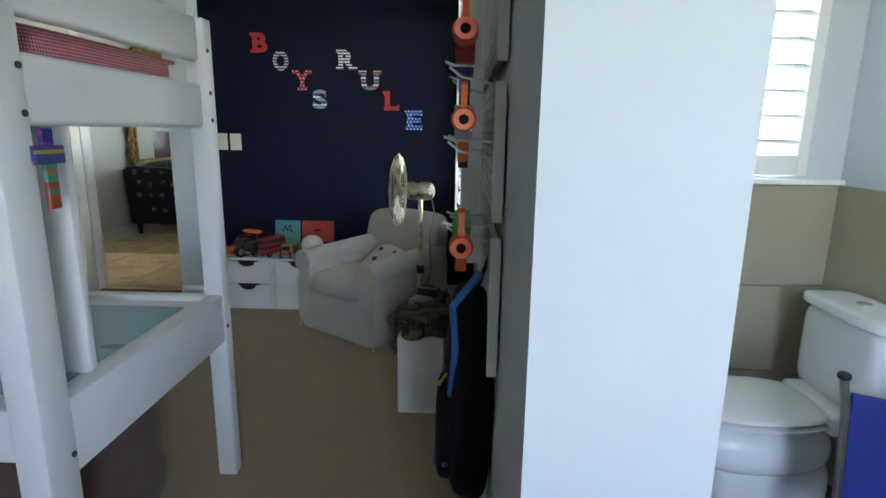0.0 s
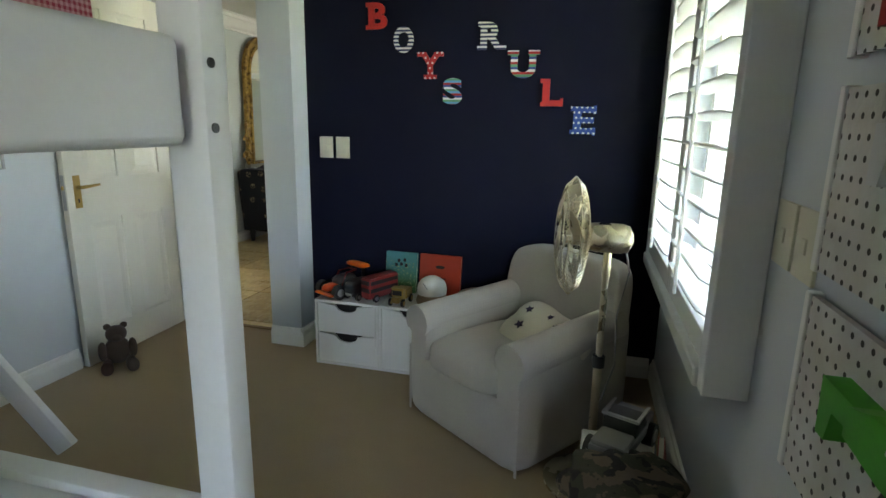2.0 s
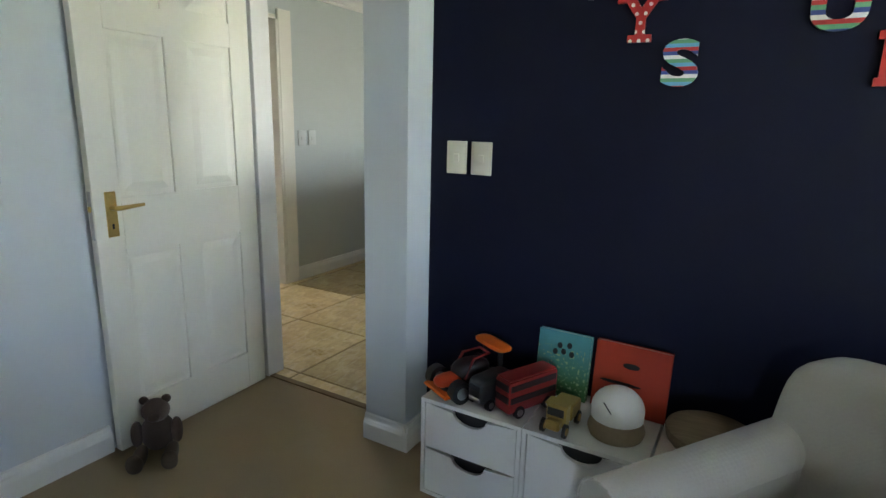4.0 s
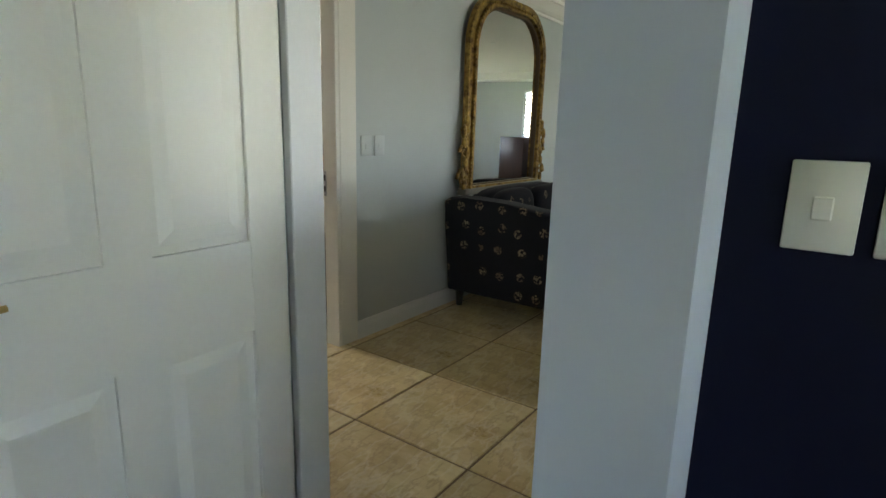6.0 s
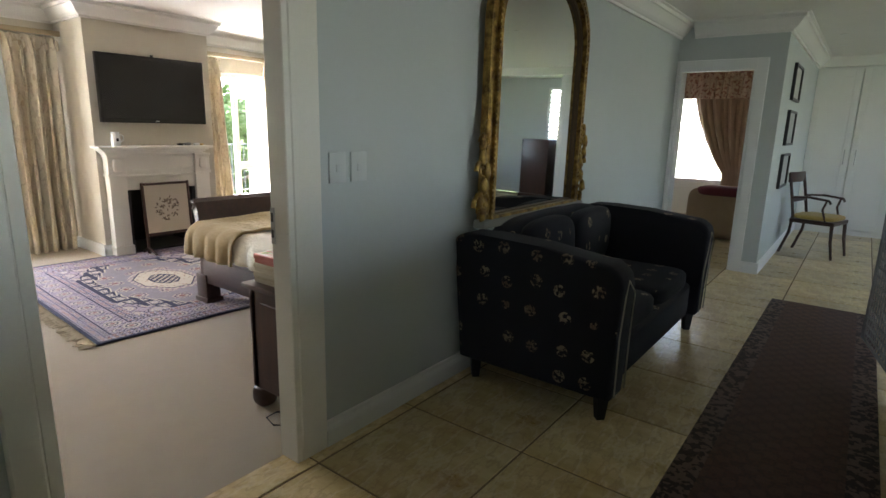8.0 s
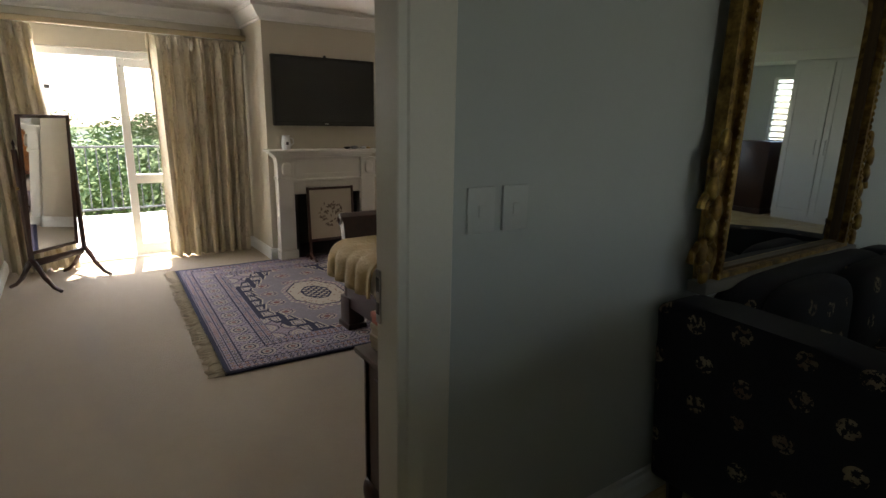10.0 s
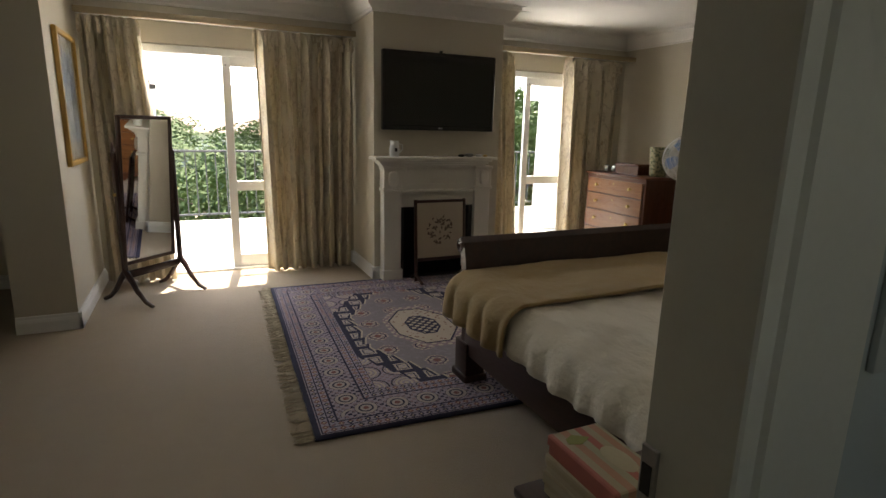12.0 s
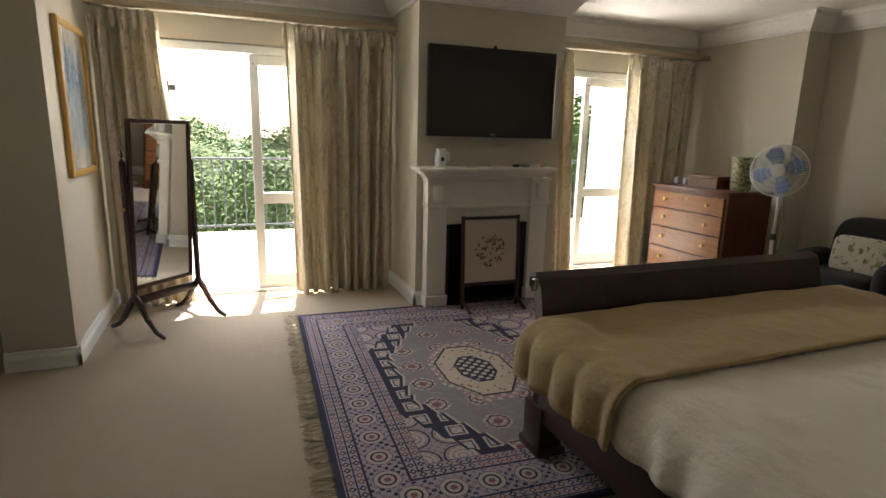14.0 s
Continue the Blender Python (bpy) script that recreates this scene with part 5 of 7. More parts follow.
fr = thing("small_picture", "small picture in a thin silver frame", "picture", pose(-2.80, 3.27, 1.16, 0, 0, 90) @ Matrix.Diagonal((1, 1, 0.52, 1)))
bm = bx(box(-0.09, -0.078, -0.015, 0, -0.12, 0.12, 0.002), 0.078, 0.09, -0.015, 0, -0.12, 0.12, 0.002)
bx(bm, -0.078, 0.078, -0.015, 0, -0.12, -0.108, 0.002)
bx(bm, -0.078, 0.078, -0.015, 0, 0.108, 0.12, 0.002)
part("picture_frame", bm, STEEL, fr)
part("print", box(-0.078, 0.078, -0.006, -0.002, -0.108, 0.108), plain("pale_print", (0.5, 0.52, 0.5), 0.6), fr)

# bathroom
CERAMIC = plain("white_ceramic", (0.78, 0.79, 0.79), 0.12, vary=0.02, grain=0.01)
DADO = plain("olive_beige_wall_tile", (0.34, 0.31, 0.22), 0.3, coarse=4, vary=0.08)
setting("dado_bathroom_east", box(1.56, 1.575, -1.4, 2.385, 0, 1.12, 0.002), DADO, "olive-beige wall tiles", "wall tiles")
dn = thing("dado_bathroom_north", "olive-beige wall tiles below the window", "wall tiles", kind="structure")
for x0, x1 in ((0.522, 0.87), (0.874, 1.22), (1.224, 1.573)):
    for z0, z1 in ((0.0, 0.36), (0.364, 0.72), (0.724, 1.12)):
        part("tile", box(x0, x1, 2.385, 2.4, z0, z1, 0.002), DADO, dn)
setting("dado_cap", box(0.522, 1.575, 2.37, 2.4, 1.12, 1.14, 0.003), TRIM, "white trim over the bathroom tiles", "trim")
shutter("white louvred bathroom shutter", pose(0.76, 2.375, 0, 0, 0, 0), 0.66, 1.155, 2.28, 11, -18)
wc = thing("toilet", "white close-coupled toilet against the bathroom wall", "toilet", pose(1.56, 2.02, 0, 0, 0, 90))
part("cistern", blob(bmesh.new(), (0, 0.095, 0.57), (0.19, 0.085, 0.155), 7, 10), CERAMIC, wc)
part("cistern_lid", blob(bmesh.new(), (0, 0.10, 0.74), (0.20, 0.095, 0.022), 6, 8), CERAMIC, wc)
part("flush_button", rod(bmesh.new(), (0, 0.10, 0.76), (0, 0.10, 0.768), 0.022, n=20), CHROME, wc)
bm = blob(bmesh.new(), (0, 0.42, 0.29), (0.175, 0.25, 0.10), 2.6, 12)
blob(bm, (0, 0.36, 0.13), (0.12, 0.20, 0.13), 4, 10)
part("bowl", bm, CERAMIC, wc)
part("seat", blob(bmesh.new(), (0, 0.43, 0.395), (0.185, 0.245, 0.012), 2.6, 12), CERAMIC, wc)
part("seat_lid", blob(bmesh.new(), (0, 0.43, 0.417), (0.18, 0.24, 0.013), 2.6, 12), CERAMIC, wc)
part("hinge", box(-0.09, 0.09, 0.185, 0.21, 0.385, 0.425, 0.006, 2), CERAMIC, wc)
part("pan_shelf", box(-0.15, 0.15, 0.02, 0.24, 0.36, 0.435, 0.02, 3), CERAMIC, wc)
seat = thing("bath_seat", "blue fabric child's seat on a grey metal frame", "child seat", pose(0.235, 0.28, 0))
bm = bmesh.new()
prism(bm, [(0.76, 0.66), (1.08, 0.60), (1.08, 0.22), (0.78, 0.26)], 0.012, Matrix(((1, 0, 0, 0.15), (0, 0, 1, 1.30), (0, 1, 0, 0), (0, 0, 0, 1))))
part("fabric_panel", bm, fabric("royal_blue_cloth", (0.018, 0.03, 0.22), 0.15), seat)
part("tube", sweep(bmesh.new(), [(0.885, 1.31, 0.70), (0.905, 1.31, 0.60), (0.93, 1.31, 0.25), (0.93, 1.31, 0.0)], 0.011, 8), STEEL, seat)
part("tube", sweep(bmesh.new(), [(1.20, 1.31, 0.64), (1.20, 1.31, 0.3), (1.20, 1.31, 0.0)], 0.011, 8), STEEL, seat)
part("knob", blob(bmesh.new(), (0.885, 1.31, 0.705), (0.016, 0.016, 0.012), 2.2, 5), BLACK, seat)
solo("toilet_brush", lathe(bmesh.new(), [(0.055, 0), (0.06, 0.02), (0.05, 0.25), (0.02, 0.26), (0.012, 0.55), (0.016, 0.6)], 18), timber("brown_wood_brush", (0.07, 0.03, 0.015), (0.16, 0.07, 0.03), 0.5, "z"), "dark brown toilet brush in its holder", "toilet brush", m=pose(1.0, 2.30, 0))

# ---- landing ----
# two-seat sofa
sofa = thing("sofa", "black two-seat sofa with gold floral sprigs against the landing wall", "sofa")
X0, X1, Y0, Y1 = -3.925, -3.055, 6.71, 8.46
part("seat_base", blob(bmesh.new(), ((X0 + X1) / 2 - 0.01, (Y0 + Y1) / 2, 0.245), (0.40, 0.79, 0.115), 14, 10), FLORAL, sofa)
for y0, y1 in ((Y0 + 0.17, (Y0 + Y1) / 2), ((Y0 + Y1) / 2, Y1 - 0.17)):
    part("seat_cushion", blob(bmesh.new(), (-3.46, (y0 + y1) / 2, 0.40), (0.35, (y1 - y0) / 2 - 0.003, 0.065), 6, 10, lump=0.02), FLORAL, sofa)
for y0, y1, sg in ((Y0, Y0 + 0.17, -1), (Y1 - 0.17, Y1, 1)):
    bm = bmesh.new()
    prof = [(X1, 0.13), (X1 + 0.005, 0.45), (X1 + 0.02, 0.68), (X1 + 0.005, 0.74), (X1 - 0.05, 0.78), (-3.45, 0.815), (-3.75, 0.825), (-3.87, 0.825), (X0 - 0.015, 0.79), (X0, 0.62), (X0 + 0.02, 0.13)]
    prism(bm, [(x, z) for x, z in prof], y1 - y0, Matrix(((1, 0, 0, 0), (0, 0, 1, y0), (0, 1, 0, 0), (0, 0, 0, 1))))
    bmesh.ops.bevel(bm, geom=bm.edges[:], offset=0.022, segments=3, affect="EDGES", profile=0.5)
    for v in bm.verts:
        v.co.y += sg * 0.05 * max(0.0, v.co.z - 0.35)
    a = part("arm", bm, FLORAL, sofa)
    part("piping", sweep(bmesh.new(), [(X1 + 0.012, y0 + 0.02 + sg * 0.0, 0.16), (X1 + 0.014, y0 + 0.018 + sg * 0.004, 0.45), (X1 + 0.026, y0 + 0.024 + sg * 0.012, 0.64), (X1 + 0.016, (y0 + y1) / 2 + sg * 0.016, 0.705), (X1 + 0.026, y1 - 0.024 + sg * 0.014, 0.64), (X1 + 0.014, y1 - 0.018, 0.45), (X1 + 0.012, y1 - 0.02, 0.16)], 0.004, 6), plain("cream_cord", (0.34, 0.31, 0.24), 0.8), a, "cream piping")
bm = bmesh.new()
blob(bm, (-3.83, (Y0 + Y1) / 2, 0.575), (0.095, 0.68, 0.285), 5, 12, lump=0.03)
part("backrest", bm, FLORAL, sofa)
for y in (7.30, 7.90):
    part("back_cushion", blob(bmesh.new(), (-3.70, y, 0.655), (0.075, 0.29, 0.20), 3.5, 10, m=None, lump=0.06), FLORAL, sofa)
for x in (X1 - 0.07, X0 + 0.08):
    for y in (Y0 + 0.085, Y1 - 0.085):
        part("leg", rod(bmesh.new(), (x, y, 0), (x, y, 0.135), 0.027, 0.042, 4), BLACK, sofa, "dark tapered wooden leg", smooth=False)


# gilded mirror
def gilt_shade():
    s = Shade("worn_gilt", 0.4, 0.85)
    n, f = s.noise(24, 4.0), s.noise(120, 2.0)
    s.base(s.mix((n * 2.6 - 0.9).op("MAXIMUM", 0.0, clamp=True), (0.10, 0.055, 0.018), (0.46, 0.30, 0.09)))
    s.rough(f * 0.3 + 0.28)
    s.bump(n + f * 0.5, 0.5, 0.006)
    return s.m


GILT = gilt_shade()
gm = thing("wall_mirror", "large arched mirror in a carved gilt frame above the sofa", "mirror", pose(-3.925, 7.475, 0.84, 0, 0, 90) @ pose(0, 0, 0, 0.5))
W2, HT, CR = 0.605, 1.43, 0.38


def arch(inset, steps=10):
    w, h, r = W2 - inset, HT - inset, CR - inset * 0.6
    pts = [(-w, inset * 0.5), (-w, h - r)]
    pts += [(-w + r - r * math.cos(a), h - r + r * math.sin(a)) for a in (k * math.pi / 2 / steps for k in range(1, steps + 1))]
    pts += [(w - r + r * math.sin(a), h - r + r * math.cos(a)) for a in (k * math.pi / 2 / steps for k in range(steps + 1))]
    return pts + [(w, inset * 0.5)]


def arch_ring(a, b, y0, y1):
    bm = bmesh.new()
    A, B = arch(a), arch(b)
    rows = [[bm.verts.new((x, y, z)) for x, z in pts] for pts, y in ((A, y0), (A, y1), (B, y1), (B, y0))]
    k = len(A)
    for i in range(k):
        for r in range(4):
            u, w = rows[r], rows[(r + 1) % 4]
            bm.faces.new((u[i], u[(i + 1) % k], w[(i + 1) % k], w[i]))
    return bm


part("outer_moulding", arch_ring(0.0, 0.055, -0.045, 0.0), GILT, gm)
part("inner_moulding", arch_ring(0.05, 0.085, -0.062, -0.004), GILT, gm)
part("sight_edge", arch_ring(0.082, 0.105, -0.035, -0.004), plain("dark_bronze", (0.09, 0.055, 0.025), 0.5, 0.5), gm)
bm = bmesh.new()
prism(bm, arch(0.095), 0.006, pose(0, -0.018, 0, 90) @ Matrix.Diagonal((1, 1, -1, 1)))
part("mirror_glass", bm, MIRROR, gm, "silvered mirror glass", smooth=False)
part("backing", prism(bmesh.new(), arch(0.02), 0.008, pose(0, -0.003, 0, 90)), plain("backing_board", (0.12, 0.08, 0.05), 0.8), gm, smooth=False)
beads = arch(0.058, 18)
bm = bmesh.new()
acc = 0.0
for (xa, za), (xb, zb) in zip(beads, beads[1:]):
    ln = math.hypot(xb - xa, zb - za)
    steps = max(1, int(ln / 0.028))
    for k in range(steps):
        f = k / steps
        blob(bm, (xa + (xb - xa) * f, -0.062, za + (zb - za) * f), (0.010, 0.008, 0.012), 2, 2)
part("bead_moulding", bm, GILT, gm, "row of small gilt beads")
for sx in (-1, 1):
    for cx, cz, r0, turns in ((0.015, 0.10, 0.085, 1.6), (0.02, 0.29, 0.06, 1.4), (0.01, 0.44, 0.042, 1.3)):
        pts = []
        for k in range(22):
            a = turns * 2 * math.pi * k / 21
            r = r0 * (1 - 0.82 * k / 21)
            pts.append((sx * (W2 + cx + r * math.cos(a)), -0.04, cz + r * math.sin(a)))
        part("scroll_carving", sweep(bmesh.new(), pts, [0.015 * (1 - 0.5 * k / 21) for k in range(22)], 6), GILT, gm, "carved gilt scroll")
    bm = bmesh.new()
    for k in range(7):
        blob(bm, (sx * (W2 + 0.02 + 0.03 * math.sin(k * 1.7)), -0.05, 0.06 + k * 0.075), (0.024, 0.016, 0.045), 2.2, 4, lump=0.3, freq=30)
    part("leaf_carving", bm, GILT, gm, "carved gilt leaves")
part("base_ledge", box(-W2 - 0.03, W2 + 0.03, -0.075, 0.0, -0.02, 0.025, 0.005, 2), plain("grey_stone_paint", (0.20, 0.19, 0.17), 0.6, vary=0.15), gm)


def runner_shade():
    s = Shade("brown_patterned_wool", 0.95)
    x, y, z = s.xyz()
    e = x.abs() * -1 + 0.345
    n = s.noise(60, 2.0).gt(0.5)
    k = ((x * 60).sin() * (y * 60).sin()).gt(0.1)
    c = s.mix(n * 0.6, (0.105, 0.055, 0.040), (0.060, 0.040, 0.034))
    c = s.mix(k * 0.4, c, (0.15, 0.085, 0.06))
    c = s.mix(e.lt(0.11), c, s.mix(s.noise(34, 3.0).gt(0.5), (0.045, 0.028, 0.024), (0.17, 0.11, 0.085)))
    s.base(s.tint(c, 0.2, s.noise(250)))
    s.bump(s.noise(300), 0.6, 0.005)
    return s.m


solo("runner_rug", box(-0.345, 0.345, -1.81, 1.81, 0.001, 0.012, 0.003), runner_shade(), "long dark brown patterned runner on the tiles", "rug", m=pose(-2.40, 7.81, 0, 0, 0, 0))

# stair balustrade and gate
PANEL = plain("dark_grey_panel_paint", (0.075, 0.08, 0.078), 0.5, vary=0.1)
bal = thing("balustrade", "dark grey panelled stair balustrade with a pale handrail", "balustrade")
for k in range(3):
    part("panel", box(-1.925, -1.895, 4.515 + k * 1.07, 4.515 + k * 1.07 + 1.06, 0.06, 1.12, 0.004), PANEL, bal)
for y in (4.52, 7.73):
    part("newel_post", box(-1.95, -1.87, y, y + 0.08, 0, 1.17, 0.006, 2), PANEL, bal)
part("handrail", box(-1.965, -1.855, 4.505, 7.83, 1.12, 1.165, 0.012, 3), plain("pale_grey_cap", (0.45, 0.46, 0.45), 0.4), bal, "pale grey handrail")
part("base_rail", box(-1.935, -1.885, 4.60, 7.73, 0.0, 0.06, 0.004), PANEL, bal)
gate = thing("stair_gate", "grey perforated metal stair gate standing open", "stair gate", pose(-1.95, 7.90, 0, 0, 0, 101))
part("gate_frame", sweep(bmesh.new(), [(0, 0, 0.06), (0, 0, 0.98), (0.95, 0, 0.98), (0.95, 0, 0.06)], 0.013, 8, True), GREY_PLASTIC, gate)
bm = bmesh.new()
for i in range(17):
    bx(bm, 0.02 + i * 0.055, 0.036 + i * 0.055, -0.004, 0.004, 0.08, 0.96)
for i in range(16):
    bx(bm, 0.013, 0.94, -0.0025, 0.0025, 0.10 + i * 0.055, 0.116 + i * 0.055)
part("gate_mesh", bm, GREY_PLASTIC, gate, smooth=False)
part("latch", box(-0.02, 0.09, -0.02, 0.02, 0.965, 1.0, 0.005), GREY_PLASTIC, gate)

# built-in cupboards
for k in range(4):
    x0 = -2.995 + k * 0.52
    cup = thing("wardrobe", "tall white built-in wardrobe with panelled doors", "wardrobe", pose(x0, 13.90, 0), "built-in wardrobes")
    part("carcass", box(0, 0.517, 0.02, 0.55, 0.0, 2.28), WHITE, cup)
    d = part("door", box(0.004, 0.513, -0.002, 0.018, 0.08, 2.25, 0.003), WHITE, cup)
    bm = bmesh.new()
    for a, b, lo, hi in ((0.004, 0.085, 0.08, 2.25), (0.432, 0.513, 0.08, 2.25), (0.085, 0.432, 0.08, 0.17), (0.085, 0.432, 2.15, 2.25)):
        bx(bm, a, b, -0.010, -0.001, lo, hi, 0.003)
    part("door_moulding", bm, WHITE, d)
    hx = 0.455 if k % 2 == 0 else 0.062
    part("handle", sweep(bmesh.new(), [(hx, -0.01, 0.98), (hx, -0.04, 0.98), (hx, -0.04, 1.18), (hx, -0.01, 1.18)], 0.006, 6), STEEL, d)
setting("bulkhead_wardrobe", box(-3.0, 1.45, 13.86, 14.45, 2.285, H), CEILING, "white bulkhead over the wardrobes", "bulkhead")

# pictures on the nib wall
for k, z in enumerate((1.89, 1.43, 0.98)):
    p = thing("framed_picture", "small picture in a black frame on the pale wall", "picture", pose(-3.0, 11.46, z, 0, 0, 90) @ Matrix.Diagonal((1.5, 1, 0.95, 1)), "pictures in a column")
    bm = bx(box(-0.22, -0.195, -0.03, 0, -0.19, 0.19, 0.002), 0.195, 0.22, -0.03, 0, -0.19, 0.19, 0.002)
    bx(bm, -0.195, 0.195, -0.03, 0, -0.19, -0.165)
    bx(bm, -0.195, 0.195, -0.03, 0, 0.165, 0.19)
    part("picture_frame", bm, BLACK, p)
    part("print", box(-0.195, 0.195, -0.012, -0.006, -0.165, 0.165), plain("grey_print", (0.42, 0.42, 0.40), 0.5, coarse=12, vary=0.3), p)

# side chair
ch = thing("side_chair", "dark wooden armchair with a yellow seat pad", "chair", pose(-2.62, 12.05, 0, 0, 0, 75))
part("seat", blob(bmesh.new(), (0, 0, 0.445), (0.23, 0.22, 0.028), 5, 8), fabric("mustard_cloth", (0.36, 0.25, 0.08), 0.1), ch, "mustard seat pad")
part("seat_frame", box(-0.235, 0.235, -0.225, 0.225, 0.375, 0.42, 0.006), MAHOGANY, ch)
for sx in (-1, 1):
    part("front_leg", sweep(bmesh.new(), [(sx * 0.21, -0.20, 0.40), (sx * 0.215, -0.215, 0.2), (sx * 0.22, -0.25, 0.0)], [0.02, 0.017, 0.013], 8), MAHOGANY_Z, ch)
    part("back_leg", sweep(bmesh.new(), [(sx * 0.20, 0.30, 0.0), (sx * 0.20, 0.22, 0.25), (sx * 0.20, 0.205, 0.45), (sx * 0.20, 0.25, 0.70), (sx * 0.20, 0.30, 0.93)], 0.017, 8), MAHOGANY_Z, ch)
    part("armrest", sweep(bmesh.new(), [(sx * 0.21, 0.235, 0.66), (sx * 0.225, 0.05, 0.675), (sx * 0.225, -0.14, 0.655), (sx * 0.22, -0.16, 0.62)], 0.014, 8), MAHOGANY, ch)
    part("arm_support", sweep(bmesh.new(), [(sx * 0.22, -0.12, 0.655), (sx * 0.225, -0.09, 0.55), (sx * 0.215, -0.13, 0.42)], 0.012, 8), MAHOGANY_Z, ch)
part("top_rail", box(-0.21, 0.21, 0.278, 0.305, 0.82, 0.94, 0.008, 2), MAHOGANY, ch)
part("splat", box(-0.20, 0.20, 0.225, 0.245, 0.60, 0.65, 0.006, 2), MAHOGANY, ch)

# room beyond
def drape(name, label, x0t, x1t, x0b, x1b, y, z0, z1, cloth, folds, amp, tie=None):
    """A hanging cloth, pleated, that runs from x0t..x1t at its head to x0b..x1b at its hem; tie: (height, x0, x1) where it is gathered."""
    nu, nv = folds * 8, 26
    bm = bmesh.new()
    rows = []
    for j in range(nv + 1):
        f = j / nv
        z = z1 + (z0 - z1) * f
        if tie and z > tie[0]:
            g = (z1 - z) / (z1 - tie[0])
            g = g ** 1.7
            a, b = x0t + (tie[1] - x0t) * g, x1t + (tie[2] - x1t) * g
        elif tie:
            g = min(1.0, (tie[0] - z) / 0.5)
            a, b = tie[1] + (x0b - tie[1]) * g, tie[2] + (x1b - tie[2]) * g
        else:
            a, b = x0t + (x0b - x0t) * f, x1t + (x1b - x1t) * f
        head = min(1.0, f / 0.07)
        row = []
        for i in range(nu + 1):
            u = i / nu
            ph = u * folds * 2 * math.pi
            w = math.sin(ph + 0.6 * math.sin(3.1 * u * folds + f * 1.5)) * (0.45 + 0.55 * head) + 0.35 * head * math.sin(ph * 0.53 + 1.3 + f * 1.2)
            row.append(bm.verts.new((a + (b - a) * u + 0.012 * math.sin(ph * 2 + f * 3) * head, y + amp * w, z + 0.012 * (1 - head) * math.sin(ph))))
        rows.append(row)
    for r, s in zip(rows, rows[1:]):
        for i in range(nu):
            bm.faces.new((r[i], r[i + 1], s[i + 1], s[i]))
    return bm


def solid(ob, thick):
    md = ob.modifiers.new("thickness", "SOLIDIFY")
    md.thickness = thick
    return ob


ROSE = fabric("rose_beige_curtain_cloth", (0.40, 0.26, 0.18), 0.1)
SHEER = clear("sheer_net", (0.95, 0.95, 0.95), 0.9, 1.05)
farc = thing("tied_curtain", "rose-beige curtain tied back beside a bright window", "curtain")
solid(part("drape", drape("drape", "", -4.66, -3.84, -4.12, -3.84, 14.28, 0.03, 2.05, ROSE, 7, 0.035, (0.72, -4.12, -3.86)), ROSE, farc), 0.004)
farc2 = thing("tied_curtain", "rose-beige curtain tied back beside a bright window", "curtain")
solid(part("drape", drape("drape", "", -5.40, -4.84, -5.42, -5.16, 14.28, 0.03, 2.05, ROSE, 6, 0.035, (0.80, -5.42, -5.18)), ROSE, farc2), 0.004)
val = thing("valance", "gathered floral valance over the far window", "valance")
fl = Shade("floral_valance_cloth", 0.9)
fl.base(fl.mix(fl.noise(22, 3.0).gt(0.54), (0.50, 0.36, 0.26), (0.30, 0.14, 0.09)))
solid(part("frill", drape("frill", "", -5.48, -3.80, -5.48, -3.80, 14.20, 1.90, 2.34, fl.m, 18, 0.022), fl.m, val), 0.004)
fw = thing("window_2", "bright window in the room beyond the landing", "window", kind="structure")
bm = bx(box(-5.25, -5.20, 14.48, 14.53, 0.55, 2.10), -4.00, -3.95, 14.48, 14.53, 0.55, 2.10)
bx(bm, -5.20, -4.00, 14.48, 14.53, 0.55, 0.60)
bx(bm, -5.20, -4.00, 14.48, 14.53, 2.05, 2.10)
part("window_frame", bm, WHITE, fw)
part("pane", box(-5.20, -4.00, 14.50, 14.505, 0.60, 2.05), GLASS, fw).visible_shadow = False
sf = thing("couch", "beige couch with a burgundy throw in the far room", "couch", pose(-3.64, 12.56, 0) @ Matrix.Diagonal((0.84, 1, 0.86, 1)))
BEIGE = fabric("beige_upholstery", (0.30, 0.22, 0.15), 0.1)
part("couch_back", blob(bmesh.new(), (0, -0.30, 0.40), (0.55, 0.12, 0.38), 6, 10), BEIGE, sf)
part("couch_seat", blob(bmesh.new(), (0, 0.12, 0.24), (0.55, 0.34, 0.22), 8, 10), BEIGE, sf)
part("throw", blob(bmesh.new(), (0, -0.30, 0.73), (0.42, 0.145, 0.075), 4, 10, lump=0.06), fabric("burgundy_wool", (0.09, 0.012, 0.02), 0.2), sf, "burgundy throw over the back")
part("couch_leg", rod(bmesh.new(), (-0.48, -0.35, 0), (-0.48, -0.35, 0.06), 0.02), BLACK, sf)
part("couch_leg", rod(bmesh.new(), (0.48, -0.35, 0), (0.48, -0.35, 0.06), 0.02), BLACK, sf)

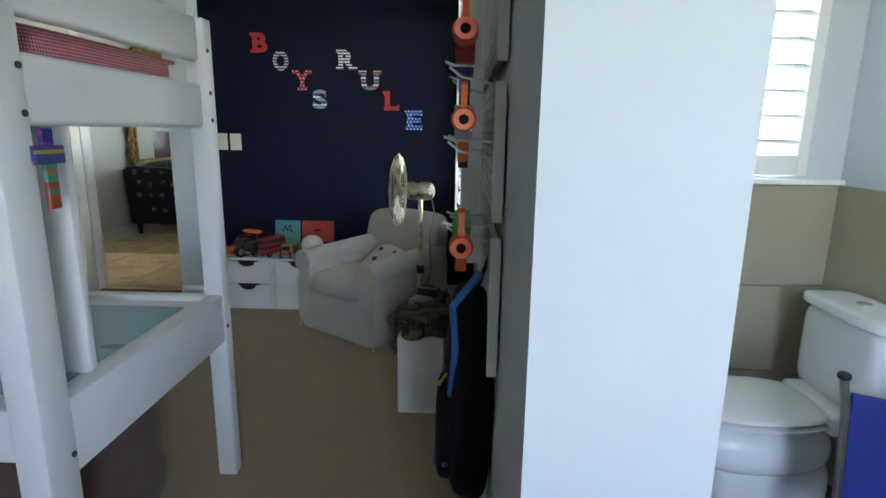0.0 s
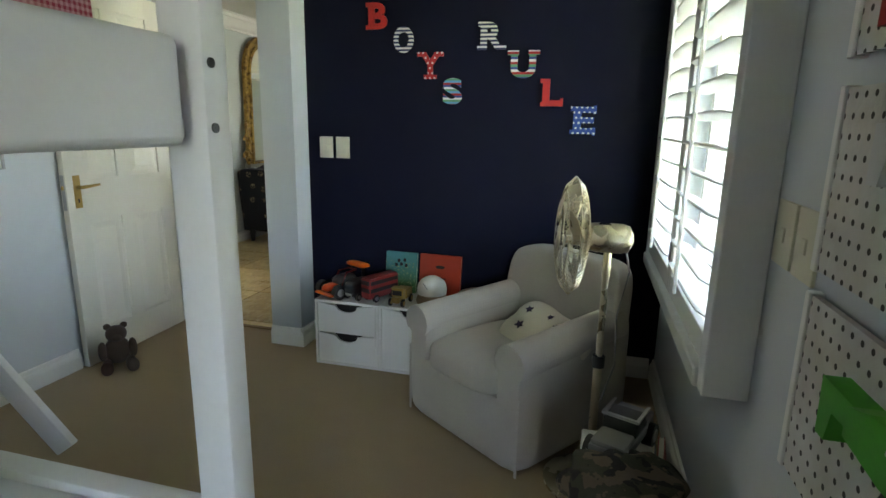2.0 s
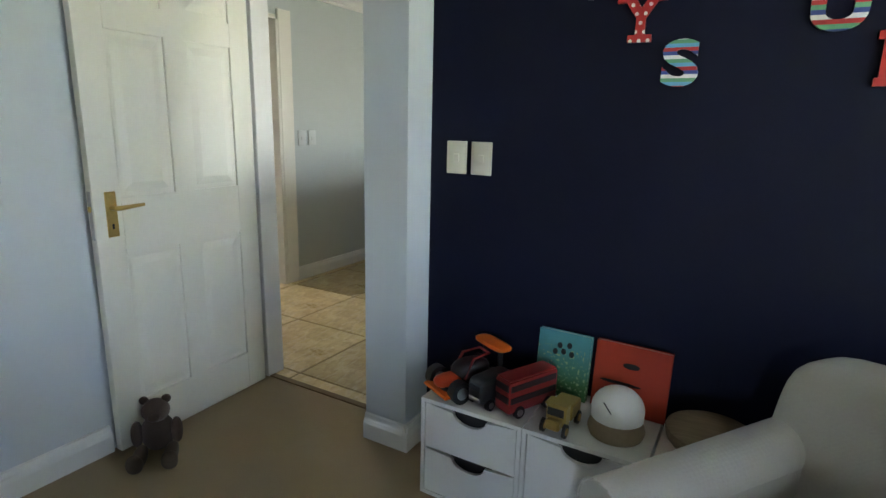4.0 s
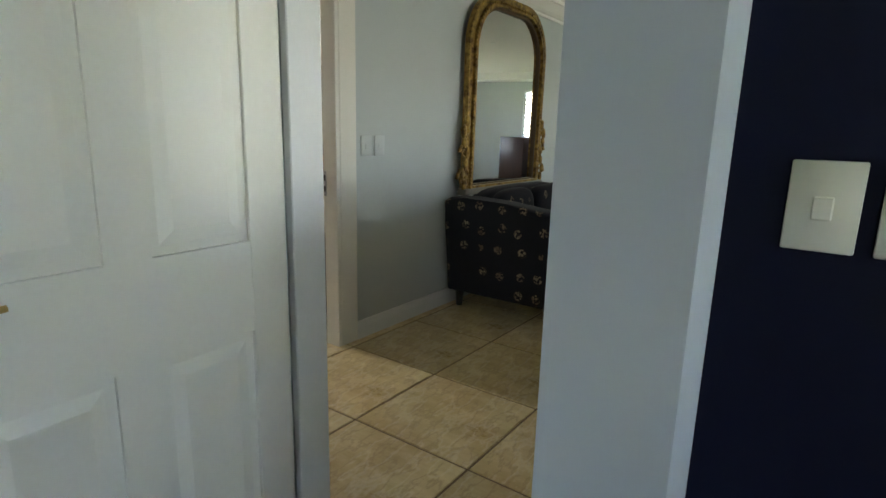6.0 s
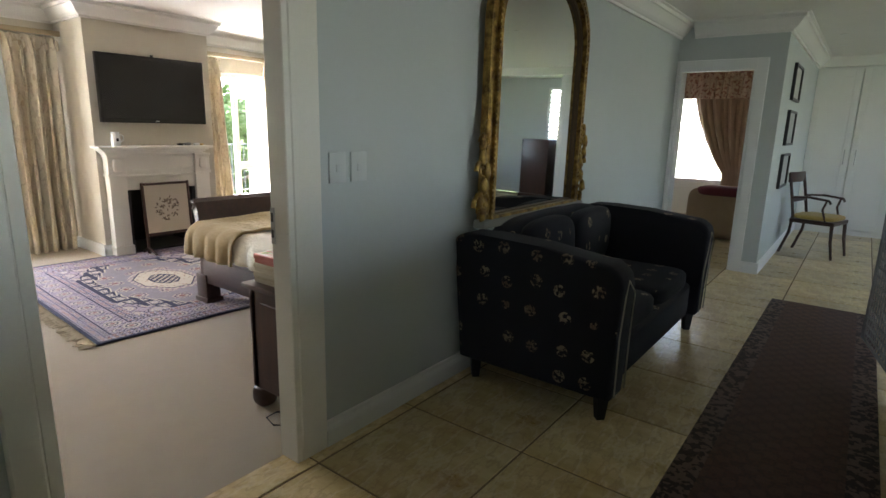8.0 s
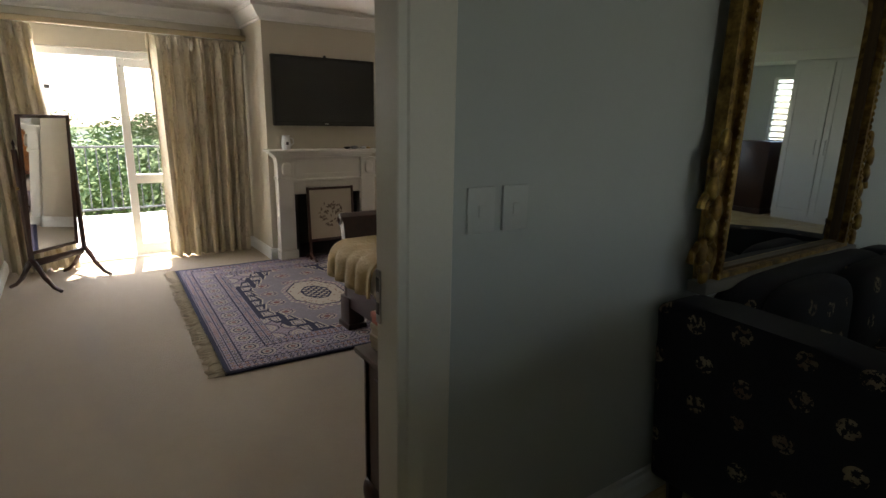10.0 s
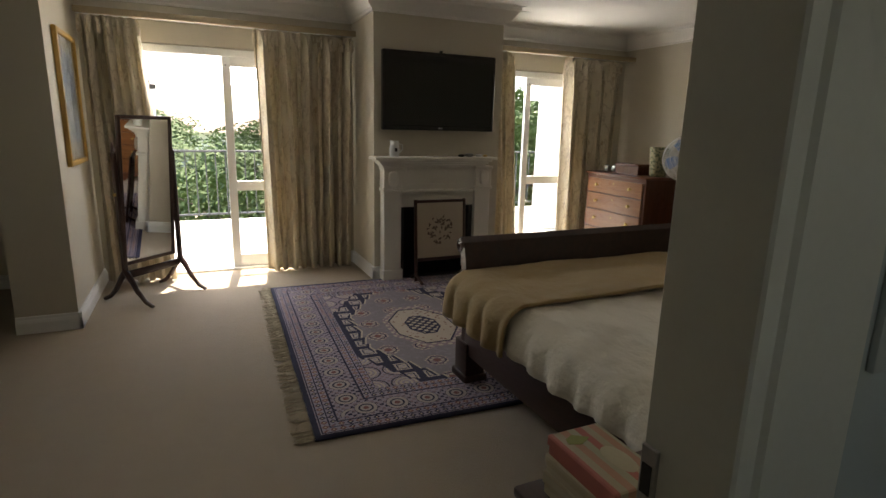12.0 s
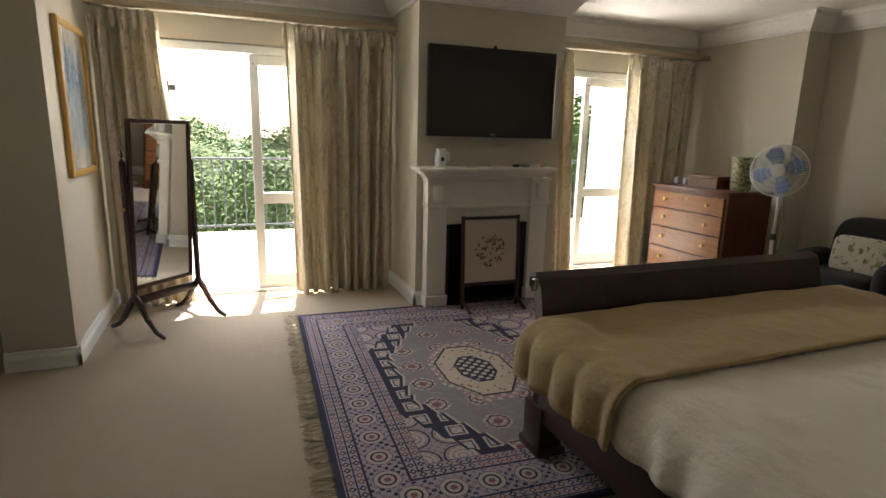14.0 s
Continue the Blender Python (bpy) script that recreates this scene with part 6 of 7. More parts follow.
# unseen stair windows, assumed to light the landing; window_5 shows in the mirror
for nm, y0, y1, z0, z1 in (("window_3", 5.7, 7.1, 1.0, 2.1), ("window_4", 11.0, 12.6, 0.9, 2.1)):
    sw = thing(nm, "assumed white window with slatted blind on the stairs, out of view", "window", kind="structure")
    bm = bx(box(1.44, 1.50, y0, y0 + 0.06, z0, z1), 1.44, 1.50, y1 - 0.06, y1, z0, z1)
    bx(bm, 1.44, 1.50, y0 + 0.06, y1 - 0.06, z0, z0 + 0.06)
    bx(bm, 1.44, 1.50, y0 + 0.06, y1 - 0.06, z1 - 0.06, z1)
    part("window_frame", bm, WHITE, sw)
    for k in range(10):
        part("slat", box(1.425, 1.437, y0 + 0.02, y1 - 0.02, z0 + 0.04 + k * 0.105, z0 + 0.075 + k * 0.105), WHITE, sw)
ew = thing("window_5", "narrow white window with slats beside the wardrobes", "window", kind="structure")
bm = bx(box(-0.84, -0.80, 14.47, 14.53, 1.10, 2.10), -0.44, -0.40, 14.47, 14.53, 1.10, 2.10)
bx(bm, -0.80, -0.44, 14.47, 14.53, 1.10, 1.14)
bx(bm, -0.80, -0.44, 14.47, 14.53, 2.06, 2.10)
part("window_frame", bm, WHITE, ew)
for k in range(10):
    part("slat", box(-0.80, -0.44, 14.455, 14.467, 1.16 + k * 0.092, 1.185 + k * 0.092), WHITE, ew)
tall = thing("tallboy", "dark wooden tallboy standing on the landing", "cupboard", pose(-0.47, 14.15, 0))
part("body", box(-0.28, 0.28, -0.25, 0.25, 0.08, 1.12, 0.01, 2), MAHOGANY_Z, tall)
part("plinth", box(-0.30, 0.30, -0.27, 0.27, 0.0, 0.08, 0.006), MAHOGANY, tall)


def downlight(x, y):
    t = thing("downlight", "small round recessed ceiling downlight, lit", "downlight", pose(x, y, H), "ceiling downlights")
    part("trim_ring", lathe(bmesh.new(), [(0.030, 0.0), (0.045, -0.001), (0.045, -0.005), (0.030, -0.004)], 20), WHITE, t)
    part("lamp", rod(bmesh.new(), (0, 0, -0.0035), (0, 0, -0.001), 0.029, n=18), LAMP, t, "glowing lamp face")


LAMP = glow("lamp_face", (1.0, 0.82, 0.55), 1.5)
for x, y in ((-2.67, 11.9), (-2.70, 12.75), (-2.11, 10.2), (-2.7, 8.6), (-2.7, 6.6), (-8.32, 7.83 + 0.3), (-8.40, 7.19), (-7.6, 9.6), (-8.62, 9.0), (-6.2, 5.4)):
    downlight(x, y)

# ---- main bedroom ----
rug = thing("persian_rug", "blue and beige patterned rug with a grey medallion field", "rug", pose(-6.985, 6.675, 0, 0, 0, -2.4))
bm = bmesh.new()
nx, ny = 48, 54
gridv = [[bm.verts.new((-1.205 + 2.41 * i / nx, -1.0 + 2.7 * j / ny, 0.010 + 0.006 * max(0.0, noise.noise(Vector((i * 0.11, j * 0.09, 2.0)))))) for j in range(ny + 1)] for i in range(nx + 1)]
for i in range(nx):
    for j in range(ny):
        bm.faces.new((gridv[i][j], gridv[i + 1][j], gridv[i + 1][j + 1], gridv[i][j + 1]))
pile = part("woven_sheet", bm, RUG, rug)
solid(pile, 0.008)
bm = bmesh.new()
rnd = random.Random(4)
for k in range(150):
    x = -1.20 + 2.40 * k / 149
    ln, dx = rnd.uniform(0.055, 0.095), rnd.uniform(-0.03, 0.03)
    sweep(bm, [(x, -0.995, 0.009), (x + dx * 0.4, -1.0 - ln * 0.5, 0.010), (x + dx + rnd.uniform(-.012, .012), -1.0 - ln, 0.005)], [0.004, 0.0055, 0.003], 4)
part("fringe", bm, fabric("cream_wool_fringe", (0.60, 0.54, 0.43), 0.15), rug, "cream knotted fringe")

# fireplace
fp = thing("fireplace", "cream painted timber fireplace surround with a mantel shelf", "fireplace")
part("mantel_shelf", bx(bx(bx(box(-8.25, -8.03, 6.595, 7.70 + 0.05, 1.075, 1.10, 0.006, 2), -8.25, -8.065, 6.63, 7.715, 1.055, 1.075, 0.004), -8.25, -8.09, 6.655, 7.69, 1.035, 1.055, 0.004), -8.25, -8.11, 6.675, 7.67, 1.015, 1.035, 0.004), CREAM, fp)
part("frieze", box(-8.25, -8.165, 6.86, 7.585, 0.80, 1.015, 0.003), CREAM, fp)
part("frieze_panel", bx(box(-8.167, -8.155, 6.92, 7.525, 0.975, 0.99), -8.167, -8.155, 6.92, 7.525, 0.845, 0.86), CREAM, fp)
part("header", box(-8.25, -8.175, 6.86, 7.585, 0.655, 0.80, 0.003), CREAM, fp)
part("header_moulding", box(-8.25, -8.145, 6.86, 7.585, 0.785, 0.81, 0.004), CREAM, fp)
for y0, y1 in ((6.70, 6.86), (7.585, 7.745)):
    pl = part("pilaster", box(-8.25, -8.145, y0, y1, 0.10, 0.80, 0.004), CREAM, fp)
    part("plinth_block", box(-8.25, -8.125, y0 - 0.012, y1 + 0.012, 0, 0.10, 0.005), CREAM, pl)
    part("capital", bx(bx(box(-8.25, -8.125, y0 - 0.012, y1 + 0.012, 0.80, 0.83, 0.004), -8.25, -8.135, y0 - 0.004, y1 + 0.004, 0.83, 0.985, 0.004), -8.25, -8.12, y0 - 0.012, y1 + 0.012, 0.985, 1.015, 0.004), CREAM, pl)
    part("corbel", blob(bmesh.new(), (-8.125, (y0 + y1) / 2, 0.91), (0.022, 0.045, 0.065), 3, 8), CREAM, pl)
part("fire_back", box(-8.80, -8.78, 6.87, 7.59, 0, 0.675), plain("sooty_black", (0.01, 0.009, 0.008), 0.9), fp, "black fire back")
SLATE = plain("black_slate", (0.018, 0.018, 0.018), 0.5)
part("slip", box(-8.25, -8.185, 6.862, 6.90, 0, 0.655), SLATE, fp, "black slate slip")
part("slip", box(-8.25, -8.185, 7.545, 7.583, 0, 0.655), SLATE, fp, "black slate slip")
part("hearth_side", bx(box(-8.78, -8.25, 6.862, 6.872, 0, 0.675), -8.78, -8.25, 7.588, 7.598, 0, 0.675), plain("sooty_brick", (0.013, 0.011, 0.010), 0.9), fp)
setting("hearth", box(-8.9, -8.20, 6.88, 7.58, -0.01, 0.012, 0.003), plain("black_hearth", (0.02, 0.02, 0.02), 0.5), "black hearth slab", "hearth")

scr = thing("fire_screen", "embroidered fire screen in a dark wooden frame", "fire screen", pose(-8.02, 7.195, 0, 0, 0, 90) @ pose(0, 0, 0, -3))
for x in (-0.235, 0.235):
    part("upright", box(x - 0.013, x + 0.013, -0.013, 0.013, 0.0, 0.735, 0.004), MAHOGANY_Z, scr)
    part("foot", sweep(bmesh.new(), [(x, -0.15, 0.012), (x, -0.07, 0.04), (x, 0.0, 0.075), (x, 0.07, 0.04), (x, 0.13, 0.012)], 0.014, 6), MAHOGANY, scr)
part("top_rail", box(-0.222, 0.222, -0.012, 0.012, 0.705, 0.73, 0.003), MAHOGANY, scr)
part("bottom_rail", box(-0.222, 0.222, -0.012, 0.012, 0.185, 0.215, 0.003), MAHOGANY, scr)
part("panel", box(-0.222, 0.222, -0.005, 0.005, 0.215, 0.705), plain("cream_linen_panel", (0.50, 0.44, 0.34), 0.8, fine=260), scr, "cream linen panel")
bm = bmesh.new()
for k in range(70):
    a, r = rnd.uniform(0, 6.28), 0.125 * math.sqrt(rnd.random())
    put_in(bm, pose(r * math.cos(a), -0.0055, 0.46 + r * math.sin(a), 90, 0, 0) @ pose(0, 0, 0, 0, 0, rnd.uniform(0, 360)), lambda b: prism(b, [(-0.018, 0), (0, -0.007), (0.018, 0), (0, 0.008)], 0.0012))
part("embroidery", bm, fabric("dark_olive_embroidery", (0.16, 0.12, 0.09), 0.4), scr, "round floral embroidery", smooth=False)

# television
tv = thing("television", "large black flat television on the chimney breast", "television", pose(-8.215, 7.225, 1.65, 0, 0, 90))
part("screen", box(-0.505, 0.505, -0.052, -0.048, -0.285, 0.300), plain("black_screen_glass", (0.008, 0.008, 0.009), 0.12, vary=0.05, grain=0.0), tv)
bm = bx(box(-0.53, -0.505, -0.058, -0.01, -0.325, 0.325, 0.004), 0.505, 0.53, -0.058, -0.01, -0.325, 0.325, 0.004)
bx(bm, -0.505, 0.505, -0.058, -0.01, 0.300, 0.325, 0.004)
bx(bm, -0.505, 0.505, -0.058, -0.01, -0.325, -0.285, 0.004)
part("bezel", bm, plain("gloss_black_bezel", (0.012, 0.012, 0.012), 0.2), tv)
part("back_cover", box(-0.50, 0.50, -0.045, -0.012, -0.30, 0.30, 0.006), BLACK, tv)
part("bracket", box(-0.15, 0.15, -0.014, 0.034, -0.15, 0.15), BLACK, tv)
part("logo_mark", box(-0.02, 0.02, -0.0595, -0.0575, -0.31, -0.30), STEEL, tv, "small silver mark")
part("sensor", box(-0.012, 0.012, -0.05, -0.03, 0.325, 0.345, 0.002), BLACK, tv)

# on the mantel shelf
jug = thing("jug", "white china jug on the mantel shelf", "jug", pose(-8.13, 6.79, 1.10))
part("jug_body", lathe(bmesh.new(), [(0.038, 0), (0.042, 0.02), (0.045, 0.06), (0.038, 0.10), (0.034, 0.115), (0.040, 0.135), (0.036, 0.135), (0.030, 0.115)], 22), CERAMIC, jug)
part("handle", sweep(bmesh.new(), [(0.0, 0.038, 0.11), (0, 0.07, 0.10), (0, 0.072, 0.06), (0, 0.043, 0.035)], 0.006, 6), CERAMIC, jug)
part("motif", box(-0.0, 0.046, -0.012, 0.012, 0.045, 0.075, 0.003), BLACK, jug, "dark printed motif")
for y, s, c, lb in ((7.42, 0.028, BLACK, "small dark ornament on the mantel shelf"), (7.50, 0.035, GREY_PLASTIC, "small grey ornament on the mantel shelf"), (7.60, 0.030, CERAMIC, "small white dish on the mantel shelf"), (7.66, 0.022, BRASS, "small brass trinket on the mantel shelf")):
    solo("ornament", blob(bmesh.new(), (0, 0, s * 0.45), (s * 0.8, s * 1.1, s * 0.45), 2.4, 6, lump=0.2, freq=40), c, lb, "ornament", m=pose(-8.12, y, 1.10))


# curtains, rails and glazed doors
def curtain(label, t0, t1, b0, b1, folds):
    t = thing("curtain", label, "curtain", pose(-8.80, 0, 0, 0, 0, 90), "bedroom curtains")
    solid(part("drape", drape("drape", "", t0, t1, b0, b1, 0.0, 0.012, 2.125, CURTAIN, folds, 0.058), CURTAIN, t), 0.004)
    for k in range(folds + 1):
        u = t0 + (t1 - t0) * k / folds
        part("pleat", blob(bmesh.new(), (u, -0.028, 2.045), (0.016, 0.020, 0.055), 2.4, 4), CURTAIN, t)
    return t


curtain("long ivory patterned curtain with pinch pleats", 4.50, 4.895, 4.51, 5.02, 6)
curtain("wide long ivory patterned curtain with pinch pleats", 5.755, 6.60, 5.80, 6.56, 9)
curtain("narrow long ivory patterned curtain beside the chimney breast", 7.93, 8.31, 8.02, 8.43, 5)
curtain("long ivory patterned curtain beside the chest of drawers", 8.985, 9.73, 9.06, 9.70, 8)
for y0, y1 in ((4.47, 6.64), (7.88, 9.94)):
    rl = thing("curtain_rail", "painted curtain rail board under the cornice", "curtain rail")
    part("fascia", box(-8.80, -8.765, y0, y1, 2.135, 2.185, 0.008, 2), plain("old_gold_paint", (0.36, 0.29, 0.18), 0.45, vary=0.1), rl)
    part("track", box(-8.95, -8.80, y0, y1, 2.15, 2.175, 0.002), TRIM, rl)


def glazed_door(name, label, y0, y1, mull, z1):
    t = thing(name, label, "glazed door", kind="structure")
    bm = bx(box(-9.06, -8.97, y0, y0 + 0.06, 0, z1, 0.003), -9.06, -8.97, y1 - 0.06, y1, 0, z1, 0.003)
    bx(bm, -9.06, -8.97, y0 + 0.06, y1 - 0.06, z1 - 0.06, z1, 0.003)
    part("door_frame", bm, TRIM, t)
    part("sill", box(-9.09, -8.955, y0, y1, 0.0, 0.022, 0.003), TRIM, t)
    # fixed side light with a middle bar
    side = part("side_light", bx(bx(bx(box(-9.035, -8.995, mull, mull + 0.07, 0.022, z1 - 0.06, 0.003), -9.035, -8.995, y1 - 0.12, y1 - 0.06, 0.022, z1 - 0.06, 0.003), -9.035, -8.995, mull + 0.07, y1 - 0.12, 0.022, 0.14, 0.003), -9.035, -8.995, mull + 0.07, y1 - 0.12, z1 - 0.14, z1 - 0.06, 0.003), TRIM, t)
    part("middle_rail", box(-9.035, -8.995, mull + 0.07, y1 - 0.12, 0.74, 0.83, 0.003), TRIM, side)
    part("pane", box(-9.018, -9.012, mull + 0.07, y1 - 0.12, 0.14, z1 - 0.14), GLASS, side).visible_shadow = False
    part("bolt", rod(bmesh.new(), (-8.99, mull + 0.03, z1 - 0.13), (-8.97, mull + 0.03, z1 - 0.13), 0.008), STEEL, side)
    return t


glazed_door("door_2", "white glazed door standing open to the balcony", 4.72, 6.22, 5.50, 1.97)
glazed_door("door_3", "white glazed door to the balcony", 8.08, 9.42, 8.62, 1.97)
op = thing("open_door_leaf", "white door leaf folded back outside the opening", "door", pose(-9.07, 4.80, 0, 0, 0, 172), kind="structure")
part("leaf", bx(bx(bx(box(0, 0.08, -0.02, 0.02, 0.02, 1.9, 0.003), 0.62, 0.70, -0.02, 0.02, 0.02, 1.9, 0.003), 0.08, 0.62, -0.02, 0.02, 0.02, 0.16, 0.003), 0.08, 0.62, -0.02, 0.02, 1.82, 1.9, 0.003), TRIM, op)
part("latch", box(-8.99 + 8.99, 0.05, 0.02, 0.06, 1.55, 1.66, 0.004), IRON, op)
st = thing("door_stay", "dark metal door stay on the white frame", "door stay")
part("plate", box(-8.975, -8.955, 4.90, 4.93, 1.58, 1.68, 0.003), IRON, st)
part("arm", box(-8.97, -8.955, 4.93, 4.975, 1.61, 1.65, 0.004), IRON, st)

# cheval mirror
cm = thing("cheval_mirror", "dark mahogany cheval mirror on splayed legs", "standing mirror", pose(-8.345, 4.885, 0, 0, 0, 135))
for sx in (-1, 1):
    x = sx * 0.255
    part("post", box(x - 0.014, x + 0.014, -0.018, 0.018, 0.22, 1.13, 0.004), MAHOGANY_Z, cm)
    part("finial", lathe(bmesh.new(), [(0.010, 0), (0.014, 0.012), (0.007, 0.022), (0.012, 0.038), (0.008, 0.05), (0.003, 0.07)], 12, pose(x, 0, 1.13)), MAHOGANY_Z, cm)
    for sy in (-1, 1):
        part("leg", sweep(bmesh.new(), [(x, 0, 0.26), (x, sy * 0.05, 0.20), (x, sy * 0.11, 0.11), (x, sy * 0.18, 0.045), (x, sy * 0.245, 0.018)], [0.022, 0.022, 0.019, 0.016, 0.014], 8), MAHOGANY, cm)
    part("pivot_knob", blob(bmesh.new(), (x + sx * 0.02, 0, 0.83), (0.012, 0.012, 0.012), 2, 5), BRASS, cm)
part("stretcher", box(-0.242, 0.242, -0.012, 0.012, 0.20, 0.255, 0.005, 2), MAHOGANY, cm)
tilt = pose(0, 0, 0.83, 4.0)
bm = bmesh.new()


def frame_bars(b):
    bx(b, -0.235, -0.208, -0.014, 0.012, -0.54, 0.56, 0.004)
    bx(b, 0.208, 0.235, -0.014, 0.012, -0.54, 0.56, 0.004)
    bx(b, -0.208, 0.208, -0.014, 0.012, 0.533, 0.56, 0.004)
    bx(b, -0.208, 0.208, -0.014, 0.012, -0.54, -0.513, 0.004)


put_in(bm, tilt, frame_bars)
mf = part("mirror_frame", bm, MAHOGANY_Z, cm)
for nm, a, b, mt in (("mirror_glass", -0.005, 0.0, MIRROR), ("back_board", 0.002, 0.010, MAHOGANY_Z)):
    bm = bmesh.new()
    put_in(bm, tilt, lambda q: bx(q, -0.209, 0.209, a, b, -0.515, 0.535))
    part(nm, bm, mt, mf)


# picture
pc = thing("framed_picture", "blue and white print in a gold frame", "picture", pose(-8.305, 4.46, 1.485, 0, 0, 180))
GOLD = timber("gold_leaf_wood", (0.40, 0.22, 0.04), (0.62, 0.38, 0.09), 0.35, "z")
bm = bx(box(-0.32, -0.283, -0.03, 0, -0.445, 0.445, 0.006), 0.283, 0.32, -0.03, 0, -0.445, 0.445, 0.006)
bx(bm, -0.283, 0.283, -0.03, 0, -0.445, -0.408, 0.006)
bx(bm, -0.283, 0.283, -0.03, 0, 0.408, 0.445, 0.006)
part("picture_frame", bm, GOLD, pc)
part("mount", box(-0.283, 0.283, -0.010, -0.004, -0.408, 0.408), plain("ivory_mount", (0.62, 0.58, 0.48), 0.7), pc)
sea = Shade("blue_wash_print", 0.3)
xx, yy, zz = sea.xyz()
cc = sea.mix((sea.noise(5, 4.0) * 2 - 0.5).op("MAXIMUM", 0.0, clamp=True), (0.22, 0.38, 0.52), (0.60, 0.62, 0.60))
sea.base(sea.mix((sea.noise(9, 3.0) + zz * 0.8).between(0.58, 0.66), cc, (0.05, 0.12, 0.26)))
part("print", box(-0.19, 0.19, -0.012, -0.0095, -0.29, 0.31), sea.m, pc)
part("glass", box(-0.283, 0.283, -0.017, -0.015, -0.408, 0.408), GLASS, pc).visible_shadow = False


# sleigh bed
sb = thing("sleigh_bed", "dark mahogany sleigh bed with a scrolled footboard", "bed")
BY0, BY1, BX0, BX1 = 6.50, 8.17, -6.19, -4.15


def scroll_board(xb, sg, h, thick):
    """The outline of a sleigh end, seen from its side: a board that curls outwards at its head."""
    pts = [(xb, 0.22), (xb + sg * 0.012, 0.40), (xb + sg * 0.005, 0.55), (xb - sg * 0.02, h - 0.10), (xb - sg * 0.045, h - 0.02), (xb - sg * 0.085, h + 0.005), (xb - sg * 0.12, h - 0.015), (xb - sg * 0.13, h - 0.055), (xb - sg * 0.105, h - 0.085)]
    back = [(xb - sg * 0.085, h - 0.07), (xb - sg * 0.075, h - 0.13), (xb - sg * 0.05, 0.55), (xb - sg * 0.035, 0.40), (xb - sg * 0.04, 0.22)]
    return pts + back


bm = bmesh.new()
prism(bm, scroll_board(BX0 + 0.06, 1, 0.785, 0.05), BY1 - BY0, Matrix(((1, 0, 0, 0), (0, 0, 1, BY0), (0, 1, 0, 0), (0, 0, 0, 1))))
fb = part("footboard", bm, MAHOGANY, sb)
for y in (BY0 - 0.002, BY1 + 0.002):
    part("scroll_end", sweep(bmesh.new(), [(BX0 - 0.025 + 0.042 * math.cos(a) * (1 - a / 14), y, 0.74 + 0.042 * math.sin(a) * (1 - a / 14)) for a in (k * 0.6 for k in range(18))], 0.006, 6), MAHOGANY_Z, fb)
bm = bmesh.new()
prism(bm, scroll_board(BX1 - 0.06, -1, 1.05, 0.05), BY1 - BY0, Matrix(((1, 0, 0, 0), (0, 0, 1, BY0), (0, 1, 0, 0), (0, 0, 0, 1))))
part("headboard", bm, MAHOGANY, sb)
for y in (BY0, BY1 - 0.035):
    part("side_rail", box(BX0 + 0.05, BX1 - 0.06, y, y + 0.035, 0.16, 0.38, 0.006, 2), MAHOGANY, sb)
    part("rail_moulding", box(BX0 + 0.05, BX1 - 0.06, y - 0.014, y + 0.05, 0.355, 0.385, 0.006, 2), MAHOGANY, sb)
for x in (BX0 + 0.035, BX1 - 0.08):
    for y in (BY0 + 0.03, BY1 - 0.10):
        lg = part("leg", box(x - 0.07, x + 0.07, y - 0.04, y + 0.075, 0.03, 0.225, 0.008, 2), MAHOGANY, sb)
        part("leg_foot", box(x - 0.085, x + 0.085, y - 0.052, y + 0.087, 0, 0.045, 0.010, 2), MAHOGANY, lg)
solo("bed_mattress", blob(bmesh.new(), ((BX0 + BX1) / 2, (BY0 + BY1) / 2, 0.44), (0.92, 0.80, 0.12), 12, 10), fabric("white_ticking", (0.62, 0.60, 0.56), 0.05), "white mattress on the sleigh bed", "mattress")


def cover(x0, x1, y0, y1, top, drop0, drop1, lift, seed, wr):
    """A bed cover that lies on the mattress and hangs over both long sides."""
    bm = bmesh.new()
    nx, ny = 52, 76
    half = (y1 - y0) / 2
    rows = []
    for i in range(nx + 1):
        x = x0 + (x1 - x0) * i / nx
        row = []
        for j in range(ny + 1):
            s = (j / ny * 2 - 1)
            dist = s * (half + 0.09 + (drop0 if s < 0 else drop1))
            hang = max(0.0, abs(dist) - half)
            r = 0.10
            if hang <= 0:
                y, z = dist, 0.0
            elif hang < r * 1.57:
                a = hang / r
                y, z = math.copysign(half + r * math.sin(a) * 0.8, dist), -r * (1 - math.cos(a))
            else:
                y, z = math.copysign(half + r * 0.8 + 0.02 * (hang - r * 1.57), dist), -r - (hang - r * 1.57)
            v = Vector((x * 2.1, dist * 2.1, seed))
            wave = noise.noise(v) * 0.55 + 0.42 * noise.noise(v * 2.7) + 0.26 * noise.noise(v * 6.3)
            fold = math.sin(x * 21 + 2.5 * noise.noise(Vector((x * 3, seed, 0)))) * min(1.0, hang / 0.22)
            crown = lift * (1 - (dist / (half + 0.3)) ** 2) if hang <= 0 else 0.0
            row.append(bm.verts.new((x + 0.012 * wave, (y0 + y1) / 2 + y + math.copysign(0.028 * fold + 0.012 * wave, dist) * (hang > 0), top + z + crown + wr * wave + (0.02 * noise.noise(Vector((x * 5, 1, seed))) if hang > 0.2 else 0))))
        rows.append(row)
    for r, s in zip(rows, rows[1:]):
        for j in range(ny):
            bm.faces.new((r[j], r[j + 1], s[j + 1], s[j]))
    return bm


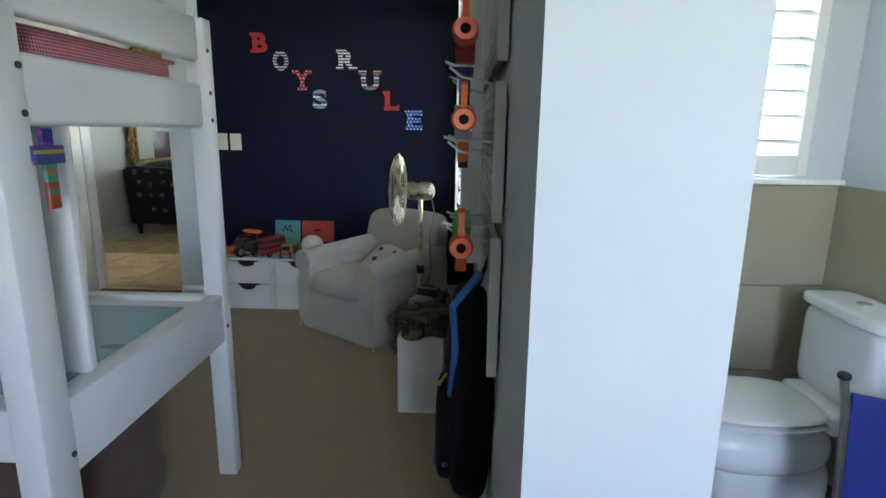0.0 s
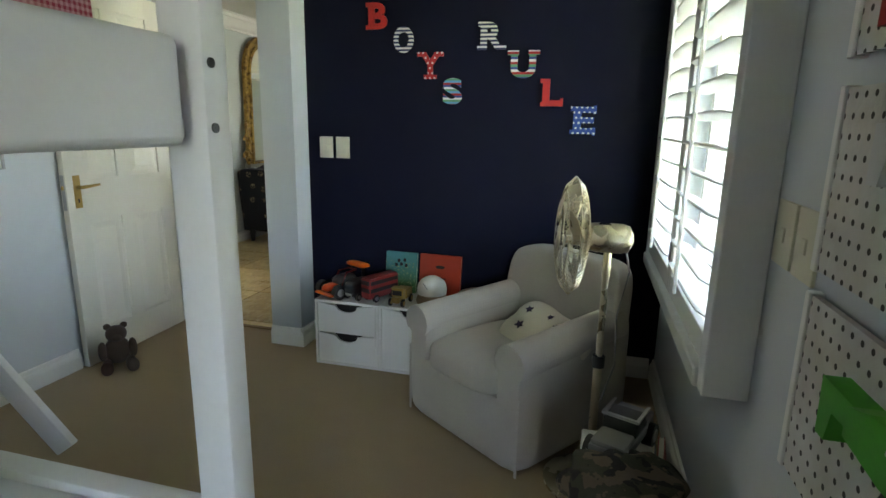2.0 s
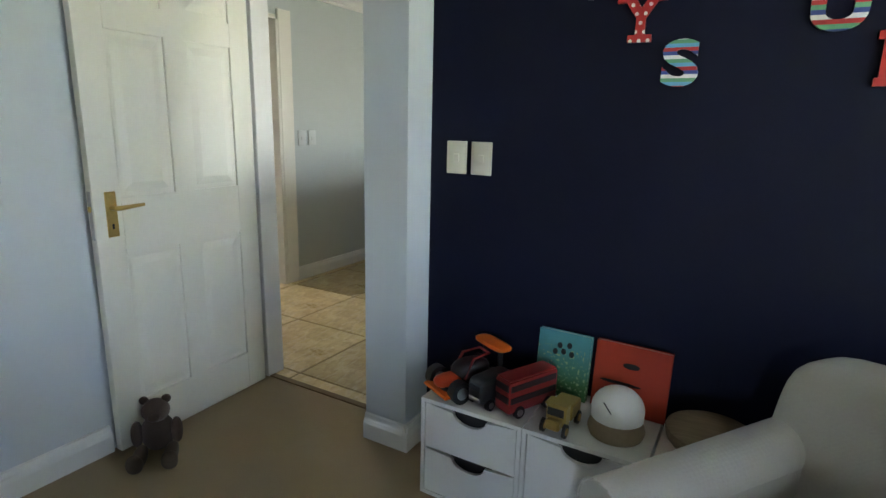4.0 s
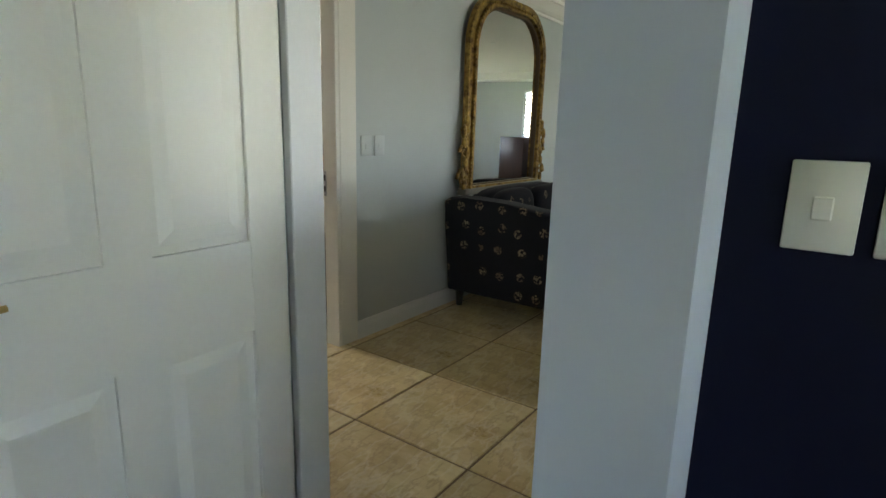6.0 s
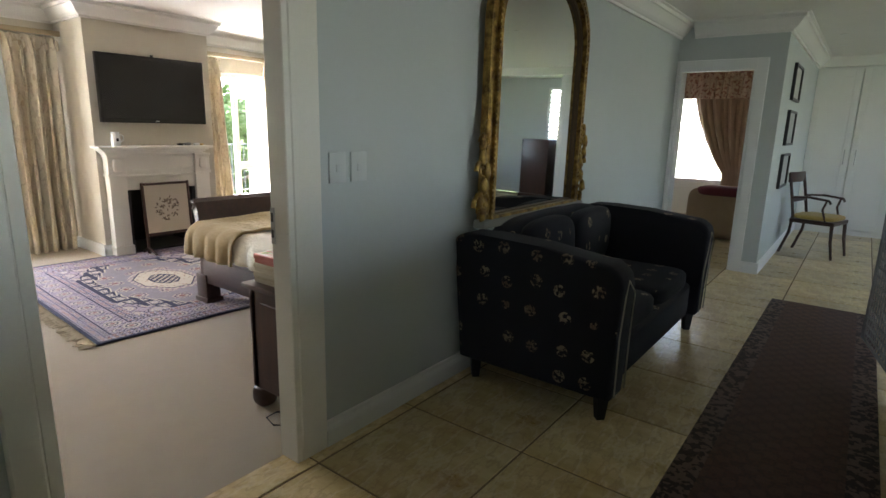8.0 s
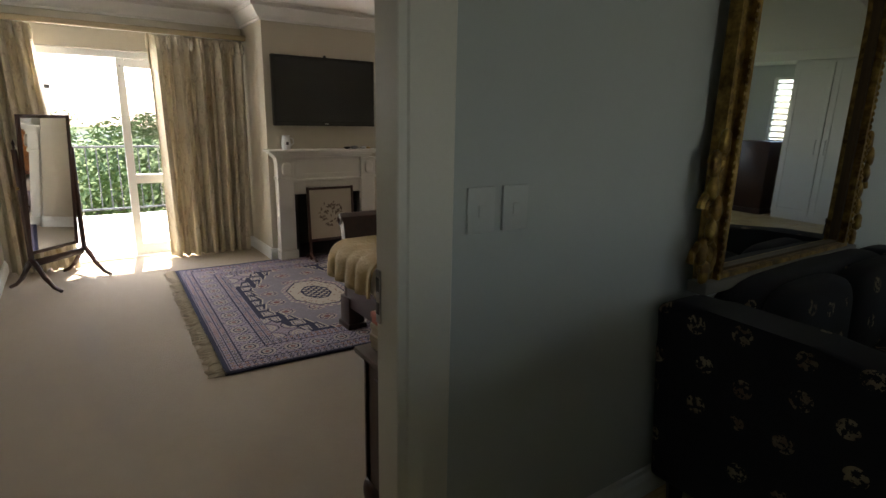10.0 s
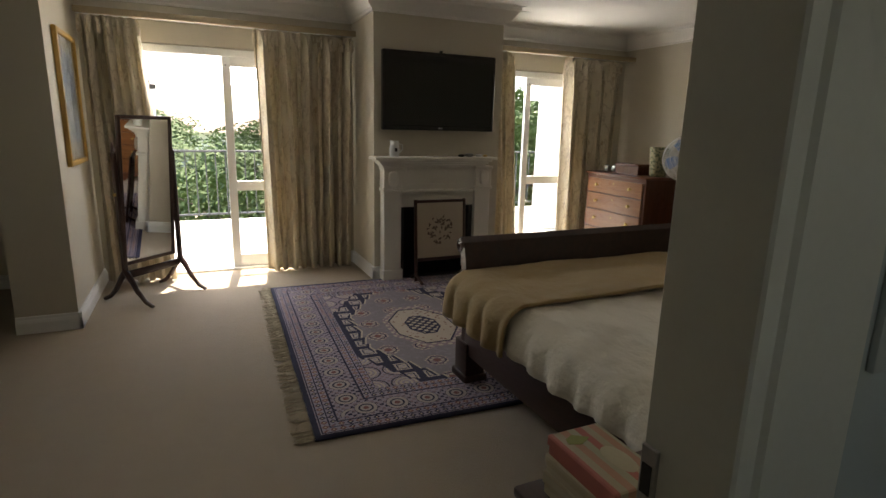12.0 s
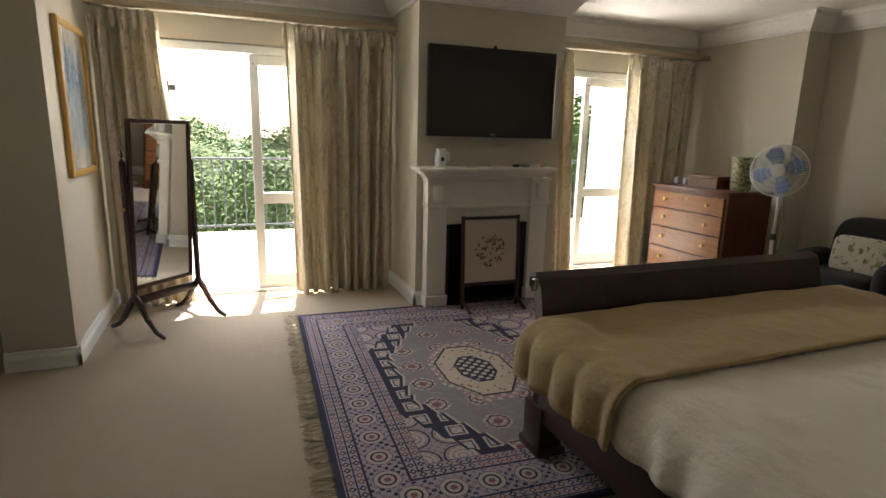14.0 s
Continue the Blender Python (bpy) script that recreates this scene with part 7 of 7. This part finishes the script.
def crumple(name, colour):
    s = Shade(name, 0.85)
    a, b, f = s.noise(5, 4.0), s.noise(13, 4.0, (1, 1.5, 1)), s.noise(250, 2.0)
    s.base(s.tint(s.tint(colour, 0.04, a), 0.05, f))
    s.bump(a * 1.2 + b * 0.8 + f * 0.05, 0.5, 0.025)
    s.b.inputs["Sheen Weight"].default_value = 0.1
    return s.m


dv = thing("duvet", "rumpled white duvet spread over the bed", "duvet")
solid(part("duvet_cover", cover(-5.74, -4.30, 6.47, 8.20, 0.595, 0.13, 0.12, 0.03, 3.1, 0.026), crumple("white_bed_linen", (0.78, 0.735, 0.64)), dv, smooth="all"), 0.02)
th = thing("bed_throw", "mustard-beige soft throw across the foot of the bed", "throw")
solid(part("throw_cloth", cover(-6.08, -5.50, 6.445, 8.23, 0.628, 0.18, 0.14, 0.02, 8.4, 0.018), crumple("camel_soft_throw", (0.40, 0.295, 0.145)), th, smooth="all"), 0.016)
LINEN = crumple("white_pillow_linen", (0.78, 0.78, 0.77))
for y, a in ((6.91, 4), (7.74, -3)):
    pw = solo("pillow", blob(bmesh.new(), (0, 0, 0), (0.28, 0.40, 0.085), 4.2, 20, lump=0.17, freq=9), LINEN, "plump white pillow at the head of the bed", "pillow", "bed pillows", m=pose(-4.54, y, 0.80, 0, 34, a))

# bedside table and what stands on it
nt = thing("bedside_table", "dark mahogany bedside table by the bedroom door", "bedside table", pose(0.055, -0.05, 0))
part("cabinet_body", box(-4.54, -4.14, 5.88, 6.40, 0.10, 0.60, 0.004), MAHOGANY_Z, nt)
part("table_top", box(-4.57, -4.13, 5.85, 6.43, 0.60, 0.625, 0.008, 2), MAHOGANY, nt)
for y in (5.885, 6.335):
    part("corner_pilaster", box(-4.553, -4.50, y - 0.005, y + 0.06, 0.10, 0.60, 0.006, 2), MAHOGANY_Z, nt)
    part("bracket_foot", blob(bmesh.new(), (-4.515, y + 0.03, 0.052), (0.055, 0.05, 0.055), 3, 6), MAHOGANY, nt)
    part("back_foot", box(-4.20, -4.15, y, y + 0.05, 0, 0.10, 0.006), MAHOGANY, nt)
part("side_panel", box(-4.46, -4.20, 5.873, 5.881, 0.16, 0.54, 0.004), MAHOGANY_Z, nt)
part("drawer_front", box(-4.548, -4.538, 5.96, 6.32, 0.40, 0.57, 0.004), MAHOGANY, nt)
solo("table_doily", box(-4.52, -4.18, 5.90, 6.38, 0.625, 0.629, 0.001), fabric("ivory_lace", (0.55, 0.50, 0.40), 0.15), "ivory cloth on the bedside table", "table cloth", m=pose(0.055, -0.05, 0))
STRIPE = stripes("pastel_stripe_card", [(0.52, 0.16, 0.13), (0.50, 0.42, 0.28), (0.55, 0.30, 0.20), (0.48, 0.45, 0.30)], 0.07, 1)
KRAFT = stripes("cream_card", [(0.55, 0.48, 0.36), (0.50, 0.42, 0.30)], 0.03, 2)
zb = 0.629
for k, (hh, mt, lb) in enumerate(((0.050, KRAFT, "cream card gift box"), (0.040, KRAFT, "shallow cream card box on a larger box"), (0.042, STRIPE, "card box with pastel stripes and leaf print"))):
    g = thing("gift_box", lb, "box", pose(-4.375 + 0.004 * k, 5.912 - 0.002 * k, zb, 0, 0, 4 - 2 * k))
    part("box_base", box(-0.097, 0.097, -0.060, 0.060, 0, hh * 0.6, 0.002), mt, g)
    part("box_lid", box(-0.101, 0.101, -0.063, 0.063, hh * 0.45, hh, 0.003), mt, g)
    if k == 2:
        part("leaf_print", prism(bmesh.new(), [(-0.08, -0.02), (-0.06, 0.01), (-0.045, -0.02), (-0.055, -0.045), (-0.07, -0.04)], 0.0008, pose(0, 0, hh)), plain("leaf_green_print", (0.32, 0.34, 0.10), 0.6), g, "printed leaf", smooth=False)
        part("oval_print", blob(bmesh.new(), (0.02, 0.015, hh), (0.045, 0.025, 0.0009), 2, 5), plain("cream_oval", (0.60, 0.54, 0.38), 0.6), g, "printed oval")
    zb += hh
bt = thing("pump_bottle", "large amber-yellow lotion bottle with a black pump", "bottle", pose(-4.37, 6.215, 0.629, 0, 0, 200) @ Matrix.Diagonal((1.15, 1.15, 1.18, 1)))
part("bottle_body", lathe(bmesh.new(), [(0.058, 0), (0.066, 0.012), (0.068, 0.12), (0.060, 0.18), (0.036, 0.225), (0.022, 0.24), (0.022, 0.252)], 28), plain("yellow_translucent_plastic", (0.40, 0.31, 0.10), 0.2), bt)
part("pump_collar", rod(bmesh.new(), (0, 0, 0.25), (0, 0, 0.272), 0.027, n=20), BLACK, bt)
part("pump_head", bx(rod(bmesh.new(), (0, 0, 0.272), (0, 0, 0.31), 0.030, 0.034, 20), -0.075, 0.0, -0.010, 0.010, 0.292, 0.306, 0.004), BLACK, bt)
part("bottle_label", lathe(bmesh.new(), [(0.0686, 0.04), (0.0692, 0.045), (0.0695, 0.11), (0.0688, 0.115)], 28), plain("pale_label", (0.55, 0.48, 0.26), 0.4), bt, "pale printed label")
part("label_mark", blob(bmesh.new(), (-0.058, -0.036, 0.085), (0.012, 0.014, 0.012), 2.5, 4), plain("red_mark", (0.45, 0.05, 0.03), 0.4), bt, "red spot on the label")
solo("floor_cable", sweep(bmesh.new(), [(-4.16, 5.83, 0.006), (-4.25, 5.76, 0.008), (-4.33, 5.78, 0.008), (-4.34, 5.84, 0.006), (-4.28, 5.92, 0.006)], 0.004, 6), BLACK, "thin black cable lying on the carpet", "cable")

# chest of drawers
cd = thing("chest_of_drawers", "honey-brown wooden chest with four drawers", "chest of drawers", pose(-8.58, 9.22, 0))
CW, CDp, CH = 0.88, 0.52, 0.92
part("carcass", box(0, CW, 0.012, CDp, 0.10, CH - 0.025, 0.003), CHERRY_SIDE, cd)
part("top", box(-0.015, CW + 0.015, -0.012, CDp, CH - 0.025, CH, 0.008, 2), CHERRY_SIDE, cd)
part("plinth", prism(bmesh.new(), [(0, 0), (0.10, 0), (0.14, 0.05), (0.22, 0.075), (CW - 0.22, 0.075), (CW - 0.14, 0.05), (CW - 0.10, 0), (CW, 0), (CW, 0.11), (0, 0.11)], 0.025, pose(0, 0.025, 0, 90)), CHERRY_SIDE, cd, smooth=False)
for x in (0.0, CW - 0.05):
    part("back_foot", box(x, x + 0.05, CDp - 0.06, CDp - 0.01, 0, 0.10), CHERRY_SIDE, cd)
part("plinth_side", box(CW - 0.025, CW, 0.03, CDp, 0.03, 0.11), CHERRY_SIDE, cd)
zz0 = 0.125
for hh in (0.205, 0.195, 0.18, 0.165):
    d = part("drawer", box(0.03, CW - 0.03, -0.003, 0.012, zz0, zz0 + hh - 0.012, 0.003), CHERRY, cd)
    for x in (0.19, CW - 0.19):
        part("knob", lathe(bmesh.new(), [(0.010, 0), (0.008, 0.010), (0.017, 0.02), (0.015, 0.028), (0.004, 0.031)], 14, pose(x, -0.003, zz0 + hh / 2, 90)), BRASS, d)
    part("keyhole", blob(bmesh.new(), (CW / 2, -0.004, zz0 + hh / 2 + 0.03), (0.006, 0.002, 0.010), 2.2, 4), BRASS, d)
    zz0 += hh
jb = thing("wooden_box", "red-brown wooden box on the chest", "box", pose(-8.12, 9.45, CH))
part("box_body", box(-0.17, 0.17, -0.10, 0.10, 0, 0.085, 0.004), CHERRY_SIDE, jb)
part("lid", box(-0.175, 0.175, -0.105, 0.105, 0.085, 0.11, 0.008, 2), CHERRY_SIDE, jb)
for x, w, h in ((-8.47, 0.05, 0.075), (-8.36, 0.055, 0.07)):
    ck = thing("table_clock", "small silver clock on the chest", "clock", pose(x, 9.40, CH))
    part("case", blob(bmesh.new(), (0, 0, h / 2), (w / 2 + 0.008, 0.02, h / 2), 4 if x < -8.4 else 2.3, 6), STEEL, ck)
    part("dial", rod(bmesh.new(), (0, -0.021, h / 2), (0, -0.018, h / 2), w * 0.42, n=18), plain("white_dial", (0.6, 0.6, 0.55), 0.4), ck)
vs = Shade("mottled_green_glaze", 0.3)
vs.base(vs.mix(vs.noise(45, 3.0).gt(0.52), (0.40, 0.38, 0.22), (0.14, 0.16, 0.08)))
solo("vase", lathe(bmesh.new(), [(0.075, 0), (0.085, 0.02), (0.088, 0.15), (0.095, 0.26), (0.105, 0.29), (0.10, 0.285), (0.08, 0.25)], 26), vs.m, "mottled green ceramic vase on the chest", "vase", m=pose(-7.83, 9.50, CH))
BLUE_CLEAR = clear("blue_tinted_blades", (0.45, 0.62, 0.85), 0.05)
pedestal_fan("white pedestal fan with translucent blue blades", -7.44, 9.48, 1.11, (0.42, -0.88, 0.12), 0.205, WHITE, plain("pale_blue_blade", (0.17, 0.31, 0.60), 0.25), 0.012, 0.0021)

# dark armchair with a cushion
DARK = fabric("charcoal_upholstery", (0.040, 0.040, 0.043), 0.2)
dc = thing("armchair", "charcoal upholstered armchair in the corner", "armchair", pose(-6.92, 9.70, 0, 0, 0, 10) @ Matrix.Diagonal((0.84, 0.9, 0.95, 1)))
part("seat", blob(bmesh.new(), (0, -0.08, 0.36), (0.27, 0.31, 0.085), 5, 10), DARK, dc)
part("base", box(-0.34, 0.34, -0.35, 0.33, 0.10, 0.30, 0.02, 3), DARK, dc)
bm = blob(bmesh.new(), (0, 0.30, 0.52), (0.35, 0.085, 0.30), 4, 10)
for v in bm.verts:
    v.co.y += (v.co.z - 0.3) * 0.22
part("backrest", bm, DARK, dc)
for sx in (-1, 1):
    part("arm", blob(bmesh.new(), (sx * 0.335, -0.04, 0.38), (0.065, 0.33, 0.18), 4, 8), DARK, dc)
    for y in (-0.30, 0.28):
        part("leg", rod(bmesh.new(), (sx * 0.28, y, 0), (sx * 0.28, y, 0.11), 0.018, 0.026, 10), MAHOGANY_Z, dc)
lf = Shade("leaf_print_cotton", 0.9)
lc = lf.mix(lf.cells(16, "F1", (1, 1, 0.6)).lt(0.22), (0.48, 0.45, 0.36), (0.16, 0.13, 0.07))
lf.base(lf.mix(lf.noise(30, 2.0).gt(0.60), lc, (0.22, 0.20, 0.11)))
lf.bump(lf.noise(250), 0.3, 0.003)
bm = blob(bmesh.new(), (0, 0, 0), (0.185, 0.055, 0.145), 6, 10, lump=0.04)
solo("leaf_cushion", bm, lf.m, "cream cushion with an olive leaf print", "cushion", m=pose(-6.86, 9.66, 0.53, -14, 0, 10))

# ---- balcony and garden ----
slab = plain("pale_balcony_stone", (0.62, 0.60, 0.56), 0.6, coarse=2, vary=0.06)
setting("balcony", box(-12.1, -9.10, 0.0, 14.5, -0.25, -0.03), slab, "pale stone balcony floor", "balcony")
setting("house_wall_outside", box(-9.1, -9.09, -4.0, 2.4, -3.2, 3.2), CREAM, "cream outside wall", "wall")
colm = thing("balcony_column", "white plastered column on the balcony", "column")
part("shaft", rod(bmesh.new(), (-10.3, 9.95, 0.1), (-10.3, 9.95, 2.6), 0.25, 0.23, 24), WHITE, colm)
part("column_base", box(-10.58, -10.02, 9.67, 10.23, -0.03, 0.10, 0.01), WHITE, colm)
for seg in range(6):
    y0 = 0.2 + seg * 2.3
    ra = thing("railing", "dark grey steel balcony railing with upright bars", "railing", pose(-11.9, y0, -0.03), "balcony railings")
    part("top_rail", box(-0.025, 0.025, 0, 2.3, 0.97, 1.0, 0.004), IRON, ra)
    part("bottom_rail", box(-0.015, 0.015, 0, 2.3, 0.10, 0.125, 0.003), IRON, ra)
    part("post", box(-0.025, 0.025, 0, 0.05, 0, 0.97), IRON, ra)
    bar = None
    for k in range(17):
        if bar is None:
            bar = part("bar", box(-0.008, 0.008, 0.17, 0.186, 0.125, 0.97), IRON, ra)
        else:
            c = bar.copy()
            scene.collection.objects.link(c)
            c.matrix_basis = pose(0, 0.128 * k, 0)


def ground_shade():
    s = Shade("lawn_and_soil", 0.95)
    n = s.noise(0.25, 4.0)
    c = s.mix(n.gt(0.56), (0.075, 0.12, 0.035), (0.30, 0.26, 0.19))
    s.base(s.tint(c, 0.3, s.noise(9, 4.0)))
    return s.m


setting("ground", box(-1500, 60, -900, 900, -3.6, -3.2), ground_shade(), "lawn and paths below the balcony", "ground")
LEAF = Shade("sunlit_foliage", 0.6)
LEAF.base(LEAF.tint(LEAF.mix(LEAF.island(), (0.075, 0.115, 0.040), (0.13, 0.165, 0.075)), 0.25, LEAF.noise(0.8)))
LEAF.b.inputs["Specular IOR Level"].default_value = 0.1
BARK = plain("grey_brown_bark", (0.10, 0.075, 0.055), 0.9, coarse=6, vary=0.3, grain=0.6)


def crown_mesh(seed, leaves, rx, rz, size):
    """Many small leaves in clumps, with gaps between them."""
    r = random.Random(seed)
    clumps = []
    for k in range(34):
        a, h = r.uniform(0, 6.283), r.uniform(-0.75, 1)
        rad = rx * math.sqrt(max(0.05, 1 - h * h)) * r.uniform(0.45, 1.0)
        clumps.append((rad * math.cos(a), rad * math.sin(a), h * rz, r.uniform(0.28, 0.5) * rx))
    vs, fs = [], []
    for k in range(leaves):
        cx, cy, cz, cr = clumps[r.randrange(len(clumps))]
        d = Vector((r.gauss(0, 1), r.gauss(0, 1), r.gauss(0, 1))).normalized() * cr * r.uniform(0.55, 1.0)
        p = Vector((cx, cy, cz)) + d
        u = Vector((r.gauss(0, 1), r.gauss(0, 1), r.gauss(0, 1))).normalized() * size
        w = u.orthogonal().normalized() * size * 0.45
        i = len(vs)
        vs += [tuple(p - u), tuple(p + w), tuple(p + u), tuple(p - w)]
        fs.append((i, i + 1, i + 2, i + 3))
    me = bpy.data.meshes.new("crown")
    me.from_pydata(vs, [], fs)
    me.materials.append(LEAF.m)
    return me


CROWNS = [crown_mesh(s, 5200, 1.0, 0.85, 0.055) for s in (1, 2, 3)]


def tree(x, y, base, h, rx, k):
    t = thing("tree", "leafy green tree in the garden below the balcony", "tree", pose(x, y, base), "garden trees")
    bm = sweep(bmesh.new(), [(0, 0, 0), (0.05, 0.02, h * 0.3), (-0.03, 0.05, h * 0.6), (0.02, 0, h * 0.85)], [0.05 * h, 0.04 * h, 0.028 * h, 0.01 * h], 8)
    for j in range(6):
        a = j * 1.05 + k
        sweep(bm, [(0, 0, h * (0.35 + 0.06 * j)), (rx * 0.35 * math.cos(a), rx * 0.35 * math.sin(a), h * (0.5 + 0.06 * j)), (rx * 0.75 * math.cos(a), rx * 0.75 * math.sin(a), h * (0.6 + 0.06 * j))], [0.018 * h, 0.012 * h, 0.004 * h], 6)
    part("trunk", bm, BARK, t)
    c = new("crown", CROWNS[k % 3])
    c.parent = t
    c.matrix_basis = pose(0, 0, h * 0.66, 0, 0, 70 * k) @ Matrix.Diagonal((rx, rx, h * 0.40, 1))
    tagged(c, kind="stuff")


rt = random.Random(11)
for k, (x, y, h, rx) in enumerate(((-17, 5.9, 3.9, 1.7), (-17.5, 8.7, 4.3, 1.9), (-19, 3.2, 3.8, 1.8), (-21, 6.9, 4.4, 2.0), (-16.5, 12.5, 5.2, 2.2), (-19, 15.5, 5.6, 2.4), (-24, 10.5, 4.6, 2.3),
                                   (-26, 4.2, 4.3, 2.2), (-17, 10.2, 3.6, 1.6), (-23, 18.5, 7.0, 2.8), (-30, 8.0, 5.0, 2.6), (-34, 13.0, 5.5, 3.0), (-18, 1.0, 4.2, 1.9), (-40, 3.0, 5.5, 3.2), (-46, 18.0, 7, 3.6), (-20.5, 11.8, 4.2, 2.0))):
    tree(x, y, -3.2, h * 0.84, rx * 0.95, k)
HILL = plain("hazy_distant_woods", (0.10, 0.15, 0.12), 0.95, coarse=0.05, fine=0.8, vary=0.3)
bm = bmesh.new()
last = None
for i in range(81):
    y = -420 + i * 11
    hgt = 3.0 + 7 * noise.noise(Vector((i * 0.11, 0.3, 0))) + 2.5 * noise.noise(Vector((i * 0.6, 1.3, 0)))
    pair = (bm.verts.new((-260, y, -3.3)), bm.verts.new((-300, y, max(-1.0, hgt))), bm.verts.new((-420, y, -3.3)))
    if last:
        bm.faces.new((last[0], pair[0], pair[1], last[1]))
        bm.faces.new((last[1], pair[1], pair[2], last[2]))
    last = pair
setting("backdrop_hills", bm, HILL, "hazy wooded hills in the distance", "hills")
hs = thing("neighbour_house", "pale house with a tiled roof among the trees", "house", pose(-70, 8, -3.2))
part("house_wall", box(-5, 5, -8, 8, 0, 3.4), CREAM, hs)
bm = bmesh.new()
prism(bm, [(-6, 3.4), (6, 3.4), (0, 5.6)], 17, Matrix(((1, 0, 0, 0), (0, 0, 1, -8.5), (0, 1, 0, 0), (0, 0, 0, 1))))
part("roof", bm, plain("terracotta_roof", (0.32, 0.22, 0.17), 0.8), hs, smooth=False)
for y in (-5, 0, 5):
    part("house_window", box(4.98, 5.03, y - 0.8, y + 0.8, 1.0, 2.4), plain("dark_window", (0.05, 0.06, 0.07), 0.2), hs)

# ---- landing tiles ----
slabf = thing("floor_landing", "honed sandstone floor tiles with brown grout", "floor tiles", kind="structure")
part("grout_bed", box(-4.04, 1.55, 4.44, 14.45, -0.10, -0.004), GROUT, slabf)
PX, PY = 0.605, 0.597
tile_mesh = finish("tile", box(0.005, PX - 0.005, 0.005, PY - 0.005, -0.02, 0.0, 0.003), SANDSTONE, False)
for i in range(9):
    for j in range(17):
        x, y = -3.88 + i * PX, 5.713 - 2 * PY + j * PY
        if y + PY > 14.45 or x + PX > 1.46:
            continue
        ob = new("tile", tile_mesh)
        ob.parent = slabf
        ob.matrix_basis = pose(x, y, 0)
bm = bmesh.new()
for i in range(5):
    bx(bm, -3.88 + i * PX + 0.005, -3.88 + (i + 1) * PX - 0.005, 4.442, 5.713 - 2 * PY - 0.005, -0.02, 0.0)
for j in range(15):
    y = 5.713 - 2 * PY + j * PY
    bx(bm, -4.034 if 4.86 < y < 5.6 else -3.955, -3.885, y + 0.005, y + PY - 0.005, -0.02, 0.0)
part("cut_tiles", bm, SANDSTONE, slabf)
